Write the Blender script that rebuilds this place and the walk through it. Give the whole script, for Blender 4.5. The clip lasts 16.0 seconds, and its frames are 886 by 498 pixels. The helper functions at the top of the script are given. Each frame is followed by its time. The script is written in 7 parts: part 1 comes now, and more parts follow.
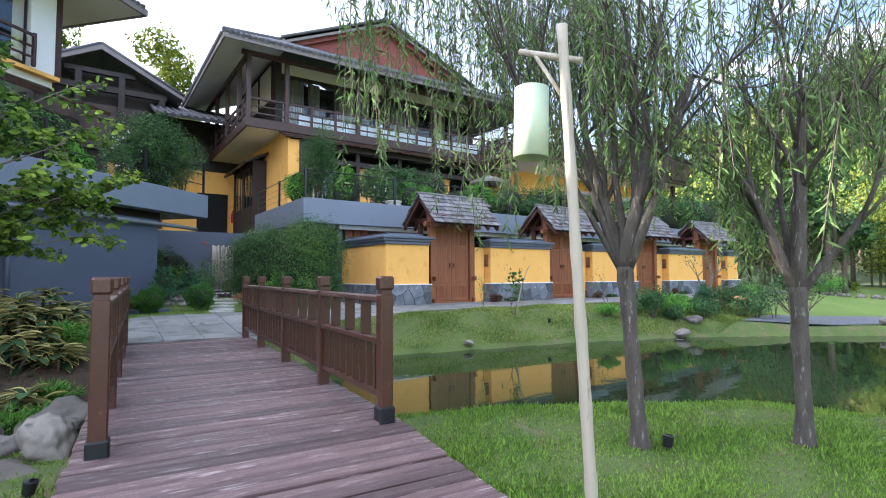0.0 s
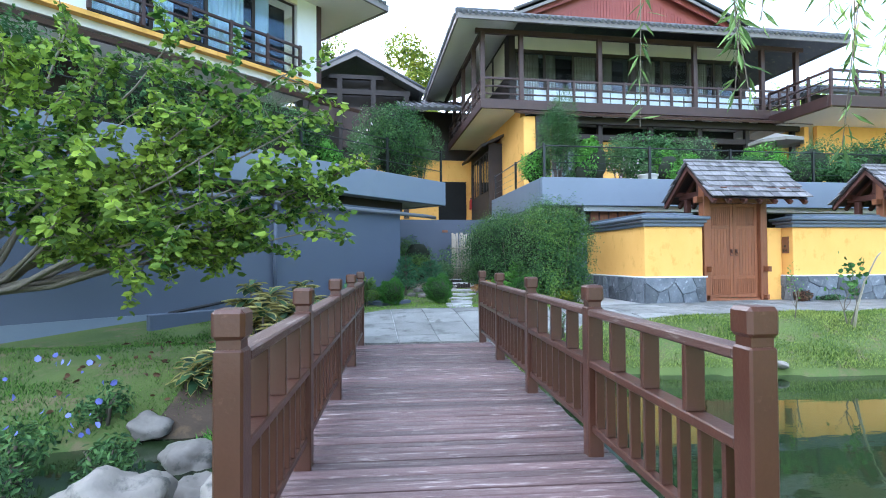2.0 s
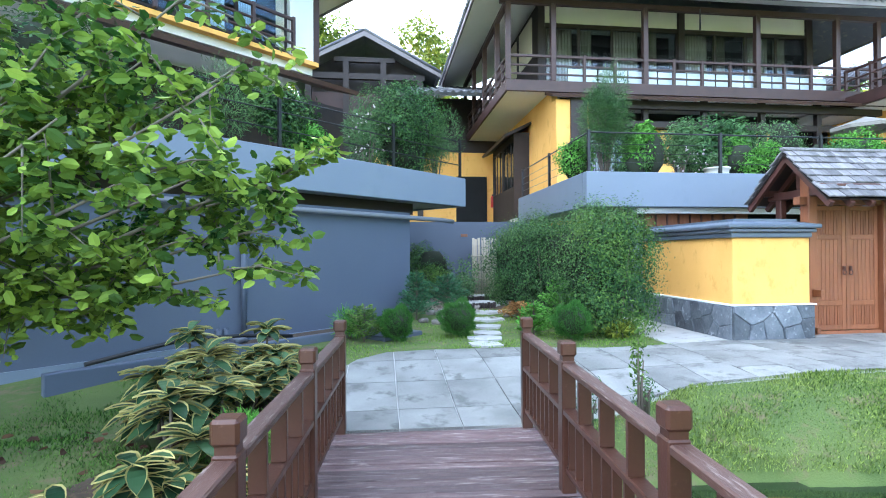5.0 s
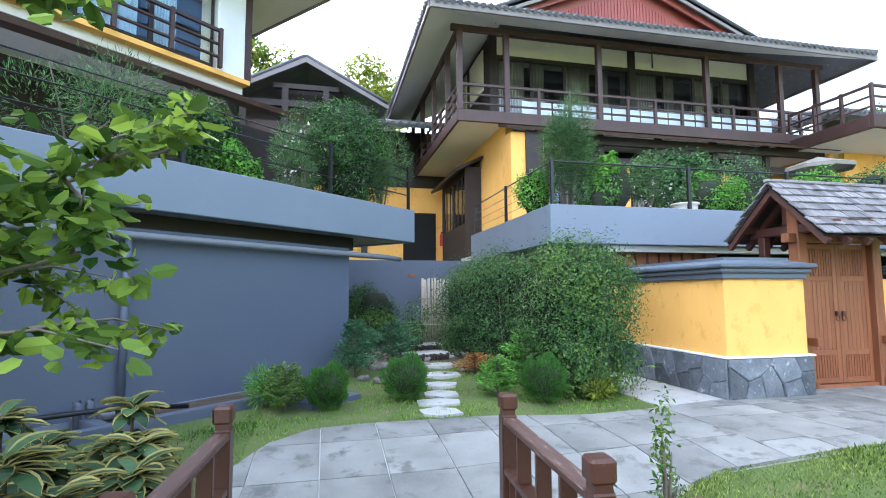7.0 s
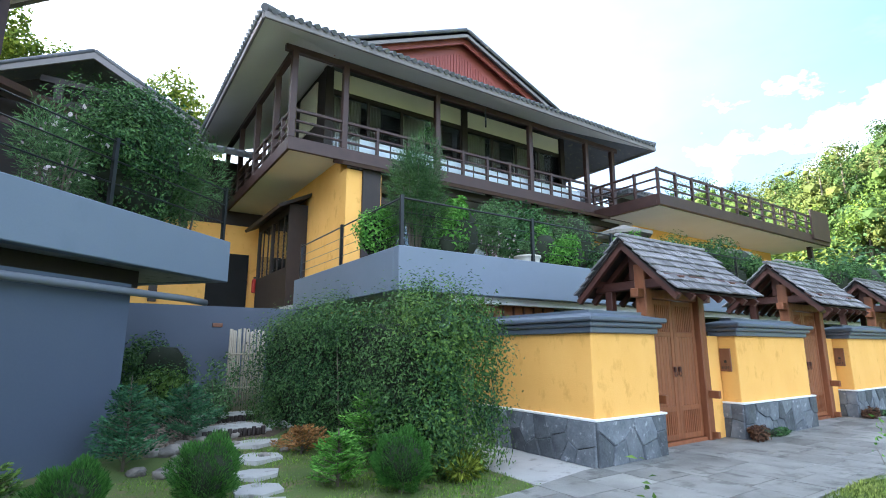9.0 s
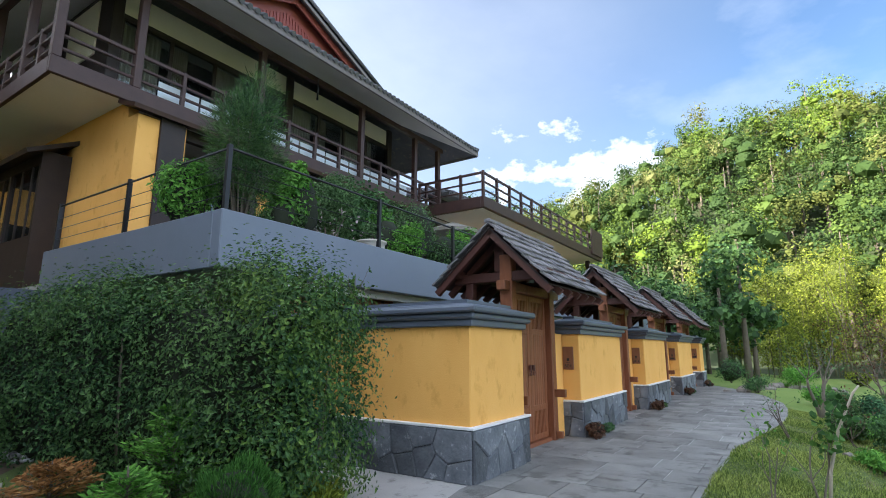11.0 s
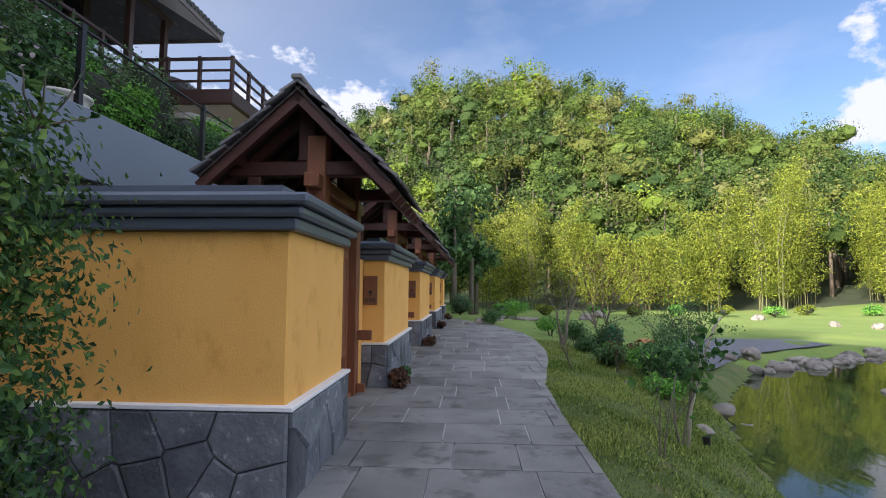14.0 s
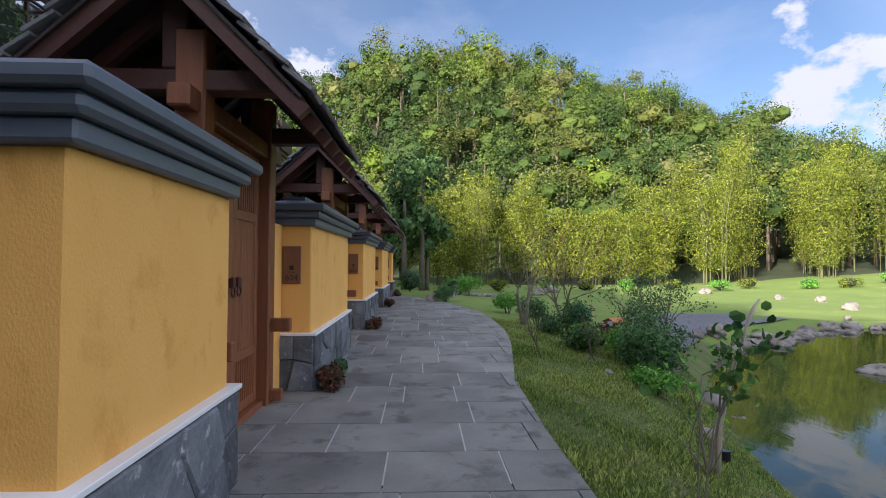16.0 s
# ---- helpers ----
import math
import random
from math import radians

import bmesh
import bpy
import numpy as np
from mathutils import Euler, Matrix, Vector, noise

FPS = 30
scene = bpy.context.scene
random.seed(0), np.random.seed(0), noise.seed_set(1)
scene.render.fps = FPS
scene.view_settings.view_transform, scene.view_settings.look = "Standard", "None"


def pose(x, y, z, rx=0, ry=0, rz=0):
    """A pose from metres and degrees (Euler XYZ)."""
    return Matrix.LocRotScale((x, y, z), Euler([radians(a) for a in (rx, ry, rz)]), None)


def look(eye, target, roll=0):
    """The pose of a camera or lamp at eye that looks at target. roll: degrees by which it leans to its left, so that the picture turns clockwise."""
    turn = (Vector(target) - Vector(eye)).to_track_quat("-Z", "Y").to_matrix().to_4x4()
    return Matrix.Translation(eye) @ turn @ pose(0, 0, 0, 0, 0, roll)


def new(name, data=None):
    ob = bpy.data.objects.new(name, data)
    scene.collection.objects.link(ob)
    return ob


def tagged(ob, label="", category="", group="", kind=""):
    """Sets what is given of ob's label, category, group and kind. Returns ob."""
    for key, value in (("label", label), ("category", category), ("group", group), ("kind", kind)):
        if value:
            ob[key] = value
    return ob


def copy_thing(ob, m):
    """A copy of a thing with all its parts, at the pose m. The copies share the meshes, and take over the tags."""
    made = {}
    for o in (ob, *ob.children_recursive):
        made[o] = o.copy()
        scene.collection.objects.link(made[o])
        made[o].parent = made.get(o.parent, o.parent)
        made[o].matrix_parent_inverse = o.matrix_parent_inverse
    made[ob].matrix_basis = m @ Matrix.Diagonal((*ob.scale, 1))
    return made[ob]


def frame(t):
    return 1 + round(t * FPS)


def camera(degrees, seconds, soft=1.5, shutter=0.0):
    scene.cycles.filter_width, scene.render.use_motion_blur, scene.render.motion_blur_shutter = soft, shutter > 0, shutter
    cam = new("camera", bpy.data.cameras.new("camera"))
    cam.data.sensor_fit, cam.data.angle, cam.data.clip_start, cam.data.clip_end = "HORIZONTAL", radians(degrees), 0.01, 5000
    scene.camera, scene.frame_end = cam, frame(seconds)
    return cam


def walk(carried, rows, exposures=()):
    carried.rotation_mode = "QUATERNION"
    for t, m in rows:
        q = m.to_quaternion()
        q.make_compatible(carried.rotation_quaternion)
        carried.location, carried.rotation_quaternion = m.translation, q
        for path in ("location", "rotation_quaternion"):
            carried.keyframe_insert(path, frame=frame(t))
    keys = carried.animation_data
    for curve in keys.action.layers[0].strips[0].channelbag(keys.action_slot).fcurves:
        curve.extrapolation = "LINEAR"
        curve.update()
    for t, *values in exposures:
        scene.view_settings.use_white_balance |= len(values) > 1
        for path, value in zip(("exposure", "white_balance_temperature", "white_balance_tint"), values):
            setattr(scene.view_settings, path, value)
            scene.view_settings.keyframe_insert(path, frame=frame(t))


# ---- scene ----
cam = camera(81.5, 16.0, 1.0)
METRES, EYE, TILT, LEAN, TURN = 13.5, 0.807, 0.0, 0.0, -34.4
ROWS = [
    (0.0, 0.0, 0.0, 0.0, 0.01, 2.95, 0.18),
    (0.5, -0.0042, 0.0339, 0.0031, 10.89, 2.56, 0.3),
    (1.0, -0.0179, 0.0678, 0.0077, 18.73, 2.01, 0.26),
    (1.5, -0.0294, 0.1021, 0.0105, 22.61, 1.51, 0.32),
    (2.0, -0.0463, 0.1342, 0.0117, 25.74, 1.21, 0.33),
    (2.5, -0.0634, 0.1642, 0.016, 27.05, 0.38, 0.28),
    (3.0, -0.0739, 0.1969, 0.0246, 27.63, -0.12, 0.31),
    (3.5, -0.0903, 0.2271, 0.0312, 27.83, -0.32, 0.27),
    (4.0, -0.1056, 0.2546, 0.0396, 27.84, -0.33, 0.27),
    (6.5, -0.1736, 0.382, 0.0478, 24.09, 3.66, 0.3),
    (7.0, -0.1864, 0.4075, 0.0487, 21.59, 4.97, 0.29),
    (7.5, -0.2033, 0.4304, 0.0485, 18.46, 6.83, 0.22),
    (8.0, -0.2171, 0.4536, 0.0489, 12.82, 8.89, 0.18),
    (8.5, -0.2299, 0.4813, 0.0487, 6.38, 10.47, 0.13),
    (9.0, -0.2486, 0.5079, 0.048, 0.65, 10.96, 0.08),
    (11.5, -0.2941, 0.6527, 0.0395, -27.96, 9.75, -0.03),
    (12.0, -0.2893, 0.684, 0.0328, -33.47, 7.67, -0.13),
    (12.5, -0.2855, 0.7152, 0.0279, -38.35, 6.08, -0.3),
    (13.0, -0.2794, 0.7483, 0.0281, -45.07, 5.35, -0.36),
    (13.5, -0.2684, 0.7791, 0.0333, -49.69, 4.86, -0.35),
    (14.0, -0.2581, 0.8084, 0.0371, -52.46, 4.25, -0.43),
    (14.5, -0.2395, 0.8262, 0.0365, -55.76, 3.32, -0.33),
    (15.0, -0.2157, 0.8418, 0.0357, -57.93, 2.66, -0.3),
    (15.5, -0.1922, 0.8584, 0.0357, -58.04, 2.1, -0.32),
    (16.0, -0.1674, 0.8727, 0.0359, -58.01, 1.51, -0.29),
]
EXPOSURES = [(0.0, 2.6, 5750, 14), (1.5, 3.1, 5450, 9), (4.0, 3.65, 5250, 5), (7.0, 3.4, 5700, 10), (9.0, 2.9, 5550, 7), (11.5, 2.0, 5950, 12), (13.0, 1.7, 6000, 17), (16.0, 1.45, 5950, 18)]
walk(cam, [(t, pose(0, 0, EYE, TILT, LEAN, TURN) @ pose(METRES * x, METRES * y, METRES * z, 90 + pitch, roll, yaw)) for t, x, y, z, yaw, pitch, roll in ROWS], EXPOSURES)

# ---- world and sun ----
SUN_AZ, SUN_EL = 310.0, 20.0     # degrees clockwise from +y, and height
world = bpy.data.worlds.new("sky")
scene.world = world
world.use_nodes = True
wn, wl = world.node_tree.nodes, world.node_tree.links
wn.clear()
sky = wn.new("ShaderNodeTexSky")
sky.sky_type, sky.sun_disc = "NISHITA", False
sky.sun_elevation, sky.sun_rotation = radians(SUN_EL), radians(SUN_AZ)
sky.air_density, sky.dust_density, sky.ozone_density = 1.0, 0.8, 2.0
coord = wn.new("ShaderNodeTexCoord")


def sky_math(op, a, b, c=None, clamp=False):
    nd = wn.new("ShaderNodeMath")
    nd.operation, nd.use_clamp = op, clamp
    for k, v in enumerate((a, b, c)):
        if v is not None:
            if isinstance(v, (int, float)):
                nd.inputs[k].default_value = v
            else:
                wl.new(v, nd.inputs[k])
    return nd.outputs[0]


def sky_noise(scale, stretch, detail=7, rough=0.58):
    mp, ns = wn.new("ShaderNodeMapping"), wn.new("ShaderNodeTexNoise")
    mp.inputs["Scale"].default_value = stretch
    ns.inputs["Scale"].default_value, ns.inputs["Detail"].default_value, ns.inputs["Roughness"].default_value = scale, detail, rough
    wl.new(coord.outputs["Generated"], mp.inputs["Vector"])
    wl.new(mp.outputs["Vector"], ns.inputs["Vector"])
    return ns.outputs["Fac"]


def toward(d):
    nd = wn.new("ShaderNodeVectorMath")
    nd.operation = "DOT_PRODUCT"
    nd.inputs[1].default_value = Vector(d).normalized()
    wl.new(coord.outputs["Generated"], nd.inputs[0])
    return nd.outputs["Value"]


# a thin bright veil round the low sun, small heaped clouds over the hill, and faint wisps between; the thinner high
# cloud to the south is unseen, added as fill light
puff = sky_noise(9.0, (1, 1, 1.6))
veil_fac = sky_math("MULTIPLY_ADD", toward((-0.62, 0.72, 0.32)), 1.7, -0.78, True)
south_fill_fac = sky_math("MULTIPLY", sky_math("MULTIPLY_ADD", toward((-0.35, -0.72, 0.6)), 1.6, -0.62, True), 0.34)
veil_fac = sky_math("MAXIMUM", veil_fac, south_fill_fac)
cloud = sky_math("MULTIPLY", sky_math("MULTIPLY_ADD", sky_noise(1.3, (1.0, 2.2, 5.0)), 2.2, -1.05, True), 0.5)
for d, r in (((0.885, 0.30, 0.335), 0.10), ((0.915, 0.20, 0.335), 0.07), ((0.745, -0.60, 0.29), 0.12), ((0.67, -0.70, 0.29), 0.14), ((0.83, 0.42, 0.33), 0.08)):
    body = sky_math("MULTIPLY_ADD", toward(d), 1.0 / (1 - math.cos(r)), 1 - 1.0 / (1 - math.cos(r)))
    heap = sky_math("MULTIPLY_ADD", sky_math("MULTIPLY_ADD", puff, 7.5, -4.3), 1.0, body)
    cloud = sky_math("MAXIMUM", cloud, sky_math("MULTIPLY", heap, 1.6, None, True))
cloud = sky_math("MAXIMUM", cloud, sky_math("MULTIPLY", sky_math("MULTIPLY_ADD", toward((0.3, 0.85, 0.45)), 1.6, -0.72, True), sky_math("MULTIPLY_ADD", sky_noise(1.1, (1.0, 1.6, 3.0)), 0.9, 0.1)))
veil = wn.new("ShaderNodeMixRGB")
veil.inputs[2].default_value = (20.0, 20.0, 20.4, 1)
blend = wn.new("ShaderNodeMixRGB")
blend.inputs[2].default_value = (5.4, 5.5, 5.8, 1)
back = wn.new("ShaderNodeBackground")
back.inputs["Strength"].default_value = 0.06
wout = wn.new("ShaderNodeOutputWorld")
wl.new(cloud, blend.inputs[0])
wl.new(sky.outputs["Color"], blend.inputs[1])
wl.new(veil_fac, veil.inputs[0])
wl.new(blend.outputs["Color"], veil.inputs[1])
wl.new(veil.outputs["Color"], back.inputs["Color"])
wl.new(back.outputs["Background"], wout.inputs["Surface"])

sun = new("sun", bpy.data.lights.new("sun", "SUN"))
sun.data.energy, sun.data.angle, sun.data.color = 5.0, radians(0.6), (1.0, 0.88, 0.68)
_a, _e = radians(SUN_AZ), radians(SUN_EL)
sun.matrix_world = look((0, 0, 60), (-math.sin(_a) * math.cos(_e), -math.cos(_a) * math.cos(_e), 60 - math.sin(_e)))


# ---- materials ----
def surface(name, a, b, rough=0.7, scale=4.0, bump=0.15, fine=40.0, metal=0.0, stretch=(1, 1, 1), vary=0.0, island=0.0,
            c=None, spots=0.0, wash=0.0, spec=0.5):
    """Two colours mixed by a broad and a fine noise, with relief; c: a third colour for worn or stained spots."""
    m = bpy.data.materials.new(name)
    m.use_nodes = True
    n, l = m.node_tree.nodes, m.node_tree.links
    p = n["Principled BSDF"]
    tc = n.new("ShaderNodeTexCoord")
    mp = n.new("ShaderNodeMapping")
    mp.inputs["Scale"].default_value = stretch
    l.new(tc.outputs["Object"], mp.inputs["Vector"])
    big, small = n.new("ShaderNodeTexNoise"), n.new("ShaderNodeTexNoise")
    big.inputs["Scale"].default_value, big.inputs["Detail"].default_value = scale, 5
    small.inputs["Scale"].default_value, small.inputs["Detail"].default_value = fine, 4
    l.new(mp.outputs[0], big.inputs["Vector"]), l.new(mp.outputs[0], small.inputs["Vector"])
    if vary or island:
        add = n.new("ShaderNodeVectorMath")
        info = n.new("ShaderNodeObjectInfo") if vary else n.new("ShaderNodeNewGeometry")
        sc = n.new("ShaderNodeVectorMath")
        sc.operation = "SCALE"
        sc.inputs[0].default_value, add.operation = (37, 17, 23), "ADD"
        rnd = info.outputs["Random"] if vary else info.outputs["Random Per Island"]
        l.new(rnd, sc.inputs["Scale"])
        l.new(mp.outputs[0], add.inputs[0]), l.new(sc.outputs[0], add.inputs[1])
        l.new(add.outputs[0], big.inputs["Vector"]), l.new(add.outputs[0], small.inputs["Vector"])
    mixf = n.new("ShaderNodeMath")
    mixf.operation = "MULTIPLY_ADD"
    mixf.inputs[1].default_value = 0.45
    l.new(small.outputs["Fac"], mixf.inputs[0])
    half = n.new("ShaderNodeMath")
    half.operation = "MULTIPLY_ADD"
    half.inputs[1].default_value, half.inputs[2].default_value = 1.3, -0.37
    l.new(big.outputs["Fac"], half.inputs[0])
    l.new(half.outputs[0], mixf.inputs[2])
    mix = n.new("ShaderNodeMixRGB")
    mix.use_clamp = True
    mix.inputs[1].default_value, mix.inputs[2].default_value = (*a, 1), (*b, 1)
    l.new(mixf.outputs[0], mix.inputs[0])
    out = mix.outputs[0]
    if c:
        sp, ramp, mx = n.new("ShaderNodeTexNoise"), n.new("ShaderNodeValToRGB"), n.new("ShaderNodeMixRGB")
        sp.inputs["Scale"].default_value, sp.inputs["Detail"].default_value, sp.inputs["Roughness"].default_value = scale * 2.3, 7, 0.65
        l.new(big.inputs["Vector"].links[0].from_socket, sp.inputs["Vector"])
        ramp.color_ramp.elements[0].position, ramp.color_ramp.elements[1].position = 0.62 - spots * 0.25, 0.72 - spots * 0.2
        l.new(sp.outputs["Fac"], ramp.inputs["Fac"])
        l.new(ramp.outputs["Color"], mx.inputs[0])
        l.new(out, mx.inputs[1])
        mx.inputs[2].default_value = (*c, 1)
        out = mx.outputs[0]
    if vary or island:
        hsv, rng = n.new("ShaderNodeHueSaturation"), n.new("ShaderNodeMapRange")
        k = vary or island
        rng.inputs["To Min"].default_value, rng.inputs["To Max"].default_value = 1 - k, 1 + k
        l.new(rnd, rng.inputs["Value"])
        l.new(rng.outputs[0], hsv.inputs["Value"])
        l.new(out, hsv.inputs["Color"])
        out = hsv.outputs[0]
    l.new(out, p.inputs["Base Color"])
    p.inputs["Roughness"].default_value, p.inputs["Metallic"].default_value = rough, metal
    p.inputs["Specular IOR Level"].default_value = spec
    if bump:
        bp = n.new("ShaderNodeBump")
        bp.inputs["Strength"].default_value, bp.inputs["Distance"].default_value = bump, 0.02
        l.new(mixf.outputs[0], bp.inputs["Height"])
        l.new(bp.outputs[0], p.inputs["Normal"])
    return m


def foliage(name, a, b, through_light=0.3, rough=0.62, k=0.4):
    """Leaves: colour from leaf to leaf, part of the light goes through."""
    m = bpy.data.materials.new(name)
    m.use_nodes = True
    n, l = m.node_tree.nodes, m.node_tree.links
    p, out = n["Principled BSDF"], n["Material Output"]
    g, mix, hsv, rng = n.new("ShaderNodeNewGeometry"), n.new("ShaderNodeMixRGB"), n.new("ShaderNodeHueSaturation"), n.new("ShaderNodeMapRange")
    tc, ns, add = n.new("ShaderNodeTexCoord"), n.new("ShaderNodeTexNoise"), n.new("ShaderNodeMath")
    ns.inputs["Scale"].default_value = 0.7
    l.new(tc.outputs["Object"], ns.inputs["Vector"])
    add.operation = "MULTIPLY_ADD"
    add.inputs[1].default_value = 0.6
    l.new(g.outputs["Random Per Island"], add.inputs[0])
    sub = n.new("ShaderNodeMath")
    sub.operation = "MULTIPLY_ADD"
    sub.inputs[1].default_value, sub.inputs[2].default_value = 1.4, -0.5
    l.new(ns.outputs["Fac"], sub.inputs[0])
    l.new(sub.outputs[0], add.inputs[2])
    mix.use_clamp = True
    mix.inputs[1].default_value, mix.inputs[2].default_value = (*a, 1), (*b, 1)
    l.new(add.outputs[0], mix.inputs[0])
    rng.inputs["To Min"].default_value, rng.inputs["To Max"].default_value = 1 - k, 1 + k
    l.new(g.outputs["Random Per Island"], rng.inputs["Value"])
    l.new(rng.outputs[0], hsv.inputs["Value"])
    l.new(mix.outputs[0], hsv.inputs["Color"])
    l.new(hsv.outputs[0], p.inputs["Base Color"])
    p.inputs["Roughness"].default_value = rough
    p.inputs["Specular IOR Level"].default_value = 0.16
    t, ms = n.new("ShaderNodeBsdfTranslucent"), n.new("ShaderNodeMixShader")
    l.new(hsv.outputs[0], t.inputs["Color"])
    ms.inputs[0].default_value = through_light
    l.new(p.outputs[0], ms.inputs[1]), l.new(t.outputs[0], ms.inputs[2])
    l.new(ms.outputs[0], out.inputs["Surface"])
    return m


def glass(name, tint=(0.8, 0.9, 0.95)):
    m = bpy.data.materials.new(name)
    m.use_nodes = True
    p = m.node_tree.nodes["Principled BSDF"]
    p.inputs["Base Color"].default_value = (*tint, 1)
    p.inputs["Roughness"].default_value, p.inputs["Transmission Weight"].default_value, p.inputs["IOR"].default_value = 0.03, 1.0, 1.45
    return m


def pond_water(name):
    m = bpy.data.materials.new(name)
    m.use_nodes = True
    n, l = m.node_tree.nodes, m.node_tree.links
    p = n["Principled BSDF"]
    p.inputs["Base Color"].default_value = (0.021, 0.036, 0.013, 1)
    p.inputs["Roughness"].default_value, p.inputs["IOR"].default_value = 0.03, 1.33
    tc, mp, ns, bp = n.new("ShaderNodeTexCoord"), n.new("ShaderNodeMapping"), n.new("ShaderNodeTexNoise"), n.new("ShaderNodeBump")
    mp.inputs["Scale"].default_value = (1.0, 2.6, 1.0)
    ns.inputs["Scale"].default_value, ns.inputs["Detail"].default_value = 1.6, 3
    bp.inputs["Strength"].default_value, bp.inputs["Distance"].default_value = 0.10, 0.02
    l.new(tc.outputs["Object"], mp.inputs[0]), l.new(mp.outputs[0], ns.inputs["Vector"])
    l.new(ns.outputs["Fac"], bp.inputs["Height"]), l.new(bp.outputs[0], p.inputs["Normal"])
    return m


FLOOR = surface("forest_floor", (0.018, 0.03, 0.010), (0.05, 0.07, 0.022), 0.95, 0.3, 0.5, 6)
YELLOW = surface("yellow_plaster", (0.78, 0.40, 0.085), (0.88, 0.50, 0.135), 0.85, 1.3, 0.45, 70, stretch=(1.4, 1.4, 0.9), c=(0.72, 0.365, 0.075), spots=0.22)
GREYWALL = surface("grey_paint", (0.075, 0.090, 0.128), (0.10, 0.117, 0.158), 0.55, 0.6, 0.06, 30, c=(0.088, 0.104, 0.142), spots=0.3)
PLANTERGREY = surface("planter_paint", (0.155, 0.185, 0.235), (0.19, 0.22, 0.27), 0.55, 0.6, 0.06, 35, c=(0.165, 0.195, 0.24), spots=0.3)
CREAM = surface("cream_plaster", (0.72, 0.66, 0.50), (0.80, 0.74, 0.58), 0.85, 1.5, 0.1, 40)
WHITE = surface("white_paint", (0.74, 0.74, 0.74), (0.82, 0.82, 0.82), 0.7, 1.5, 0.05, 40)
SOFFIT = surface("soffit_paint", (0.68, 0.65, 0.60), (0.76, 0.73, 0.68), 0.8, 1.0, 0.05, 30)
BROWN = surface("brown_stained_timber", (0.033, 0.015, 0.012), (0.066, 0.030, 0.023), 0.5, 2.5, 0.15, 30, stretch=(1, 1, 1))
DARKTIMBER = surface("dark_timber", (0.013, 0.008, 0.007), (0.032, 0.019, 0.015), 0.6, 3, 0.2, 30)
RAILTOP = surface("worn_rail_top", (0.060, 0.026, 0.018), (0.10, 0.048, 0.034), 0.5, 2.0, 0.4, 30, stretch=(10, 1, 10), vary=0.1, c=(0.24, 0.19, 0.165), spots=0.22)
RAILBROWN = surface("bridge_brown_paint", (0.050, 0.018, 0.010), (0.082, 0.031, 0.017), 0.36, 3, 0.12, 60, c=(0.15, 0.08, 0.055), spots=0.05)
DECK = surface("wet_deck_plank", (0.062, 0.034, 0.033), (0.18, 0.112, 0.107), 0.46, 1.6, 0.5, 22, stretch=(1.0, 12, 12), vary=0.42, c=(0.38, 0.31, 0.29), spots=0.26)
REDWOOD = surface("red_teak", (0.165, 0.055, 0.021), (0.30, 0.108, 0.043), 0.5, 2.2, 0.25, 26, stretch=(7, 7, 0.8), vary=0.12)
GATEBEAM = surface("gate_beam_timber", (0.048, 0.015, 0.010), (0.10, 0.034, 0.021), 0.55, 2.5, 0.25, 26)
SHINGLE = surface("weathered_shingle", (0.10, 0.093, 0.095), (0.25, 0.235, 0.235), 0.8, 3, 0.6, 24, stretch=(6, 1, 1), vary=0.42)
CAPTILE = surface("wall_cap_paint", (0.085, 0.105, 0.14), (0.12, 0.14, 0.175), 0.42, 2, 0.06, 30)
STONE = surface("slate_stone", (0.045, 0.054, 0.068), (0.20, 0.215, 0.235), 0.55, 5, 1.0, 30, vary=0.5, c=(0.36, 0.37, 0.39), spots=0.14)
MORTAR = surface("dark_mortar", (0.018, 0.019, 0.022), (0.035, 0.036, 0.04), 0.9, 8, 0.4, 60)
PAVING = surface("granite_slab", (0.090, 0.090, 0.084), (0.36, 0.355, 0.33), 0.72, 1.4, 0.8, 120, vary=0.16, c=(0.12, 0.118, 0.108), spots=0.32)
GROUT = surface("paving_joint", (0.46, 0.45, 0.43), (0.60, 0.59, 0.57), 0.9, 6, 0.3, 50)
CONCRETE = surface("concrete", (0.36, 0.35, 0.33), (0.48, 0.47, 0.45), 0.85, 2.0, 0.3, 50, c=(0.25, 0.24, 0.22), spots=0.3)
ROCK = surface("river_rock", (0.13, 0.117, 0.10), (0.30, 0.27, 0.235), 0.85, 2.2, 0.8, 18, vary=0.25, c=(0.07, 0.07, 0.06), spots=0.35)
SOIL = surface("soil", (0.05, 0.035, 0.024), (0.10, 0.07, 0.045), 0.95, 3, 0.8, 30, c=(0.13, 0.09, 0.05), spots=0.3)
GRAVEL = surface("gravel", (0.075, 0.08, 0.092), (0.22, 0.225, 0.24), 0.9, 9, 0.8, 60)
LAWN = surface("far_lawn", (0.10, 0.175, 0.026), (0.19, 0.26, 0.048), 0.95, 0.5, 0.6, 30, c=(0.22, 0.24, 0.07), spots=0.2)
TURF = surface("turf", (0.050, 0.088, 0.018), (0.13, 0.165, 0.038), 0.95, 1.4, 1.0, 60, c=(0.15, 0.125, 0.06), spots=0.36)
BARK = surface("willow_bark", (0.03, 0.025, 0.021), (0.135, 0.112, 0.092), 0.95, 5, 1.0, 26, stretch=(3.0, 3.0, 0.8), c=(0.27, 0.26, 0.23), spots=0.12)
BAMBOOPOLE = surface("dry_bamboo", (0.34, 0.29, 0.22), (0.50, 0.44, 0.34), 0.55, 3, 0.15, 40, stretch=(3, 3, 0.4), c=(0.24, 0.19, 0.14), spots=0.2)
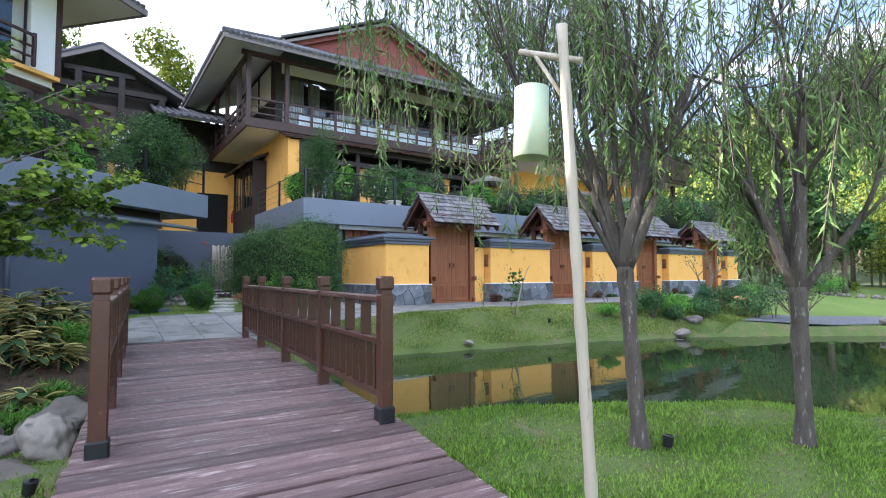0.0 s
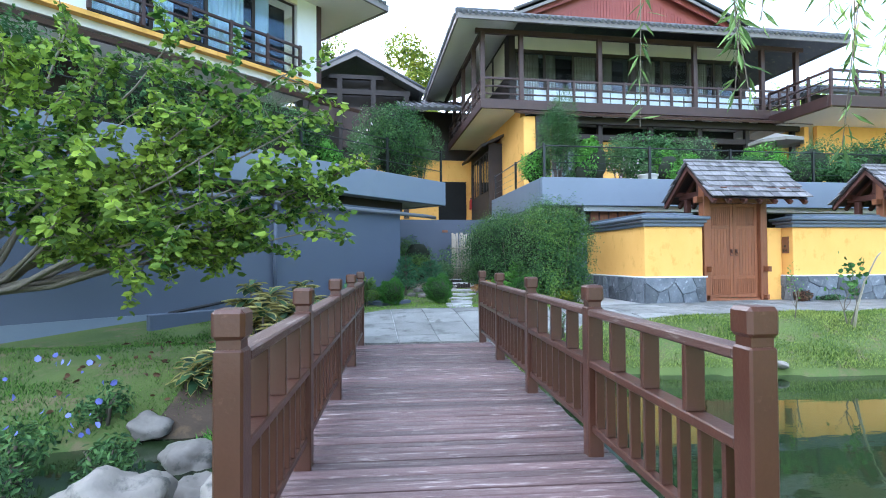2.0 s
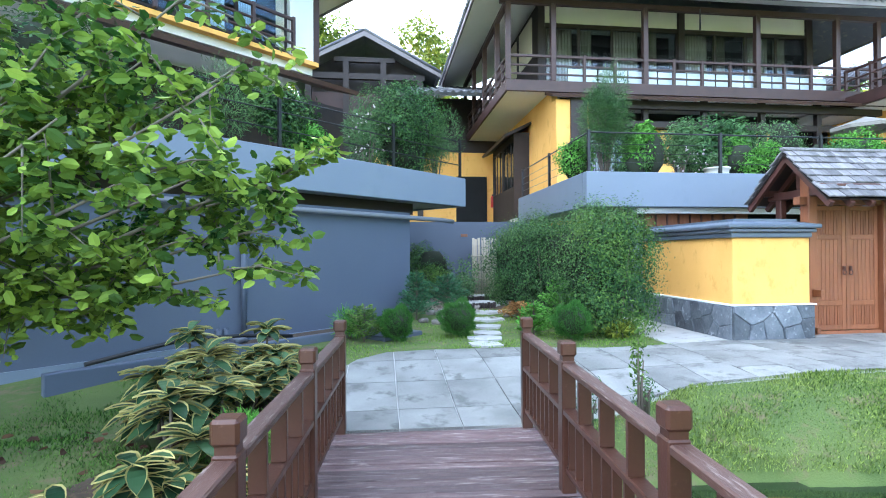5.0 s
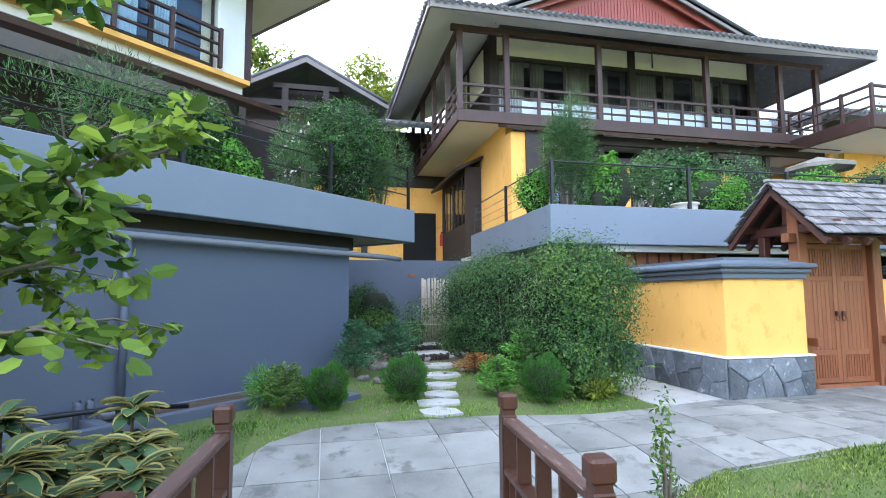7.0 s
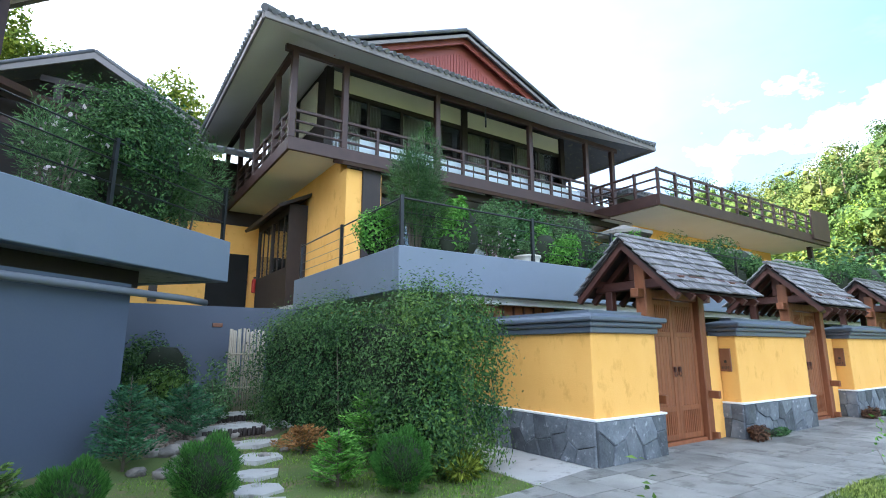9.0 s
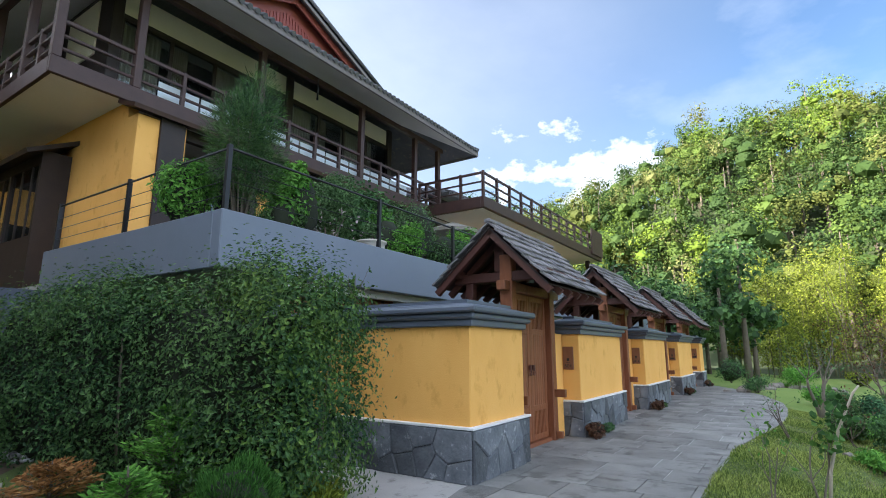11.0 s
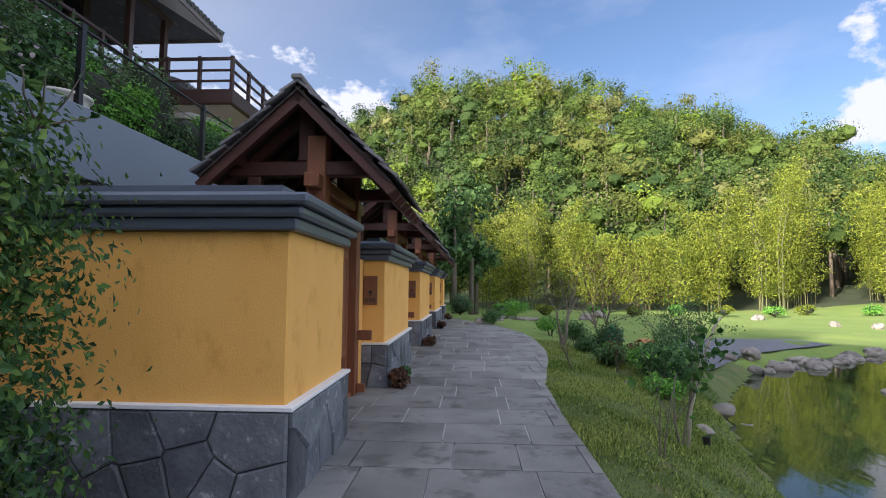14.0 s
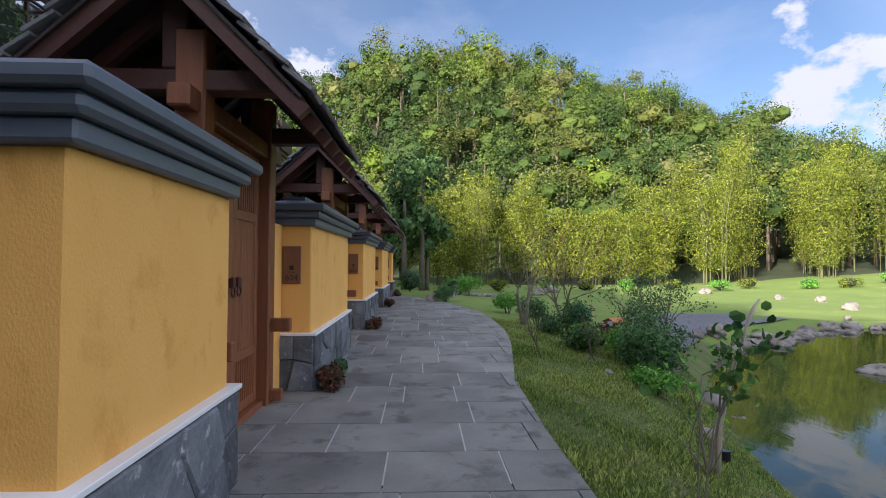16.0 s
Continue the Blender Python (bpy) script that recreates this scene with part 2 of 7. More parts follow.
ROOFTILE = surface("grey_roof_tile", (0.075, 0.075, 0.085), (0.13, 0.13, 0.14), 0.7, 2, 0.3, 30, c=(0.20, 0.18, 0.14), spots=0.2)
REDPANEL = surface("red_metal_siding", (0.24, 0.055, 0.045), (0.31, 0.08, 0.065), 0.55, 1.5, 0.05, 30)
BARGE = surface("bargeboard_paint", (0.16, 0.14, 0.14), (0.22, 0.195, 0.19), 0.6, 2, 0.1, 30)
BLACKMETAL = surface("black_metal", (0.015, 0.015, 0.017), (0.03, 0.03, 0.033), 0.4, 6, 0.05, 60, metal=0.4)
PLASTICGREY = surface("grey_pipe", (0.13, 0.14, 0.16), (0.17, 0.18, 0.20), 0.5, 3, 0.05, 60)
SHADECLOTH = surface("pale_green_lampshade", (0.50, 0.60, 0.42), (0.57, 0.66, 0.48), 0.75, 3, 0.1, 90)
CURTAIN = surface("beige_curtain", (0.20, 0.17, 0.12), (0.30, 0.26, 0.19), 0.9, 6, 0.2, 30, stretch=(6, 6, 0.3))
# near-black paint for sheets that stand in for unlit depth
DEEPSHADE = surface("painted_deep_shade", (0.004, 0.004, 0.004), (0.009, 0.008, 0.008), 0.9, 2, 0.0, 20)
# sky reflected in the balustrade glass, painted as an opaque pale blue
SKYPANEL = surface("sky_tinted_panel", (0.66, 0.74, 0.82), (0.72, 0.79, 0.86), 0.25, 1, 0.0, 20)
POT = surface("glazed_white_pot", (0.60, 0.57, 0.50), (0.70, 0.67, 0.60), 0.4, 3, 0.1, 30)
GLASS = glass("window_glass")
WATER = pond_water("pond_water")
SIGNWOOD = surface("sign_board_wood", (0.16, 0.065, 0.03), (0.24, 0.10, 0.05), 0.5, 3, 0.2, 30, stretch=(6, 6, 1))
INK = surface("black_lettering", (0.012, 0.012, 0.012), (0.02, 0.02, 0.02), 0.6, 3, 0.0, 30)
LEAF_BIG = foliage("round_leaf", (0.028, 0.11, 0.022), (0.30, 0.39, 0.055), 0.38, 0.5, 0.5)
LEAF_WILLOW = foliage("willow_leaf", (0.09, 0.175, 0.05), (0.19, 0.265, 0.09), 0.22)
LEAF_HEDGE = foliage("hedge_leaf", (0.028, 0.085, 0.034), (0.115, 0.195, 0.055), 0.22, 0.45, 0.5)
LEAF_YOUNG = foliage("young_hedge_leaf", (0.055, 0.14, 0.03), (0.18, 0.26, 0.055), 0.3, 0.5, 0.4)
LEAF_SAPLING = foliage("sapling_leaf", (0.035, 0.115, 0.03), (0.12, 0.22, 0.05), 0.25)
LEAF_DARK = foliage("dark_shrub_leaf", (0.045, 0.12, 0.045), (0.11, 0.20, 0.07))
LEAF_BRIGHT = foliage("bright_shrub_leaf", (0.08, 0.26, 0.035), (0.20, 0.38, 0.07))
LEAF_GREY = foliage("grey_green_leaf", (0.07, 0.155, 0.06), (0.16, 0.25, 0.10))
LEAF_BAMBOO = foliage("bamboo_leaf", (0.080, 0.125, 0.014), (0.25, 0.28, 0.036), 0.35, k=0.5)
LEAF_RED = foliage("bronze_leaf", (0.07, 0.03, 0.02), (0.16, 0.09, 0.05), 0.2)
LEAF_CYPRESS = foliage("blue_cypress_spray", (0.030, 0.10, 0.050), (0.085, 0.19, 0.085), 0.15, 0.6, 0.35)
DRYLEAF = foliage("dry_spray", (0.32, 0.15, 0.05), (0.46, 0.26, 0.10))
LEAF_CONIFER = foliage("cypress_needle", (0.03, 0.115, 0.018), (0.085, 0.19, 0.035), 0.15)
GRASS = foliage("grass_blade", (0.11, 0.225, 0.028), (0.24, 0.36, 0.065), 0.35)
FLOWER = foliage("pale_flower", (0.5, 0.35, 0.38), (0.75, 0.7, 0.7), 0.3)
BLUEFLOWER = foliage("blue_flower", (0.16, 0.18, 0.55), (0.3, 0.32, 0.75), 0.3)


# ---- building blocks ----
def thing(name, label, category, group="", kind="", m=None):
    e = new(name)
    e.empty_display_size = 0.1
    if m is not None:
        e.matrix_basis = m
    return tagged(e, label, category, group, kind)


def mesh_of(name, bm, material):
    me = bpy.data.meshes.new(name)
    bm.to_mesh(me)
    bm.free()
    me.materials.append(material)
    return me


def part(name, bm, material, parent, label="", m=None):
    """One mesh object under a thing or a part; bm may be a bmesh or a finished mesh."""
    me = bm if isinstance(bm, bpy.types.Mesh) else mesh_of(name, bm, material)
    ob = new(name, me)
    ob.parent = parent
    if m is not None:
        ob.matrix_basis = m
    if label:
        ob["label"] = label
    return ob


def solo(name, bm, material, label, category, group="", kind="", m=None):
    me = bm if isinstance(bm, bpy.types.Mesh) else mesh_of(name, bm, material)
    ob = new(name, me)
    if m is not None:
        ob.matrix_basis = m
    return tagged(ob, label, category, group, kind)


def block(bm, x0, x1, y0, y1, z0, z1, bev=0.0, m=None):
    """A box with chamfered edges."""
    vs = []
    b = min(bev, (x1 - x0) / 3, (y1 - y0) / 3, (z1 - z0) / 3)
    if b <= 0:
        c = [(x, y, z) for z in (z0, z1) for y in (y0, y1) for x in (x0, x1)]
        vs = [bm.verts.new(m @ Vector(p) if m is not None else p) for p in c]
        for f in ((0, 2, 3, 1), (4, 5, 7, 6), (0, 1, 5, 4), (2, 6, 7, 3), (0, 4, 6, 2), (1, 3, 7, 5)):
            bm.faces.new([vs[i] for i in f])
        return bm
    key = {}
    lim = ((x0, x1), (y0, y1), (z0, z1))
    for sx in (0, 1):
        for sy in (0, 1):
            for sz in (0, 1):
                s = (sx, sy, sz)
                for ax in range(3):
                    p = [lim[k][s[k]] + (0 if k == ax else (b if s[k] == 0 else -b)) for k in range(3)]
                    key[(s, ax)] = bm.verts.new(m @ Vector(p) if m is not None else p)
    for ax in range(3):
        u, v = (ax + 1) % 3, (ax + 2) % 3
        for sd in (0, 1):
            ring = []
            for a, c in ((0, 0), (1, 0), (1, 1), (0, 1)):
                s = [0, 0, 0]
                s[ax], s[u], s[v] = sd, a, c
                ring.append(key[(tuple(s), ax)])
            bm.faces.new(ring if sd else ring[::-1])
        for a in (0, 1):
            for c in (0, 1):
                s0, s1 = [0, 0, 0], [0, 0, 0]
                s0[u] = s1[u] = a
                s0[v] = s1[v] = c
                s1[ax] = 1
                q = [key[(tuple(s0), u)], key[(tuple(s1), u)], key[(tuple(s1), v)], key[(tuple(s0), v)]]
                bm.faces.new(q if a != c else q[::-1])
    for s in [(i, j, k) for i in (0, 1) for j in (0, 1) for k in (0, 1)]:
        t = [key[(s, 0)], key[(s, 1)], key[(s, 2)]]
        bm.faces.new(t if sum(s) % 2 else t[::-1])
    return bm


def blk(*a, **k):
    return block(bmesh.new(), *a, **k)


def tube_into(bm, pts, radii, sides=8, cap=True):
    """A bent, tapering tube along pts."""
    rings = []
    pts = [Vector(p) for p in pts]
    for i, p in enumerate(pts):
        d = (pts[min(i + 1, len(pts) - 1)] - pts[max(i - 1, 0)]).normalized()
        ref = Vector((0, 0, 1)) if abs(d.z) < 0.9 else Vector((1, 0, 0))
        u = d.cross(ref).normalized()
        v = d.cross(u)
        rings.append([bm.verts.new(p + (u * math.cos(2 * math.pi * k / sides) + v * math.sin(2 * math.pi * k / sides)) * radii[i]) for k in range(sides)])
    for a, b in zip(rings, rings[1:]):
        for k in range(sides):
            f = bm.faces.new((a[k], a[(k + 1) % sides], b[(k + 1) % sides], b[k]))
            f.smooth = True
    if cap:
        bm.faces.new(rings[0][::-1])
        bm.faces.new(rings[-1])
    return bm


def tube(pts, radii, sides=8):
    return tube_into(bmesh.new(), pts, radii if isinstance(radii, (list, tuple)) else [radii] * len(pts), sides)


def prism(bm, poly, z0, z1):
    """An upright prism on a counter-clockwise outline of (x, y)."""
    lo = [bm.verts.new((x, y, z0)) for x, y in poly]
    hi = [bm.verts.new((x, y, z1)) for x, y in poly]
    bm.faces.new(lo[::-1])
    bm.faces.new(hi)
    for i in range(len(poly)):
        j = (i + 1) % len(poly)
        bm.faces.new((lo[i], lo[j], hi[j], hi[i]))
    return bm


def slab(bm, quad, thick):
    """A plate of that thickness under a planar outline of 3D points, counter-clockwise from outside."""
    q = [Vector(p) for p in quad]
    nrm = (q[1] - q[0]).cross(q[2] - q[0]).normalized()
    hi = [bm.verts.new(p) for p in q]
    lo = [bm.verts.new(p - nrm * thick) for p in q]
    bm.faces.new(hi)
    bm.faces.new(lo[::-1])
    for i in range(len(q)):
        j = (i + 1) % len(q)
        bm.faces.new((hi[j], hi[i], lo[i], lo[j]))
    return bm


# ---- ground ----
WATER_Z = -0.7
SHORE = [(-30, 3.2), (-12, 3.8), (-5, 4.6), (-2.2, 5.0), (-1.2, 5.35), (0.2, 5.2), (1.6, 4.8), (2.75, 4.4), (3.55, 4.0), (4.65, 3.45), (5.7, 2.8), (6.3, 1.75),
         (7.0, -1.0), (9.0, -5.0), (13.0, -9.0), (18.0, -10.0), (21.0, -7.0), (20.6, -3.4), (20.0, -0.4), (18.4, 2.0), (16.4, 4.2), (13.8, 5.9),
         (12.2, 6.9), (10.7, 7.4), (8.9, 7.95), (7.4, 8.2), (6.0, 8.45), (4.8, 8.75), (3.4, 8.9), (2.0, 8.4), (0.4, 7.9), (-1.2, 7.2), (-2.4, 6.75), (-5, 6.6), (-12, 6.4), (-30, 6.5)]


def shore_distance(px, py):
    """Distance to the shore line, negative inside the water."""
    best = np.full(px.shape, 1e9)
    inside = np.zeros(px.shape, bool)
    for (ax, ay), (bx, by) in zip(SHORE, SHORE[1:] + SHORE[:1]):
        dx, dy = bx - ax, by - ay
        t = np.clip(((px - ax) * dx + (py - ay) * dy) / (dx * dx + dy * dy), 0, 1)
        best = np.minimum(best, np.hypot(px - ax - t * dx, py - ay - t * dy))
        cross = (ay > py) != (by > py)
        with np.errstate(divide="ignore", invalid="ignore"):
            inside ^= cross & (px < (bx - ax) * (py - ay) / (by - ay if by != ay else 1e-9) + ax)
    return np.where(inside, -best, best)


def smooth(a, b, v):
    t = np.clip((v - a) / (b - a), 0, 1)
    return t * t * (3 - 2 * t)


PATH_S = [(2.32, 9.25), (3.2, 9.55), (4.4, 9.95), (5.8, 10.03), (8.8, 10.03), (10.5, 9.95), (13.0, 9.55), (14.5, 9.38), (16.7, 9.33), (18.5, 9.45), (21.0, 10.05), (23.5, 11.0), (26.5, 12.6)]
PATH_N = [(0.33, 9.3), (0.15, 10.2), (0.2, 10.9), (0.5, 11.5), (0.9, 11.87), (1.5, 11.97), (3.0, 11.98), (4.1, 11.75), (5.0, 11.85), (6.2, 12.1), (7.6, 12.12), (7.75, 12.62), (23.6, 12.62), (26.0, 13.4)]


def within_path(px, py):
    """1 well inside the paved walk, 0 outside it."""
    lo = np.interp(px, [p[0] for p in PATH_S], [p[1] for p in PATH_S])
    hi = np.interp(px, [p[0] for p in sorted(PATH_N)], [p[1] for p in sorted(PATH_N)])
    lo = np.where(px < 2.32, 9.3, lo)
    return ((py > lo + 0.02) & (py < hi - 0.02) & (px > 0.2) & (px < 26.3)) * 1.0


def ground_height(px, py):
    px, py = np.asarray(px, float), np.asarray(py, float)
    land = -0.5 + 0.5 * smooth(5.5, 10.0, py) * (1 - 0.9 * smooth(24, 34, px) * (1 - smooth(8, 14, py)))
    land = land + 0.25 * smooth(13.0, 17.0, py) * (px < 6) * (1 - smooth(4.5, 6.0, px))
    path = -0.22 + 0.23 * smooth(9.2, 12.0, py + 0.35 * np.clip(px - 2.0, 0, 6))
    near_path = smooth(8.6, 9.6, py) * (1 - smooth(13.0, 14.0, py)) * (1 - smooth(22, 28, px))
    land = land * (1 - near_path) + (path - 0.015) * near_path
    wob = 0.05 * np.sin(px * 0.9 + 1.3) * np.cos(py * 0.8) + 0.03 * np.sin(px * 2.1) * np.sin(py * 1.7 + 0.6)
    land = land + wob * smooth(9.0, 7.5, py)
    d = shore_distance(px, py)
    z = np.where(d > 0, np.minimum(land, WATER_Z + 0.06 + 0.52 * np.maximum(d, 0) ** 0.9), WATER_Z - 0.05 - 0.6 * smooth(0, 2.0, -d))
    z = z - 0.05 * within_path(px, py) - 0.14 * ((px > 0.2) & (px < 2.4) & (py > 8.2) & (py < 9.5))
    # wooded hill ahead and slope behind the houses; the unseen left slope is raised to block the sun
    crest = np.interp(py, [-160, -95, -73, -64, -56, -48, -36, -26, -16, 0, 9, 20, 26, 36, 45, 80, 140], [10, 11, 14, 17, 22, 26, 29, 32, 37, 41, 39, 38, 34, 29, 25, 26, 24])
    z = z + crest * smooth(52, 122, px + 0.12 * np.abs(py)) * (1 - 0.5 * smooth(150, 400, px))
    z = z + 3.0 * smooth(28, 34, py) * (1 - smooth(52, 60, px)) + 12.0 * smooth(34, 75, py) * (1 - smooth(45, 90, px)) + 14 * smooth(70, 140, py) * (1 - smooth(45, 90, px)) + 9 * smooth(26, 50, py) * (1 - smooth(-14, -2, px)) * smooth(-400, -80, px)
    z = z + 1.2 * smooth(26, 45, px) * (1 - smooth(52, 60, px)) * smooth(-8, -30, py)
    return z


def axis(stops):
    out = []
    for a, b, s in stops:
        out += list(np.arange(a, b, s))
    return np.array(out + [stops[-1][1]])


def build_ground():
    xs = axis([(-1500, -200, 260), (-200, -30, 10), (-30, -8, 1.0), (-8, 24, 0.22), (24, 60, 1.0), (60, 220, 5), (220, 1500, 256)])
    ys = axis([(-1500, -200, 260), (-200, -30, 10), (-30, -4, 1.0), (-4, 18, 0.22), (18, 40, 1.0), (40, 200, 5), (200, 1500, 260)])
    gx, gy = np.meshgrid(xs, ys)
    gz = ground_height(gx, gy)
    nx, ny = len(xs), len(ys)
    verts = np.column_stack([gx.ravel(), gy.ravel(), gz.ravel()])
    i = np.arange(nx * ny).reshape(ny, nx)
    faces = np.column_stack([i[:-1, :-1].ravel(), i[:-1, 1:].ravel(), i[1:, 1:].ravel(), i[1:, :-1].ravel()])
    me = bpy.data.meshes.new("ground")
    me.from_pydata(verts.tolist(), [], faces.tolist())
    me.polygons.foreach_set("use_smooth", np.ones(len(faces), bool))
    me.materials.append(TURF)
    me.materials.append(FLOOR)
    me.materials.append(LAWN)
    cx, cy = verts[faces].mean(1)[:, 0], verts[faces].mean(1)[:, 1]
    me.polygons.foreach_set("material_index", np.where((cx > 47 - 0.006 * (cy + 8) ** 2) | ((cy > 30) & (cx < 30)) | (cy > 36), 1, np.where(cx > 16.5, 2, 0)).astype(np.int32))
    solo("ground", me, TURF, "mown green lawn banks with bare earth patches round the pond", "ground", kind="structure")


build_ground()
bm = bmesh.new()
bm.faces.new([bm.verts.new((x, y, WATER_Z)) for x, y in SHORE])
bmesh.ops.triangulate(bm, faces=bm.faces[:])
solo("water", bm, WATER, "still dark green pond water reflecting the walls and trees", "pond", kind="structure")

# ---- timber footbridge ----
def build_bridge():
    p0, p1 = Vector((0.04, 3.70, 0)), Vector((0.43, 9.34, 0))
    ang = math.degrees(math.atan2(-(p1.x - p0.x), p1.y - p0.y))
    base = pose(p0.x, p0.y, 0, 0, 0, ang)
    bridge = thing("footbridge", "brown painted timber footbridge with post railings over the pond", "bridge", m=base)
    zd, length, wide = -0.25, (p1 - p0).length, 1.79
    # deck planks, one by one; the near end dips to the lawn
    plank = mesh_of("plank", blk(-0.12, wide + 0.12, -0.0455, 0.0455, -0.04, 0, bev=0.011), DECK)
    long_plank = mesh_of("plank", blk(-0.14, wide + 0.12, -0.0455, 0.0455, -0.04, 0, bev=0.011), DECK)
    rnd = random.Random(5)
    y = length + 0.06
    while y > -4.4:
        z = zd if y > -0.1 else zd + (y + 0.1) * 0.075
        flare = y < -0.1
        part("plank", long_plank if flare else plank, DECK, bridge,
             m=pose(rnd.uniform(-0.006, 0.006), y, z + rnd.uniform(-0.006, 0.006), 4.3 if flare else 0, 0, rnd.uniform(-0.15, 0.15)))
        y -= 0.105 if not flare or rnd.random() < 0.7 else 0.125
    for x in (-0.02, 0.88, wide - 0.1):
        part("joist", blk(x, x + 0.12, -0.1, length + 0.1, zd - 0.24, zd - 0.046), DARKTIMBER, bridge)
    stations = {0.02: (0.0, 1.30, 2.80, 4.24, 5.64), wide: (-0.156, 1.327, 2.851, 4.363, 5.706)}
    post = mesh_of("post", blk(-0.05, 0.05, -0.05, 0.05, zd - 0.12, 0.668, bev=0.008), RAILBROWN)
    cap_bm = bmesh.new()
    block(cap_bm, -0.04, 0.04, -0.04, 0.04, 0.668, 0.70)
    block(cap_bm, -0.056, 0.056, -0.056, 0.056, 0.70, 0.803, bev=0.014)
    cap = mesh_of("post_cap", cap_bm, RAILBROWN)
    mullion = mesh_of("panel_post", blk(-0.042, 0.042, -0.016, 0.016, 0.342, 0.612, bev=0.004), RAILBROWN)
    bal = mesh_of("baluster", blk(-0.026, 0.026, -0.013, 0.013, zd + 0.195, 0.298, bev=0.003), RAILBROWN)
    shoe = mesh_of("rubber_shoe", blk(-0.062, 0.062, -0.066, 0.06, zd - 0.14, zd + 0.10, bev=0.012), BLACKMETAL)
    for side, ys in stations.items():
        for i in range(5):
            m = pose(side, ys[i], 0)
            pst = part("post", post, RAILBROWN, bridge, m=m)
            part("post_cap", cap, RAILBROWN, pst)
            if i == 0:
                part("shoe", shoe, BLACKMETAL, pst, "black metal post shoe")
            if i < 4:
                a, b = 0.05, ys[i + 1] - ys[i] - 0.05
                part("top_rail", blk(-0.048, 0.048, a, b, 0.612, 0.656, bev=0.008), RAILTOP, bridge, m=m)
                part("middle_rail", blk(-0.045, 0.045, a, b, 0.298, 0.342, bev=0.006), RAILBROWN, bridge, m=m)
                part("bottom_rail", blk(-0.03, 0.03, a, b, zd + 0.15, zd + 0.195, bev=0.006), RAILBROWN, bridge, m=m)
                for k in range(3):
                    part("panel_post", mullion, RAILBROWN, bridge, m=pose(side, ys[i] + (ys[i + 1] - ys[i]) * (k + 1) / 4, 0))
                for k in range(9):
                    part("baluster", bal, RAILBROWN, bridge, m=pose(side, ys[i] + a + (b - a) * (k + 0.6) / 9, 0))
    return bridge


build_bridge()

# ---- granite path ----
def path_z(x, y):
    return float(-0.22 + 0.23 * smooth(9.2, 12.0, np.array(y + 0.35 * max(0.0, min(6.0, x - 2.0)))))


def inside(poly, x, y):
    c = False
    for (ax, ay), (bx, by) in zip(poly, poly[1:] + poly[:1]):
        if (ay > y) != (by > y) and x < (bx - ax) * (y - ay) / (by - ay) + ax:
            c = not c
    return c


def clip_cell(poly, cell):
    """The part of a convex cell that lies inside the (nearly convex by piece) outline, by cutting the outline with the cell's sides."""
    out = list(poly)
    for (ax, ay), (bx, by) in zip(cell, cell[1:] + cell[:1]):
        res = []
        for i in range(len(out)):
            p, q = out[i], out[(i + 1) % len(out)]
            sp = (bx - ax) * (p[1] - ay) - (by - ay) * (p[0] - ax)
            sq = (bx - ax) * (q[1] - ay) - (by - ay) * (q[0] - ax)
            if sp >= 0:
                res.append(p)
            if (sp >= 0) != (sq >= 0):
                t = sp / (sp - sq)
                res.append((p[0] + (q[0] - p[0]) * t, p[1] + (q[1] - p[1]) * t))
        out = res
        if not out:
            return []
    return out


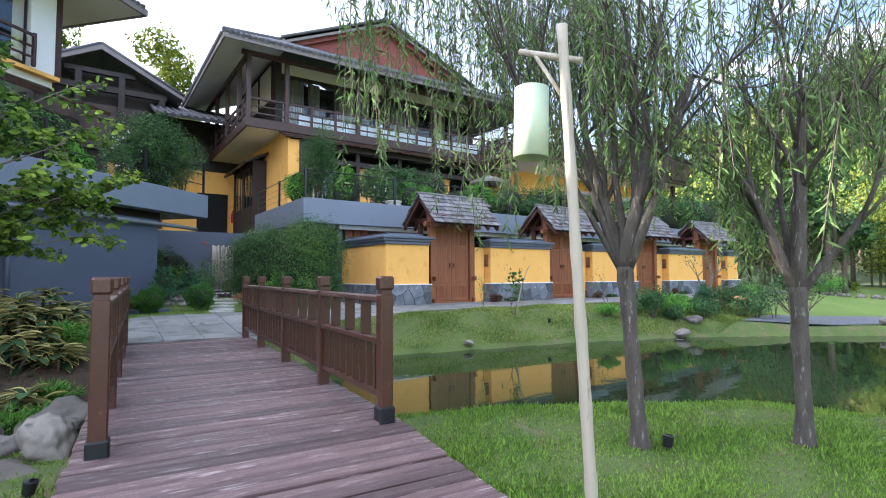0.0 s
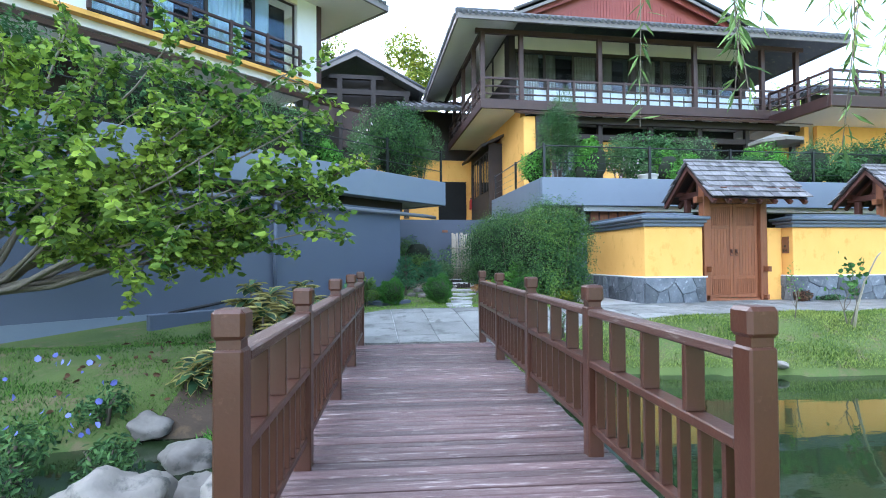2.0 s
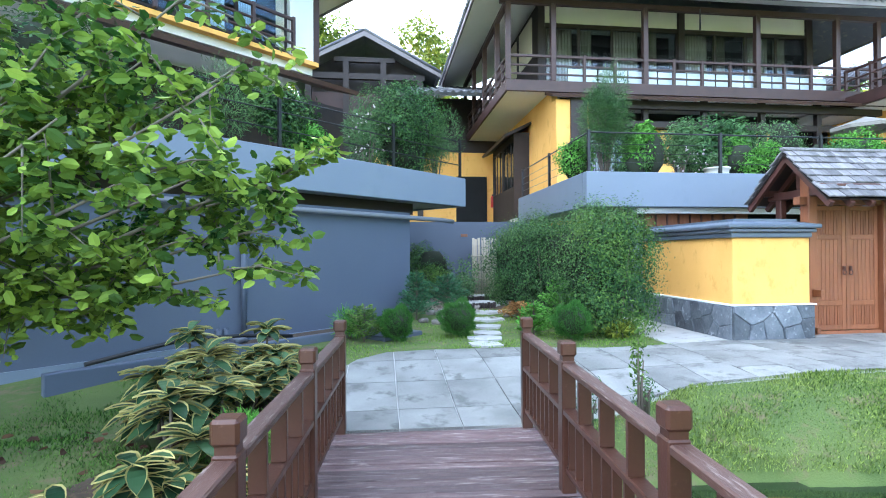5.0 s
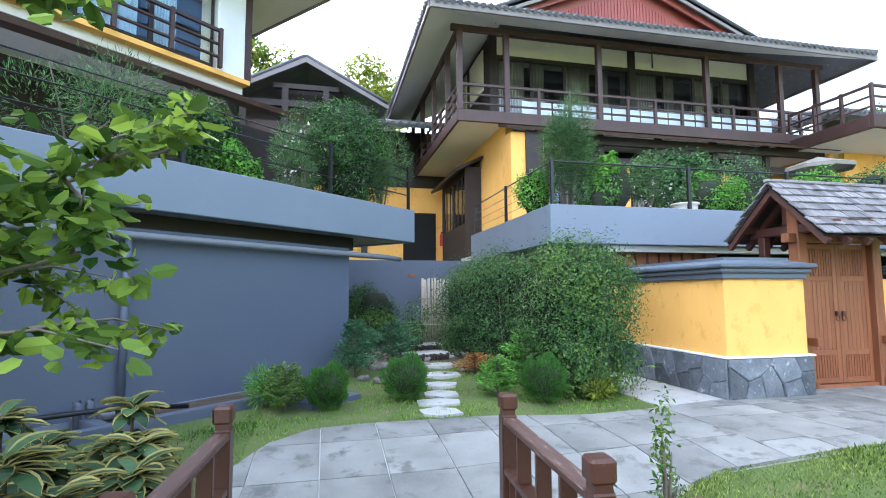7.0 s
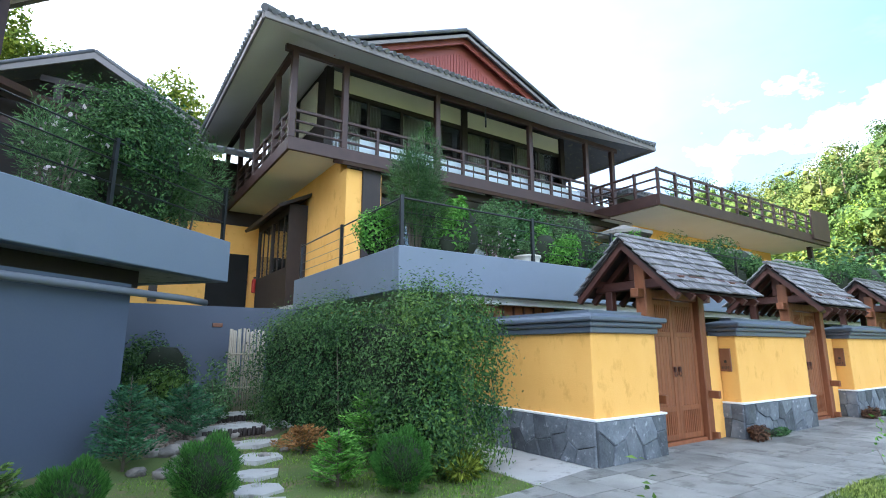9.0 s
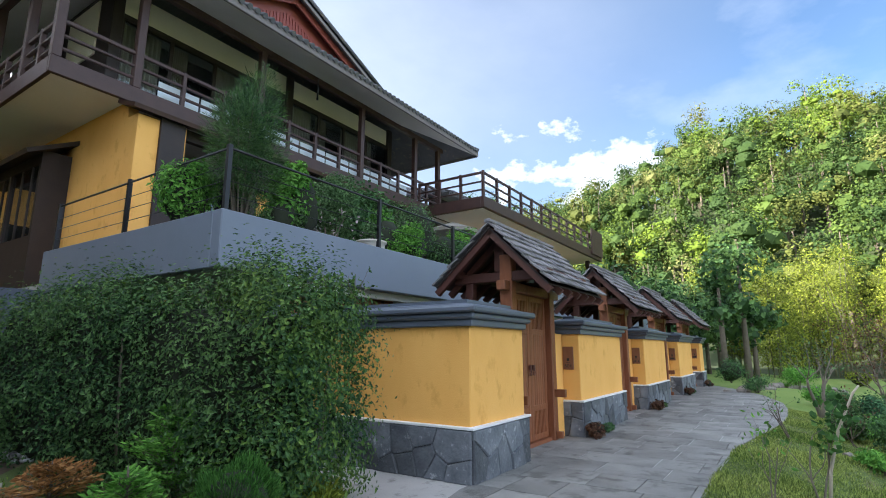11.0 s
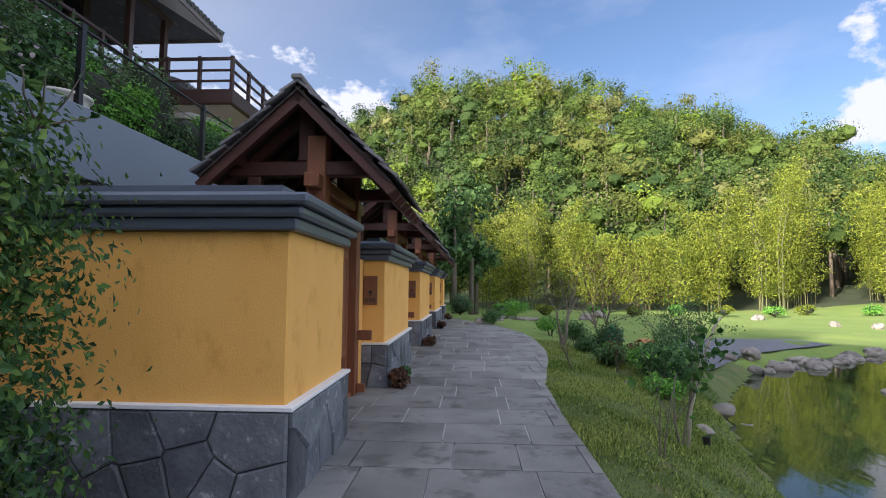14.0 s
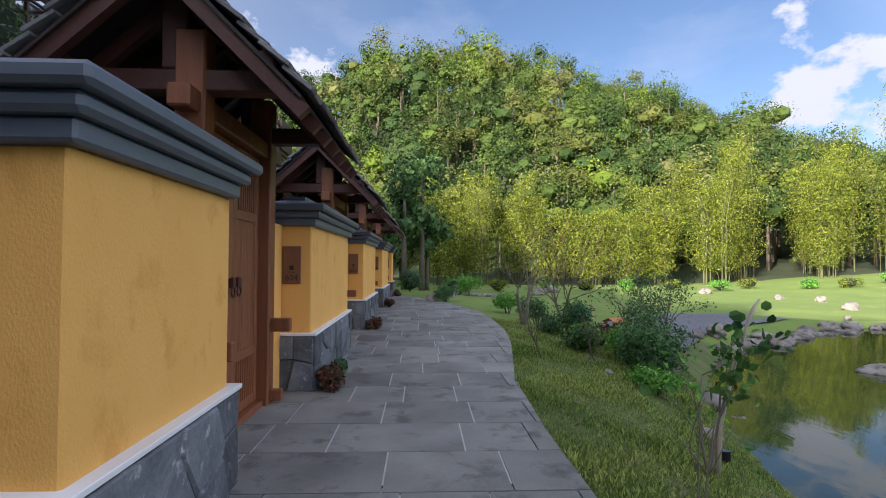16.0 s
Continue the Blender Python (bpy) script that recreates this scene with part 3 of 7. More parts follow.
def build_path():
    outline = PATH_S + PATH_N[::-1]
    road = thing("path", "grey granite slab footpath with a wavy edge beside the wall", "path", kind="structure")
    bm = bmesh.new()
    vs = [bm.verts.new((x, y, path_z(x, y) - 0.003)) for x, y in outline]
    lo = [bm.verts.new((x, y, path_z(x, y) - 0.35)) for x, y in outline]
    for i in range(len(vs)):
        j = (i + 1) % len(vs)
        bm.faces.new((vs[j], vs[i], lo[i], lo[j]))
    for i in range(68):
        for k in range(12):
            cx, cy = i * 0.4 - 0.2, 9.0 + k * 0.4
            poly = clip_cell(outline, [(cx, cy), (cx + 0.4, cy), (cx + 0.4, cy + 0.4), (cx, cy + 0.4)])
            if len(poly) > 2:
                bm.faces.new([bm.verts.new((x, y, path_z(x, y) - (0.018 if cx < 7.6 or cy < 10.1 else 0.005))) for x, y in poly])
    bmesh.ops.remove_doubles(bm, verts=bm.verts[:], dist=0.0005)
    bmesh.ops.triangulate(bm, faces=bm.faces[:])
    part("bedding", bm, GROUT, road)
    rnd = random.Random(11)
    # rows across the walk beside the wall, and a square field by the bridge
    def lay(cell, gap):
        cx, cy = sum(p[0] for p in cell) / 4, sum(p[1] for p in cell) / 4
        g = [(cx + (x - cx) * (1 - gap / max(0.1, abs(x - cx) * 2)), cy + (y - cy) * (1 - gap / max(0.1, abs(y - cy) * 2))) for x, y in cell]
        poly = clip_cell(outline, g)
        if len(poly) < 3:
            return
        area = 0.5 * abs(sum(p[0] * q[1] - q[0] * p[1] for p, q in zip(poly, poly[1:] + poly[:1])))
        if area < 0.01:
            return
        h = rnd.uniform(-0.0015, 0.0015)
        b = bmesh.new()
        top = [b.verts.new((x, y, path_z(x, y) + h)) for x, y in poly]
        bot = [b.verts.new((x, y, path_z(x, y) - 0.03)) for x, y in poly]
        b.faces.new(top)
        for i in range(len(top)):
            j = (i + 1) % len(top)
            b.faces.new((top[j], top[i], bot[i], bot[j]))
        b.normal_update()
        part("slab", b, PAVING, road)
    x = 4.6
    row = 0
    while x < 27:
        w = 0.62
        y = 9.0 - (0.35 if row % 2 else 0.0) - rnd.uniform(0, 0.2)
        while y < 13.6:
            ln = rnd.choice((0.5, 0.75, 0.95))
            lay([(x, y), (x + w, y), (x + w, y + ln), (x, y + ln)], 0.012)
            y += ln
        x += w
        row += 1
    y = 9.0
    while y < 12.2:
        xx = -0.2
        while xx < 4.6:
            lay([(xx, y), (min(4.6, xx + 0.6), y), (min(4.6, xx + 0.6), y + 0.8), (xx, y + 0.8)], 0.012)
            xx += 0.6
        y += 0.8


build_path()

# concrete apron beside the end wall
solo("apron", prism(bmesh.new(), [(5.25, 11.8), (6.45, 12.0), (6.45, 15.2), (5.35, 15.2)], -0.2, 0.002), CONCRETE, "pale stained concrete apron beside the yellow wall", "pavement", kind="structure")


# ---- yellow garden walls and gates ----
def cap_profile(bm, x0, x1, y0, y1, z):
    """A stepped coping of three courses with a hipped top."""
    block(bm, x0 - 0.05, x1 + 0.05, y0 - 0.05, y1 + 0.05, z, z + 0.08, bev=0.012)
    block(bm, x0 - 0.10, x1 + 0.10, y0 - 0.10, y1 + 0.10, z + 0.08, z + 0.15, bev=0.02)
    block(bm, x0 - 0.15, x1 + 0.15, y0 - 0.15, y1 + 0.15, z + 0.15, z + 0.22, bev=0.018)
    lo = [(x0 - 0.10, y0 - 0.10), (x1 + 0.10, y0 - 0.10), (x1 + 0.10, y1 + 0.10), (x0 - 0.10, y1 + 0.10)]
    ins = 0.10
    hi = [(x0 + ins, y0 + ins), (x1 - ins, y0 + ins), (x1 - ins, y1 - ins), (x0 + ins, y1 - ins)]
    a = [bm.verts.new((x, y, z + 0.22)) for x, y in lo]
    b = [bm.verts.new((x, y, z + 0.27)) for x, y in hi]
    c = [bm.verts.new((x, y, z + 0.31)) for x, y in hi]
    bm.faces.new(c)
    for i in range(4):
        j = (i + 1) % 4
        bm.faces.new((a[i], a[j], b[j], b[i]))
        bm.faces.new((b[i], b[j], c[j], c[i]))
    return bm


def stones(parent, origin, along, normal, length, height, seed):
    """Flat irregular rubble stones set proud of a wall face, each shrunk for its joint."""
    rnd = random.Random(seed)
    nx, nz = max(2, round(length / 0.27)), 2
    pts = [(length * (i + 0.5 + rnd.uniform(-0.42, 0.42)) / nx, height * (k + 0.5 + rnd.uniform(-0.40, 0.40)) / nz) for i in range(nx) for k in range(nz)]
    pts = [p for p in pts if rnd.random() > 0.12]
    cells = []
    for px, pz in pts:
        cell = [(0.0, 0.0), (length, 0.0), (length, height), (0.0, height)]
        for qx, qz in pts:
            if (qx, qz) == (px, pz) or math.hypot(qx - px, qz - pz) > 1.3:
                continue
            mx, mz, nxx, nzz = (px + qx) / 2, (pz + qz) / 2, qx - px, qz - pz
            cut = []
            for (ax, az), (bx, bz) in zip(cell, cell[1:] + cell[:1]):
                da, db = (ax - mx) * nxx + (az - mz) * nzz, (bx - mx) * nxx + (bz - mz) * nzz
                if da <= 0:
                    cut.append((ax, az))
                if (da <= 0) != (db <= 0):
                    t = da / (da - db)
                    cut.append((ax + (bx - ax) * t, az + (bz - az) * t))
            cell = cut
        if len(cell) > 2:
            cells.append(cell)
    for c in cells:
        cx, cy = sum(p[0] for p in c) / len(c), sum(p[1] for p in c) / len(c)
        b = bmesh.new()
        d = rnd.uniform(0.014, 0.038)
        rings = []
        for inset, depth in ((0.003, 0.0), (0.004, d * 0.55), (0.016, d)):
            ring = []
            for x, z in c:
                L = math.hypot(x - cx, z - cy) or 1
                k = 1 - inset * 1.35 / L
                w = origin + along * (cx + (x - cx) * k) + normal * (depth + (rnd.uniform(-0.003, 0.003) if depth == d else 0))
                w.z += cy + (z - cy) * k
                ring.append(b.verts.new(w))
            rings.append(ring)
        for r0, r1 in zip(rings, rings[1:]):
            for i in range(len(c)):
                j = (i + 1) % len(c)
                b.faces.new((r0[i], r0[j], r1[j], r1[i]))
        b.faces.new(rings[-1])
        bmesh.ops.recalc_face_normals(b, faces=b.faces[:])
        part("stone", b, STONE, parent)


def wall_bay(name, x0, x1, y0, y1, seed, faces=("s", "w")):
    w = thing(name, "yellow plastered garden wall on a slate stone plinth with grey coping", "garden wall", "garden wall bays", kind="structure")
    block_bm = blk(x0 - 0.01, x1 + 0.01, y0 - 0.01, y1 + 0.01, -0.3, 0.55)
    plinth = part("plinth", block_bm, MORTAR, w, "dark grey slate stone plinth")
    part("plaster", blk(x0 + 0.03, x1 - 0.03, y0 + 0.03, y1, 0.55, 1.66, bev=0.012), YELLOW, w, "warm yellow plaster")
    part("white_line", blk(x0 - 0.035, x1 + 0.035, y0 - 0.035, y1 + 0.02, 0.55, 0.578, bev=0.004), WHITE, w)
    part("coping", cap_profile(bmesh.new(), x0 + 0.02, x1 - 0.08, y0 + 0.02, y1, 1.655), CAPTILE, w, "dark blue-grey moulded coping")
    if "s" in faces:
        stones(plinth, Vector((x0 - 0.01, y0 - 0.01, 0.0)), Vector((1, 0, 0)), Vector((0, -1, 0)), x1 - x0 + 0.02, 0.545, seed)
    if "w" in faces:
        stones(plinth, Vector((x0 - 0.01, y1, 0.0)), Vector((0, -1, 0)), Vector((-1, 0, 0)), y1 - y0 + 0.01, 0.545, seed + 50)
    if "e" in faces:
        stones(plinth, Vector((x1 + 0.01, y0, 0.0)), Vector((0, 1, 0)), Vector((1, 0, 0)), y1 - y0, 0.545, seed + 90)
    return w


wall_bay("wall_1", 6.42, 7.85, 12.08, 15.0, 3, ("s", "w", "e"))
for n_bay in range(4):
    xa = 10.02 + 4.7 * n_bay
    xb = xa + (2.62 if n_bay < 3 else 1.0)
    wall_bay("wall_%d" % (n_bay + 2), xa, xb, 12.08, 12.50, 10 + n_bay, ("s", "w", "e"))
    bm = bmesh.new()
    block(bm, xa - 0.36, xa + 0.0, 12.40, 12.56, 0.0, 1.66)
    solo("wall_return", bm, YELLOW, "yellow plaster return beside the gate post", "garden wall", kind="structure")


def build_gate():
    """A roofed garden gate, its base at the middle of the threshold, facing -y."""
    g = thing("garden_gate", "roofed red-brown timber gate with closed double doors", "gate", "garden gates")
    for x in (-0.78, 0.64):
        pst = part("gate_post", blk(x - 0.085, x + 0.085, -0.095, 0.095, 0, 2.75, bev=0.012), REDWOOD, g)
        part("peg", blk(x - 0.035, x + 0.035, -0.27, -0.095, 0.66, 0.78, bev=0.008), REDWOOD, pst)
        part("peg", blk(x - 0.035, x + 0.035, -0.20, -0.095, 0.04, 0.14, bev=0.008), REDWOOD, pst)
    part("lintel", blk(-1.02, 1.00, -0.07, 0.07, 2.22, 2.36, bev=0.012), REDWOOD, g)
    part("threshold", blk(-0.695, 0.555, -0.05, 0.05, 0, 0.06, bev=0.006), REDWOOD, g)
    for s in (-1, 1):
        leaf = part("door_leaf", blk(-0.308, 0.308, -0.012, 0.012, 0, 2.14), REDWOOD, g, m=pose(-0.07 + s * 0.312, 0.035, 0.07))
        for x in (-0.27, 0.27):
            part("stile", blk(x - 0.038, x + 0.038, -0.03, 0.03, 0, 2.14, bev=0.005), REDWOOD, leaf)
        for z in (0.0, 0.42, 1.56, 2.06):
            part("cross_rail", blk(-0.232, 0.232, -0.028, 0.028, z, z + 0.08, bev=0.005), REDWOOD, leaf)
        for k in range(6):
            x = -0.232 + 0.464 * (k + 0.5) / 6
            part("board", blk(x - 0.036, x + 0.036, -0.022, 0.0, 0.50, 1.56, bev=0.006), REDWOOD, leaf)
        for k in range(9):
            x = -0.232 + 0.464 * (k + 0.5) / 9
            part("slat", blk(x - 0.013, x + 0.013, -0.024, 0.0, 1.64, 2.06), REDWOOD, leaf)
            part("slat", blk(x - 0.013, x + 0.013, -0.024, 0.0, 0.08, 0.42), REDWOOD, leaf)
        hb = bmesh.new()
        block(hb, -s * 0.25 - 0.022, -s * 0.25 + 0.022, -0.075, -0.03, 1.02, 1.10, bev=0.01)
        tube_into(hb, [(-s * 0.25 + 0.034 * math.cos(a), -0.06, 0.99 + 0.04 * math.sin(a)) for a in [i * math.pi / 6 for i in range(13)]], [0.008] * 13, 6, cap=False)
        part("ring_handle", hb, GATEBEAM, leaf, "dark brown knocker ring")
    # roof frame
    ry, rz, fy, fz, by, bz = 0.10, 3.16, -0.80, 2.26, 1.04, 2.31
    for x in (-0.78, 0.64):
        part("cross_beam", blk(x - 0.07, x + 0.07, -0.66, 0.86, 2.36, 2.50, bev=0.01), GATEBEAM, g)
        part("king_post", blk(x - 0.08, x + 0.08, ry - 0.08, ry + 0.08, 2.50, 3.0, bev=0.01), GATEBEAM, g)
        part("back_post", blk(x - 0.06, x + 0.06, 0.55, 0.68, 0, 2.36, bev=0.01), GATEBEAM, g)
    for y, z in ((ry, 3.0), (-0.54, 2.42), (0.76, 2.46)):
        part("purlin", blk(-1.12, 1.12, y - 0.06, y + 0.06, z - 0.02, z + 0.10, bev=0.01), GATEBEAM, g)
    for x in np.linspace(-1.09, 1.09, 7):
        for (ya, za), (yb, zb) in (((ry, rz - 0.07), (fy, fz - 0.07)), ((ry, rz - 0.07), (by, bz - 0.07))):
            b = bmesh.new()
            L = math.hypot(yb - ya, zb - za)
            a = math.degrees(math.atan2(zb - za, abs(yb - ya)))
            block(b, -0.035, 0.035, 0, L, -0.09, 0.0, m=pose(x, ya, za, 0, 0, 180 if yb < ya else 0) @ pose(0, 0, 0, a))
            part("rafter", b, GATEBEAM, g)
    for (yb, zb), nm in (((fy, fz), -1), ((by, bz), 1)):
        L = math.hypot(yb - ry, zb - rz)
        a = math.degrees(math.atan2(zb - rz, abs(yb - ry)))
        # darker timber than the rafters: shade under the gate roof put into its colour
        part("roof_boarding", blk(-1.15, 1.15, 0.0, L - 0.02, -0.055, -0.035, m=pose(0, ry, rz, 0, 0, 180 if nm < 0 else 0) @ pose(0, 0, 0, a)), DARKTIMBER, g)
    return g


def shingle_roof(g, seed):
    rnd = random.Random(seed)
    ry, rz = 0.10, 3.16
    for yb, zb in ((-0.80, 2.26), (1.04, 2.31)):
        L = math.hypot(yb - ry, zb - rz)
        a = math.atan2(zb - rz, abs(yb - ry))
        front = yb < ry
        rows = 7
        for r in range(rows):
            s0 = L * r / rows
            x = -1.16 - rnd.uniform(0, 0.05)
            while x < 1.14:
                w = rnd.choice((0.11, 0.14, 0.17, 0.2))
                mesh = SHINGLE_MESH[round(w * 100)]
                base = pose(0, ry, rz, 0, 0, 180 if front else 0) @ pose(0, 0, 0, math.degrees(a))
                xx = x + w / 2
                m = base @ pose(-xx if front else xx, s0, 0.012 + rnd.uniform(0, 0.014), 8.0, rnd.uniform(-1.8, 1.8), rnd.uniform(-1.0, 1.0))
                part("shingle", mesh, SHINGLE, g, m=m)
                x += w + 0.004
    part("ridge_board", blk(-1.2, 1.2, ry - 0.05, ry + 0.05, rz + 0.01, rz + 0.06, bev=0.01), SHINGLE, g)


SHINGLE_MESH = {w: mesh_of("shingle", blk(-w / 200, w / 200, -0.03, 0.185, -0.022, 0.004, bev=0.003), SHINGLE) for w in (11, 14, 17, 20)}
gate = build_gate()
gate.matrix_basis = pose(8.90, 12.45, 0)
gates = [gate] + [copy_thing(gate, pose(8.90 + 4.7 * i, 12.45, 0)) for i in (1, 2, 3)]
for i, g in enumerate(gates):
    shingle_roof(g, 60 + i)


def plaque(number, x, y, z):
    p = thing("number_plaque", "brown wooden house number plaque on the yellow wall", "sign", "number plaques", m=pose(x, y, z))
    part("board", blk(-0.03, 0.0, -0.09, 0.09, -0.19, 0.19, bev=0.006), SIGNWOOD, p)
    if number:
        cu = bpy.data.curves.new("digits", "FONT")
        cu.body, cu.size, cu.align_x, cu.extrude = number, 0.085, "CENTER", 0.002
        t = new("text", cu)
        dg = bpy.context.evaluated_depsgraph_get()
        me = bpy.data.meshes.new_from_object(t.evaluated_get(dg))
        bpy.data.objects.remove(t)
        me.materials.clear()
        me.materials.append(INK)
        part("digits", me, INK, p, "black house number " + number, m=pose(-0.033, 0, -0.155, 90, 0, -90))
    else:
        b = bmesh.new()
        block(b, -0.034, -0.029, -0.06, 0.06, -0.155, -0.10)
        part("digits", b, INK, p)
    b = bmesh.new()
    block(b, -0.034, -0.029, -0.022, 0.022, -0.05, -0.005, bev=0.002)
    block(b, -0.034, -0.029, -0.03, 0.03, -0.075, -0.068)
    part("crest", b, INK, p)


for i, num in enumerate(("604", "603", "", "")):
    plaque(num, 10.02 + 4.7 * i + 0.028, 12.30, 1.26)


# ---- houses ----
def skew(px, py, ang):
    return pose(px, py, 0, 0, 0, ang)


def railing(parent, p, q, z, posts, h=0.85):
    """A timber balcony railing of three rails between two points."""
    p, q = Vector((*p, 0)), Vector((*q, 0))
    L = (q - p).length
    m = Matrix.Translation((p.x, p.y, z)) @ Matrix.Rotation(math.atan2(q.y - p.y, q.x - p.x), 4, "Z")
    for zz, t in ((h - 0.07, 0.08), (h * 0.58, 0.05), (h * 0.25, 0.05)):
        part("rail", blk(0, L, -0.04, 0.04, zz, zz + t, bev=0.008), BROWN, parent, m=m)
    for i in range(posts + 1):
        x = L * i / posts
        part("rail_post", blk(x - 0.045, x + 0.045, -0.05, 0.05, 0, h + 0.04, bev=0.008), BROWN, parent, m=m)


def ribbed_roof(parent, quad, name="roof", pitch=0.22, thick=0.14):
    """A tiled slope: quad as eave left, eave right, top right, top left; half-round tile rows run up it."""
    q = [Vector(v) for v in quad]
    r = part(name, slab(bmesh.new(), q, thick), ROOFTILE, parent, "grey tiled roof slope")
    n = (q[1] - q[0]).cross(q[3] - q[0]).normalized()
    e = (q[1] - q[0]).length
    bm = bmesh.new()
    k = int(e / pitch)
    up = (q[3] - q[0]) - (q[1] - q[0]).normalized() * (q[3] - q[0]).dot((q[1] - q[0]).normalized())
    ud, ul = up.normalized(), up.length
    ed = (q[1] - q[0]).normalized()
    tl, tr = (q[3] - q[0]).dot(ed), (q[2] - q[0]).dot(ed)
    for i in range(k + 1):
        s = e * i / k
        lim = 1.0
        if tl > 0.01 and s < tl:
            lim = s / tl
        if tr < e - 0.01 and s > tr:
            lim = min(lim, (e - s) / (e - tr))
        if lim * ul < 0.15:
            continue
        a = q[0] + ed * s - ud * 0.05 + n * 0.01
        b = q[0] + ed * s + ud * (ul * lim - 0.02) + n * 0.01
        tube_into(bm, [a - ud * 0.05, b], [0.072, 0.072], 7)
    t = part("tiling", bm, ROOFTILE, r)
    t["kind"] = "stuff"
    return r


def window_band(parent, x0, x1, y, z0, z1, leaves, cloth=None):
    """Sliding glass doors in a dark frame with curtains behind."""
    # flat near-black sheet paints the room's shade behind the glass
    w = part("window", blk(x0, x1, y + 0.55, y + 0.60, z0, z1), DEEPSHADE, parent, "near-black sheet painted as the unlit room behind sliding glass")
    for i in range(leaves):
        a, b = x0 + (x1 - x0) * i / leaves, x0 + (x1 - x0) * (i + 1) / leaves
        bm = bmesh.new()
        block(bm, a, a + 0.05, y - 0.03, y + 0.03, z0, z1)
        block(bm, b - 0.05, b, y - 0.03, y + 0.03, z0, z1)
        block(bm, a + 0.05, b - 0.05, y - 0.03, y + 0.03, z0, z0 + 0.06)
        block(bm, a + 0.05, b - 0.05, y - 0.03, y + 0.03, z1 - 0.06, z1)
        part("frame", bm, DARKTIMBER, w)
        pane = part("pane", blk(a + 0.05, b - 0.05, y - 0.005, y + 0.005, z0 + 0.06, z1 - 0.06), GLASS, w)
        pane.visible_shadow = False
        cb = bmesh.new()
        nseg = 18
        wide = 0.9 if i % 2 == 0 else 0.45
        for j in range(nseg):
            xa, xb = a + 0.06 + (b - a - 0.12) * wide * j / nseg, a + 0.06 + (b - a - 0.12) * wide * (j + 1) / nseg
            ya, yb = y + 0.22 + 0.04 * (j % 2), y + 0.22 + 0.04 * ((j + 1) % 2)
            vs = [cb.verts.new(v) for v in ((xa, ya, z0 + 0.05), (xb, yb, z0 + 0.05), (xb, yb, z1), (xa, ya, z1))]
            cb.faces.new(vs)
        part("curtain", cb, cloth or CURTAIN, w, "pleated curtain behind the glass")
    return w


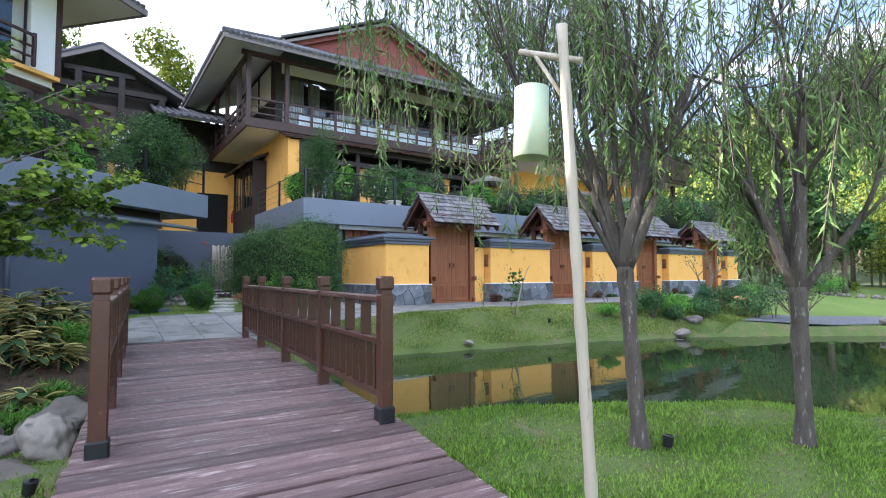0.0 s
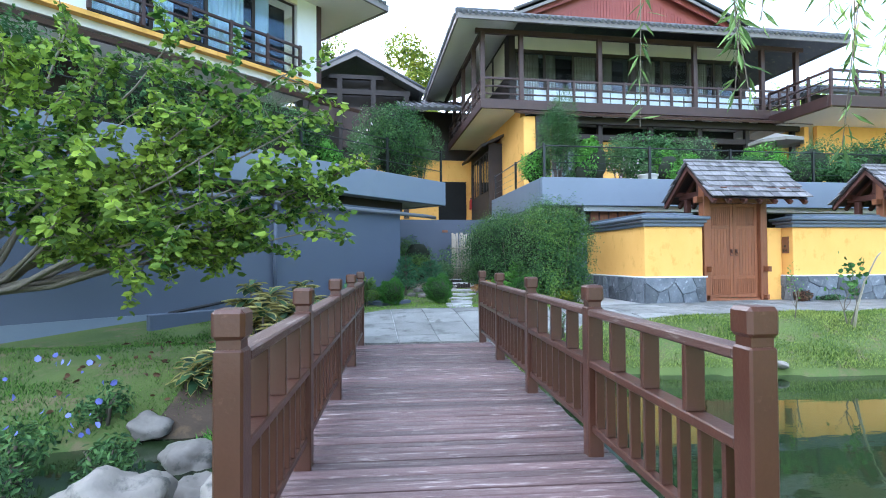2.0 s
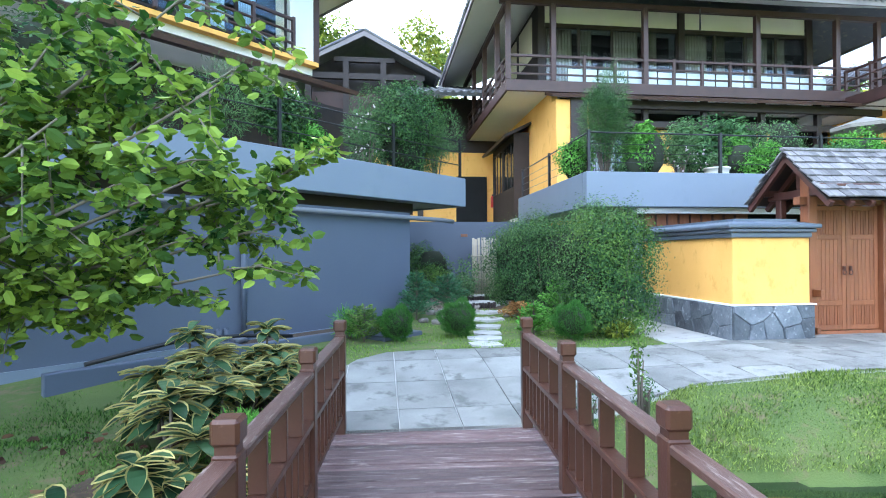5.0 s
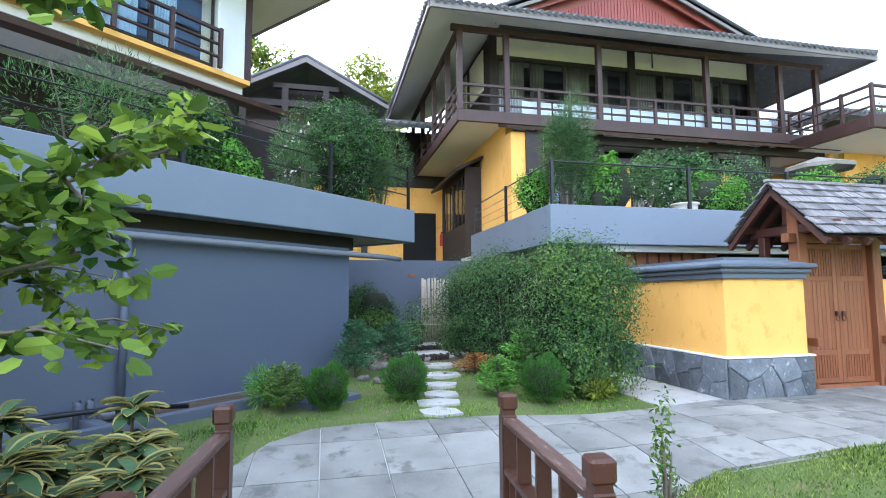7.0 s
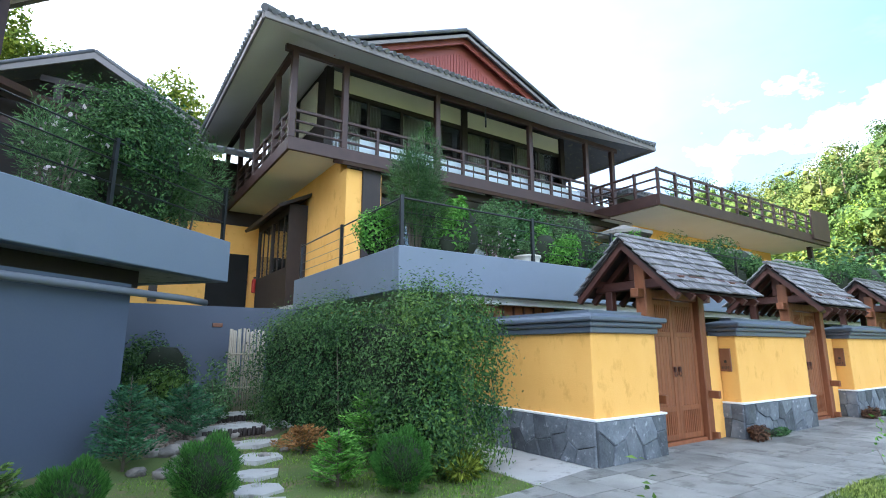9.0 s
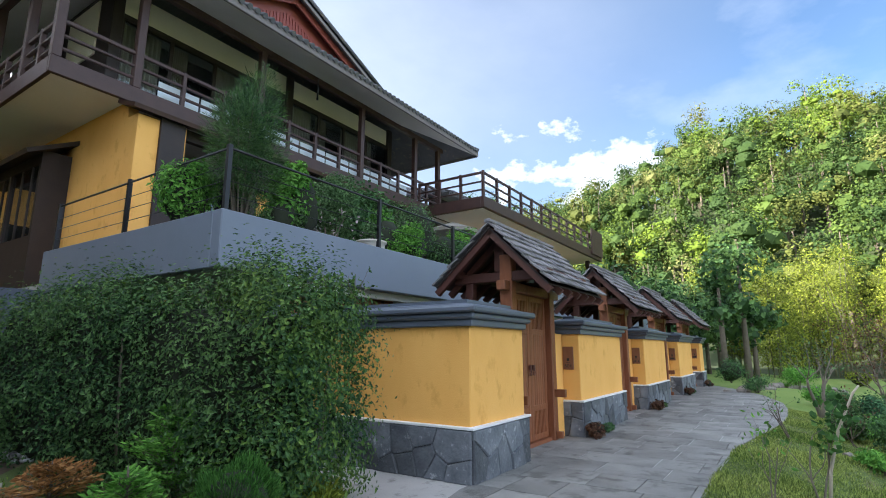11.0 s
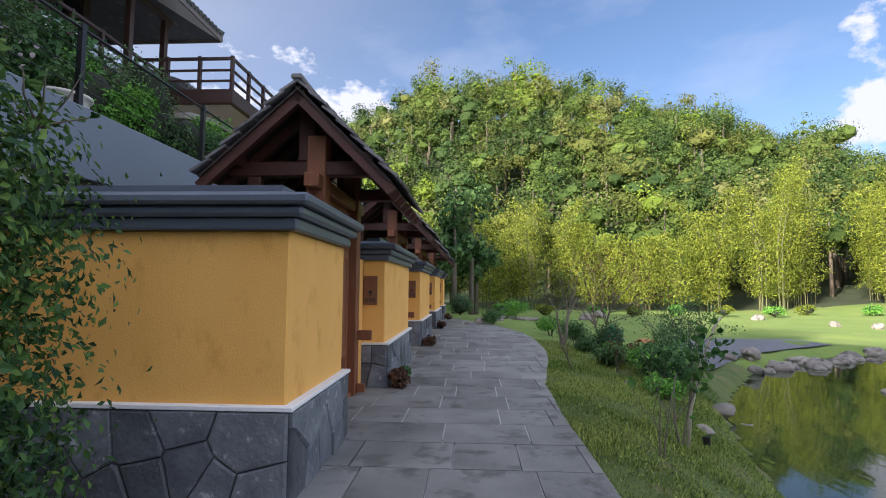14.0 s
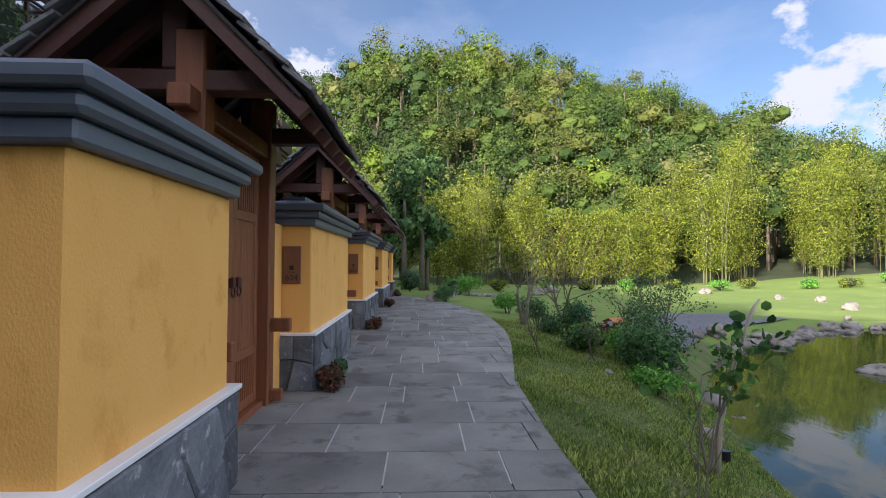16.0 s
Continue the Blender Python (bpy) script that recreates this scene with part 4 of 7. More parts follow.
def main_house():
    h = thing("timber_house", "two-storey house with yellow walls, dark timber balcony and tiled gable roof", "house")
    # lower storey: shell with thick walls
    bm = bmesh.new()
    block(bm, 6.3, 6.5, 20.45, 29.0, 2.3, 6.65)
    block(bm, 6.3, 6.5, 20.0, 20.45, 2.3, 6.25)
    part("side_wall", bm, YELLOW, h, "yellow plastered side wall")
    part("corner_wall", blk(6.5, 7.35, 20.0, 20.2, 2.3, 6.25), YELLOW, h)
    part("footing", blk(6.3, 18.4, 19.9, 20.1, -0.2, 2.3), GREYWALL, h)
    part("footing", blk(6.25, 6.45, 20.1, 29.0, -0.2, 2.3), GREYWALL, h)
    part("shutter", blk(6.75, 7.30, 19.93, 20.0, 3.2, 6.3, bev=0.01), DARKTIMBER, h, "dark timber sliding shutter")
    part("rear_wall", blk(6.5, 18.4, 28.8, 29.0, 0.0, 10.0), DARKTIMBER, h)
    part("far_wall", blk(18.2, 18.4, 20.2, 28.8, 0.0, 6.62), YELLOW, h)
    # near-black sheet painted as the shade inside the lower storey
    part("inner_wall", blk(7.35, 18.2, 22.6, 22.75, 0.0, 6.62), DEEPSHADE, h)
    for x in (7.4, 9.5, 11.6, 13.7, 15.8, 17.9):
        part("column", blk(x - 0.09, x + 0.09, 20.4, 20.58, 2.4, 6.62, bev=0.01), DARKTIMBER, h)
    part("transom", blk(7.35, 18.2, 20.42, 20.56, 5.55, 5.75), DARKTIMBER, h)
    for a, b in ((9.6, 10.7), (13.8, 14.6)):
        part("panel", blk(a, b, 20.75, 20.87, 2.4, 5.55), YELLOW, h)
    window_band(h, 7.5, 9.4, 21.2, 3.0, 5.5, 2)
    window_band(h, 11.0, 13.6, 21.2, 3.0, 5.5, 2)
    # bay window on the side
    bay = part("bay_window", blk(5.72, 6.3, 23.0, 26.6, 2.7, 3.9), DARKTIMBER, h, "dark timber bay window with a small tiled hood")
    for y in (23.0, 24.8, 26.5):
        part("bay_post", blk(5.72, 5.84, y, y + 0.12, 3.9, 5.6), DARKTIMBER, bay)
    part("bay_head", blk(5.72, 6.3, 23.0, 26.6, 5.6, 5.9), DARKTIMBER, bay)
    part("bay_side", blk(5.84, 6.3, 23.0, 23.08, 3.9, 5.6), DARKTIMBER, bay)
    # near-black sheet painted as the bay's unlit inside
    part("bay_back", blk(6.26, 6.295, 23.1, 26.6, 3.9, 5.6), DEEPSHADE, bay)
    p = part("pane", blk(5.77, 5.78, 23.12, 26.5, 3.9, 5.6), GLASS, bay)
    p.visible_shadow = False
    for y in (23.6, 24.2, 25.4, 26.0):
        part("glazing_bar", blk(5.75, 5.80, y - 0.02, y + 0.02, 3.9, 5.6), DARKTIMBER, bay)
    part("hood", slab(bmesh.new(), [(5.3, 27.0, 5.75), (5.3, 22.7, 5.75), (6.3, 22.7, 6.25), (6.3, 27.0, 6.25)], 0.1), DARKTIMBER, bay)
    # balcony
    part("balcony_slab", blk(4.86, 18.16, 20.46, 29.0, 6.66, 6.90), SOFFIT, h, "cream painted balcony underside")
    part("fascia", blk(4.78, 18.24, 20.36, 20.46, 6.60, 6.96, bev=0.01), BROWN, h)
    part("fascia", blk(4.78, 4.86, 20.46, 29.0, 6.60, 6.96, bev=0.01), BROWN, h)
    part("skirt_roof", slab(bmesh.new(), [(6.1, 19.75, 6.35), (18.2, 19.75, 6.35), (18.2, 20.5, 6.62), (6.1, 20.5, 6.62)], 0.09), BROWN, h, "dark timber skirt roof under the balcony")
    part("skirt_beam", blk(6.5, 18.0, 20.2, 20.36, 6.1, 6.36), DARKTIMBER, h)
    for x in (4.87, 6.36, 9.5, 13.52, 16.52, 18.1):
        part("balcony_post", blk(x - 0.085, x + 0.085, 20.36, 20.53, 6.96, 9.45, bev=0.012), BROWN, h)
    for y in (22.0, 24.2, 26.5, 28.9):
        part("balcony_post", blk(4.785, 4.955, y - 0.085, y + 0.085, 6.96, 9.45, bev=0.012), BROWN, h)
    part("head_beam", blk(4.6, 18.4, 20.37, 20.52, 9.42, 9.60, bev=0.01), BROWN, h)
    part("head_beam", blk(4.795, 4.945, 20.52, 29.0, 9.42, 9.60, bev=0.01), BROWN, h)
    xs = (4.87, 6.36, 9.5, 13.52, 16.52, 18.1)
    for a, b in zip(xs, xs[1:]):
        railing(h, (a, 20.44), (b, 20.44), 6.94, max(1, round((b - a) / 1.05)))
    ys = (20.44, 22.0, 24.2, 26.5, 28.9)
    for a, b in zip(ys, ys[1:]):
        railing(h, (4.87, a), (4.87, b), 6.94, 2)
    xs2 = np.linspace(6.9, 16.3, 10)
    for a, b in zip(xs2, xs2[1:]):
        part("balustrade_panel", blk(a + 0.03, b - 0.03, 20.62, 20.64, 7.00, 7.45), SKYPANEL, h, "glass balustrade panel painted pale for the sky it reflects")
    # upper storey
    window_band(h, 6.65, 11.7, 22.2, 6.95, 9.55, 4)
    window_band(h, 11.95, 16.9, 22.2, 6.95, 9.55, 4)
    for x in (6.5, 11.82, 17.0):
        part("wall_post", blk(x - 0.13, x + 0.13, 22.08, 22.34, 6.9, 10.35, bev=0.012), DARKTIMBER, h)
    part("frieze", blk(6.63, 16.87, 22.18, 22.30, 9.62, 10.3), CREAM, h, "cream plaster frieze")
    part("frieze_beam", blk(6.63, 16.87, 22.14, 22.32, 9.52, 9.64), DARKTIMBER, h)
    part("upper_side_wall", blk(6.44, 6.56, 22.34, 28.8, 6.9, 10.4), DARKTIMBER, h)
    for y in (23.0, 25.2, 27.2):
        part("side_panel", blk(6.40, 6.44, y, y + 1.7, 8.7, 10.2), CREAM, h)
    part("upper_far_wall", blk(16.94, 17.06, 22.34, 28.8, 6.9, 10.4), DARKTIMBER, h)
    # roof
    xl, xr, yf, yb, ze, xm, zr = 3.72, 19.49, 19.3, 31.0, 9.62, 11.5, 13.15
    yg, zg = 22.0, 11.0
    k = (zr - ze) / (xm - xl)
    xa, xb = xl + (zg - ze) / k, xr - (zg - ze) / k
    ribbed_roof(h, [(xl, yf, ze), (xr, yf, ze), (xb, yg, zg), (xa, yg, zg)])
    ribbed_roof(h, [(xl, yb, ze), (xl, yf, ze), (xa, yg, zg), (xa, yb, zg)])
    ribbed_roof(h, [(xr, yf, ze), (xr, yb, ze), (xb, yb, zg), (xb, yg, zg)])
    ribbed_roof(h, [(xa - 0.25, yb, zg - 0.02), (xa - 0.25, yg - 0.55, zg - 0.02), (xm, yg - 0.55, zr), (xm, yb, zr)])
    ribbed_roof(h, [(xb + 0.25, yg - 0.55, zg - 0.02), (xb + 0.25, yb, zg - 0.02), (xm, yb, zr), (xm, yg - 0.55, zr)])
    part("soffit", slab(bmesh.new(), [(xl + 0.06, yf + 0.06, ze - 0.15), (xl + 0.06, yb, ze - 0.15), (xa, yb, zg - 0.25), (xa, yg + 0.1, zg - 0.25)][::-1], 0.03), SOFFIT, h)
    part("soffit", slab(bmesh.new(), [(xl + 0.06, yf + 0.06, ze - 0.15), (xr - 0.06, yf + 0.06, ze - 0.15), (xb, yg + 0.1, zg - 0.25), (xa, yg + 0.1, zg - 0.25)], 0.03), SOFFIT, h)
    part("eave_board", blk(xl + 0.02, xr - 0.02, yf - 0.02, yf + 0.05, ze - 0.22, ze - 0.04, bev=0.01), BARGE, h)
    part("eave_board", blk(xl - 0.02, xl + 0.05, yf + 0.05, yb, ze - 0.22, ze - 0.04, bev=0.01), BARGE, h)
    part("eave_board", blk(xr - 0.05, xr + 0.02, yf + 0.05, yb, ze - 0.22, ze - 0.04, bev=0.01), BARGE, h)
    hip = tube([(xl, yf, ze + 0.05), (xa, yg, zg + 0.06)], 0.11, 8)
    part("hip_tiles", hip, ROOFTILE, h)
    part("hip_tiles", tube([(xr, yf, ze + 0.05), (xb, yg, zg + 0.06)], 0.11, 8), ROOFTILE, h)
    gb = bmesh.new()
    tri = [(xa + 0.1, zg - 0.05), (xb - 0.1, zg - 0.05), (xm, zr - 0.12)]
    f = [gb.verts.new((x, yg, z)) for x, z in tri]
    r = [gb.verts.new((x, yg + 0.1, z)) for x, z in tri]
    gb.faces.new(f)
    gb.faces.new(r[::-1])
    for i in range(3):
        gb.faces.new((f[(i + 1) % 3], f[i], r[i], r[(i + 1) % 3]))
    gable = part("gable", gb, REDPANEL, h, "red-brown ribbed metal gable")
    bb = bmesh.new()
    x = xa + 1.0
    while x < xb - 0.9:
        top = zr - 0.7 - abs(x - xm) * k
        if top > zg + 0.1:
            block(bb, x - 0.025, x + 0.025, yg - 0.03, yg, zg, top)
        x += 0.13
    part("rib", bb, REDPANEL, gable)
    for s, e in ((-1, xa - 0.3), (1, xb + 0.3)):
        zz = zg - 0.06
        for o, d, mt in ((0.55, 0.26, BARGE), (0.32, 0.42, REDPANEL)):
            v = [(xm, yg - o, zr - 0.02), (e, yg - o, zz), (e, yg - o, zz - d), (xm, yg - o, zr - 0.02 - d)]
            if s < 0:
                v = v[::-1]
            part("bargeboard", slab(bmesh.new(), v[::-1], 0.06), mt, gable)
    part("hanging_chain", tube([(11.3, 20.2, 9.45), (11.3, 20.2, 8.75)], [0.018, 0.03], 6), BLACKMETAL, h, "rain chain")


main_house()


def terrace():
    t = thing("planter_terrace", "grey painted concrete terrace with planters in front of the house", "terrace")
    part("parapet", blk(5.22, 30.0, 15.05, 15.25, 2.42, 3.18, bev=0.012), PLANTERGREY, t, "grey painted parapet")
    part("parapet", blk(5.22, 5.42, 15.25, 20.6, 2.42, 3.18, bev=0.012), PLANTERGREY, t, "grey painted parapet")
    part("deck", blk(5.42, 30.0, 15.25, 22.5, 2.42, 2.62), CONCRETE, t)
    part("planting_bed", blk(5.42, 30.0, 15.25, 16.1, 2.62, 3.05), SOIL, t)
    # near-black sheet paints the shade of the recess below the terrace
    part("recess_sheet", blk(6.9, 30.0, 17.0, 17.2, 0.0, 2.42), DEEPSHADE, t)
    part("column", blk(6.55, 6.85, 15.6, 15.9, 0.0, 2.42), PLANTERGREY, t)
    part("patio_frame", blk(6.7, 9.4, 15.6, 15.68, 1.9, 2.34), REDWOOD, t, "red-brown patio door frame")
    part("fascia_strip", blk(6.5, 30, 15.3, 15.42, 2.30, 2.42), WHITE, t)
    for x in (7.9, 10.0):
        part("patio_post", blk(x - 0.06, x + 0.06, 15.55, 15.67, 0, 1.9), REDWOOD, t)
    for i in range(9):
        part("patio_slat", blk(6.8 + 0.28 * i, 6.83 + 0.28 * i, 15.56, 15.6, 1.95, 2.3), GATEBEAM, t)
    # thin rail with posts at the parapet
    for x, y in ((5.32, 15.15), (5.32, 17.8), (5.32, 20.4), (8.4, 15.15), (10.9, 15.15), (13.6, 15.15), (16.5, 15.15)):
        part("rail_post", blk(x - 0.03, x + 0.03, y - 0.03, y + 0.03, 3.18, 4.1), BLACKMETAL, t)
    part("rail", tube([(5.32, 20.4, 4.05), (5.32, 15.15, 4.05), (17, 15.15, 4.05)], 0.018, 6), BLACKMETAL, t)
    for z in (3.4, 3.6, 3.8):
        part("wire", tube([(5.32, 20.4, z), (5.32, 15.15, z), (17, 15.15, z)], 0.006, 4), BLACKMETAL, t)


terrace()


def second_house():
    h = thing("terrace_house", "yellow house with a long timber railed terrace further along", "house")
    part("terrace_slab", blk(16.9, 30.5, 17.7, 24.0, 6.30, 6.58), SOFFIT, h, "cream terrace underside")
    part("fascia", blk(16.75, 30.6, 17.55, 17.7, 6.32, 6.72, bev=0.01), BROWN, h)
    part("fascia", blk(16.75, 16.9, 17.7, 21.0, 6.32, 6.72, bev=0.01), BROWN, h)
    railing(h, (16.82, 17.62), (30.5, 17.62), 6.72, 13, 0.92)
    railing(h, (16.82, 17.62), (16.82, 20.4), 6.72, 3, 0.92)
    part("end_screen", blk(28.6, 30.5, 17.45, 17.53, 6.5, 7.9), BROWN, h)
    part("front_wall", blk(18.6, 30.0, 20.0, 20.2, 2.4, 6.3), YELLOW, h, "yellow plaster wall")
    part("upper_wall", blk(20.0, 30.0, 22.0, 22.2, 6.58, 8.3), DARKTIMBER, h)
    ribbed_roof(h, [(19.6, 20.8, 8.2), (31.0, 20.8, 8.2), (29.0, 25.0, 9.6), (21.6, 25.0, 9.6)])
    ribbed_roof(h, [(19.6, 29.0, 8.2), (19.6, 20.8, 8.2), (21.6, 25.0, 9.6), (21.6, 27.0, 9.6)], pitch=0.4)
    part("column", blk(29.6, 29.8, 18.0, 18.2, 2.4, 6.3), DARKTIMBER, h)


second_house()


CANVAS = surface("beige_canvas", (0.19, 0.175, 0.15), (0.25, 0.23, 0.20), 0.9, 3, 0.1, 60)


def market_umbrella(x, y, z, r):
    u = thing("patio_umbrella", "open dull grey-beige canvas patio umbrella on the terrace", "umbrella", "umbrellas", m=pose(x, y, z))
    part("pole", tube([(0, 0, 0), (0, 0, 2.4)], 0.025, 8), BLACKMETAL, u)
    b = bmesh.new()
    top = b.verts.new((0, 0, 2.42))
    ring = [b.verts.new((r * math.cos(i * math.pi / 4 + 0.39), r * math.sin(i * math.pi / 4 + 0.39), 2.12)) for i in range(8)]
    low = [b.verts.new((v.co.x, v.co.y, 2.02)) for v in ring]
    for i in range(8):
        j = (i + 1) % 8
        b.faces.new((top, ring[i], ring[j]))
        b.faces.new((ring[j], ring[i], low[i], low[j]))
    part("canopy", b, CANVAS, u)


market_umbrella(14.3, 17.3, 2.78, 0.85)
market_umbrella(19.5, 17.2, 2.62, 1.05)
market_umbrella(24.0, 17.2, 2.62, 1.05)

# ---- left wing, at a slant ----
LEFT = skew(1.44, 15.5, math.degrees(math.atan2(-0.669, -0.743)) + 180)   # local +x runs back along the wall to its far end, local -y faces the stream


def left_wing():
    w = thing("garden_building", "slate-blue painted building with an overhanging planter balcony", "building", m=LEFT)
    part("base_wall", blk(-22, 0.0, 0.0, 0.25, -1.0, 2.3), GREYWALL, w, "slate-blue painted wall")
    part("end_wall", blk(-0.25, 0.0, 0.25, 6.0, -1.0, 2.3), GREYWALL, w)
    part("skirting", blk(-22, 0.0, -0.03, 0.0, -1.0, 0.06), PLANTERGREY, w)
    part("beam", blk(-22, 0.4, 0.3, 0.6, 2.3, 2.56), DARKTIMBER, w)
    part("balcony_deck", blk(-22, 1.5, -0.05, 9.0, 2.54, 2.64), CONCRETE, w)
    part("planter_wall", blk(-22, 1.65, -0.23, -0.05, 2.52, 3.19, bev=0.012), PLANTERGREY, w, "grey painted planter wall")
    part("planter_wall", blk(1.50, 1.65, -0.05, 2.2, 2.52, 3.19), PLANTERGREY, w)
    part("bed", blk(-22, 1.5, -0.05, 0.8, 2.64, 3.05), SOIL, w)
    part("drain_pipe", tube([(-22, -0.12, 2.25), (0.9, -0.12, 2.18), (1.3, -0.12, 2.16)], 0.05, 10), PLASTICGREY, w, "grey plastic drain pipe")
    part("down_pipe", tube([(-3.80, -0.09, 2.2), (-3.80, -0.09, 0.05)], 0.045, 10), GREYWALL, w)
    for x in (-4.30, -4.18):
        part("stub_pipe", tube([(x, -0.25, -0.1), (x, -0.25, 0.27), (x, -0.23, 0.30)], 0.045, 10), GREYWALL, w)
    part("elbow_pipe", tube([(-4.1, -0.30, 0.10), (-3.9, -0.22, 0.10), (-3.80, -0.12, 0.06)], 0.05, 10), PLASTICGREY, w)
    # rail on the planter
    for x in (-12, -9, -6, -3.2, -0.6, 1.55):
        part("rail_post", blk(x - 0.025, x + 0.025, -0.16, -0.11, 3.19, 4.1), BLACKMETAL, w)
    for z in (3.5, 3.8, 4.05):
        part("rail", tube([(-22, -0.14, z), (1.55, -0.14, z)], 0.012, 5), BLACKMETAL, w)


left_wing()


def left_house():
    e = pose(-1.08, 19.45, 0, 0, 0, math.degrees(math.atan2(-0.669, -0.743)) + 180)
    h = thing("white_house", "upper storey house with white pillars, glazed balcony and deep eaves", "house", m=e)
    part("lower_wall", blk(-14, 2.6, 2.0, 2.2, 2.6, 6.5), DARKTIMBER, h)
    part("lower_roof", slab(bmesh.new(), [(-14, -0.9, 6.1), (1.2, -0.9, 6.1), (1.2, 1.0, 6.75), (-14, 1.0, 6.75)], 0.12), BROWN, h)
    part("yellow_band", blk(-14, 0.15, -0.04, 0.2, 6.80, 6.92), YELLOW, h, "yellow plaster band")
    part("floor", blk(-14, 0.1, 0.2, 6, 6.6, 6.9), SOFFIT, h)
    part("pillar", blk(-0.75, 0.0, 0.0, 0.25, 6.92, 9.7), WHITE, h, "white plaster pillar")
    part("corner_post", blk(0.0, 0.18, -0.03, 0.27, 6.92, 9.7), BROWN, h)
    part("end_wall", blk(-0.1, 0.1, 0.27, 6, 6.9, 9.7), CREAM, h)
    # white curtains tinted pale blue for the sky reflected in these panes
    window_band(h, -6.6, -0.8, 0.12, 7.0, 9.3, 4, surface("sky_tinted_curtain", (0.55, 0.62, 0.70), (0.68, 0.74, 0.80), 0.8, 6, 0.1, 30))
    part("head_band", blk(-6.6, -0.75, 0.0, 0.22, 9.3, 9.7), CREAM, h)
    part("pillar", blk(-7.4, -6.6, 0.0, 0.25, 6.92, 9.7), WHITE, h)
    railing(h, (-6.6, -0.15), (-0.75, -0.15), 6.92, 5, 0.95)
    ribbed_roof(h, [(-14, -1.6, 9.75), (1.8, -1.6, 9.75), (-1.5, 3.5, 12.0), (-14, 3.5, 12.0)])
    part("soffit", slab(bmesh.new(), [(-14, -1.55, 9.60), (1.75, -1.55, 9.60), (1.75, 6.0, 9.60), (-14, 6.0, 9.60)], 0.05), SOFFIT, h)
    part("eave_board", blk(-14, 1.8, -1.64, -1.56, 9.5, 9.72), BARGE, h)
    part("eave_board", blk(1.74, 1.82, -1.56, 6.0, 9.5, 9.72), BARGE, h)


left_house()


def pavilion():
    p = thing("timber_pavilion", "dark timber pavilion with a low tiled gable roof behind the terrace", "pavilion", m=pose(0.14, 27.0, 0))
    zt, zs, half = 11.0, 9.3, 3.2
    for s in (-1, 1):
        q = [(s * half, -0.5, zs), (s * half, 8, zs), (0, 8, zt), (0, -0.5, zt)]
        if s < 0:
            q = [q[1], q[0], q[3], q[2]]
        ribbed_roof(p, q, pitch=0.3)
        part("bargeboard", slab(bmesh.new(), [(0, -0.52, zt + 0.05), (s * (half + 0.1), -0.52, zs + 0.03), (s * (half + 0.1), -0.52, zs - 0.28), (0, -0.52, zt - 0.28)][::(1 if s < 0 else -1)], 0.08), BARGE, p)
    part("tie_beam", blk(-2.6, 2.6, -0.1, 0.1, 9.0, 9.25), DARKTIMBER, p)
    part("collar", blk(-1.3, 1.3, -0.1, 0.1, 9.75, 9.95), DARKTIMBER, p)
    for x in (-2.4, -0.8, 0.8, 2.4):
        part("post", blk(x - 0.12, x + 0.12, -0.12, 0.12, 3.0, 9.0 if abs(x) > 1 else 9.75), DARKTIMBER, p)
    part("back_wall", blk(-2.6, 2.6, 0.6, 0.8, 3.0, 10.2), DARKTIMBER, p)
    part("lattice", blk(-2.3, 2.3, 0.3, 0.4, 6.5, 8.5), BROWN, p)
    ribbed_roof(p, [(2.0, -2.5, 7.8), (9.0, -2.5, 7.8), (9.0, 2.5, 9.6), (2.0, 2.5, 9.6)], pitch=0.3)
    part("link_wall", blk(2.0, 6.5, 1.0, 1.2, 3.0, 8.6), DARKTIMBER, p)


pavilion()

# passage between the two buildings
solo("wall_passage", blk(0.5, 5.6, 19.4, 19.6, -0.2, 2.35), GREYWALL, "low slate-blue retaining wall in the passage", "wall", kind="structure")
solo("wall_back", blk(0.5, 6.3, 27.5, 27.7, 2.5, 6.0), YELLOW, "yellow wall with a dark doorway at the back", "wall", kind="structure")
# the opening is a flat sheet with its shade painted in
solo("doorway", blk(4.2, 5.6, 27.38, 27.46, 2.5, 4.9), DEEPSHADE, "near-black sheet painted as the shade in an open doorway", "door", kind="structure")

RED = surface("red_enamel", (0.45, 0.02, 0.015), (0.52, 0.03, 0.02), 0.35, 3, 0.02, 30)
fx = thing("fire_extinguisher", "red fire extinguisher hung beside the dark doorway", "extinguisher", m=pose(5.85, 27.36, 3.5))
part("cylinder", tube([(0, 0, 0), (0, 0, 0.03), (0, 0, 0.42), (0, 0, 0.50), (0, 0, 0.53)], [0.07, 0.085, 0.085, 0.06, 0.025], 14), RED, fx)
part("valve", blk(-0.03, 0.05, -0.02, 0.02, 0.53, 0.60, bev=0.005), BLACKMETAL, fx, "black valve and lever")
part("hose", tube([(0.04, 0, 0.56), (0.11, 0, 0.48), (0.11, 0, 0.2)], 0.012, 6), BLACKMETAL, fx)
part("bracket", blk(-0.03, 0.03, 0.06, 0.10, 0.25, 0.40), BLACKMETAL, fx)
plate = thing("wall_plate", "small orange-brown plate on the passage wall", "sign", m=pose(3.25, 19.385, 1.95))
part("board", blk(-0.10, 0.10, -0.02, 0.012, -0.04, 0.04, bev=0.004), SIGNWOOD, plate)

# ---- foliage ----
GRAIN = np.random.RandomState(4)


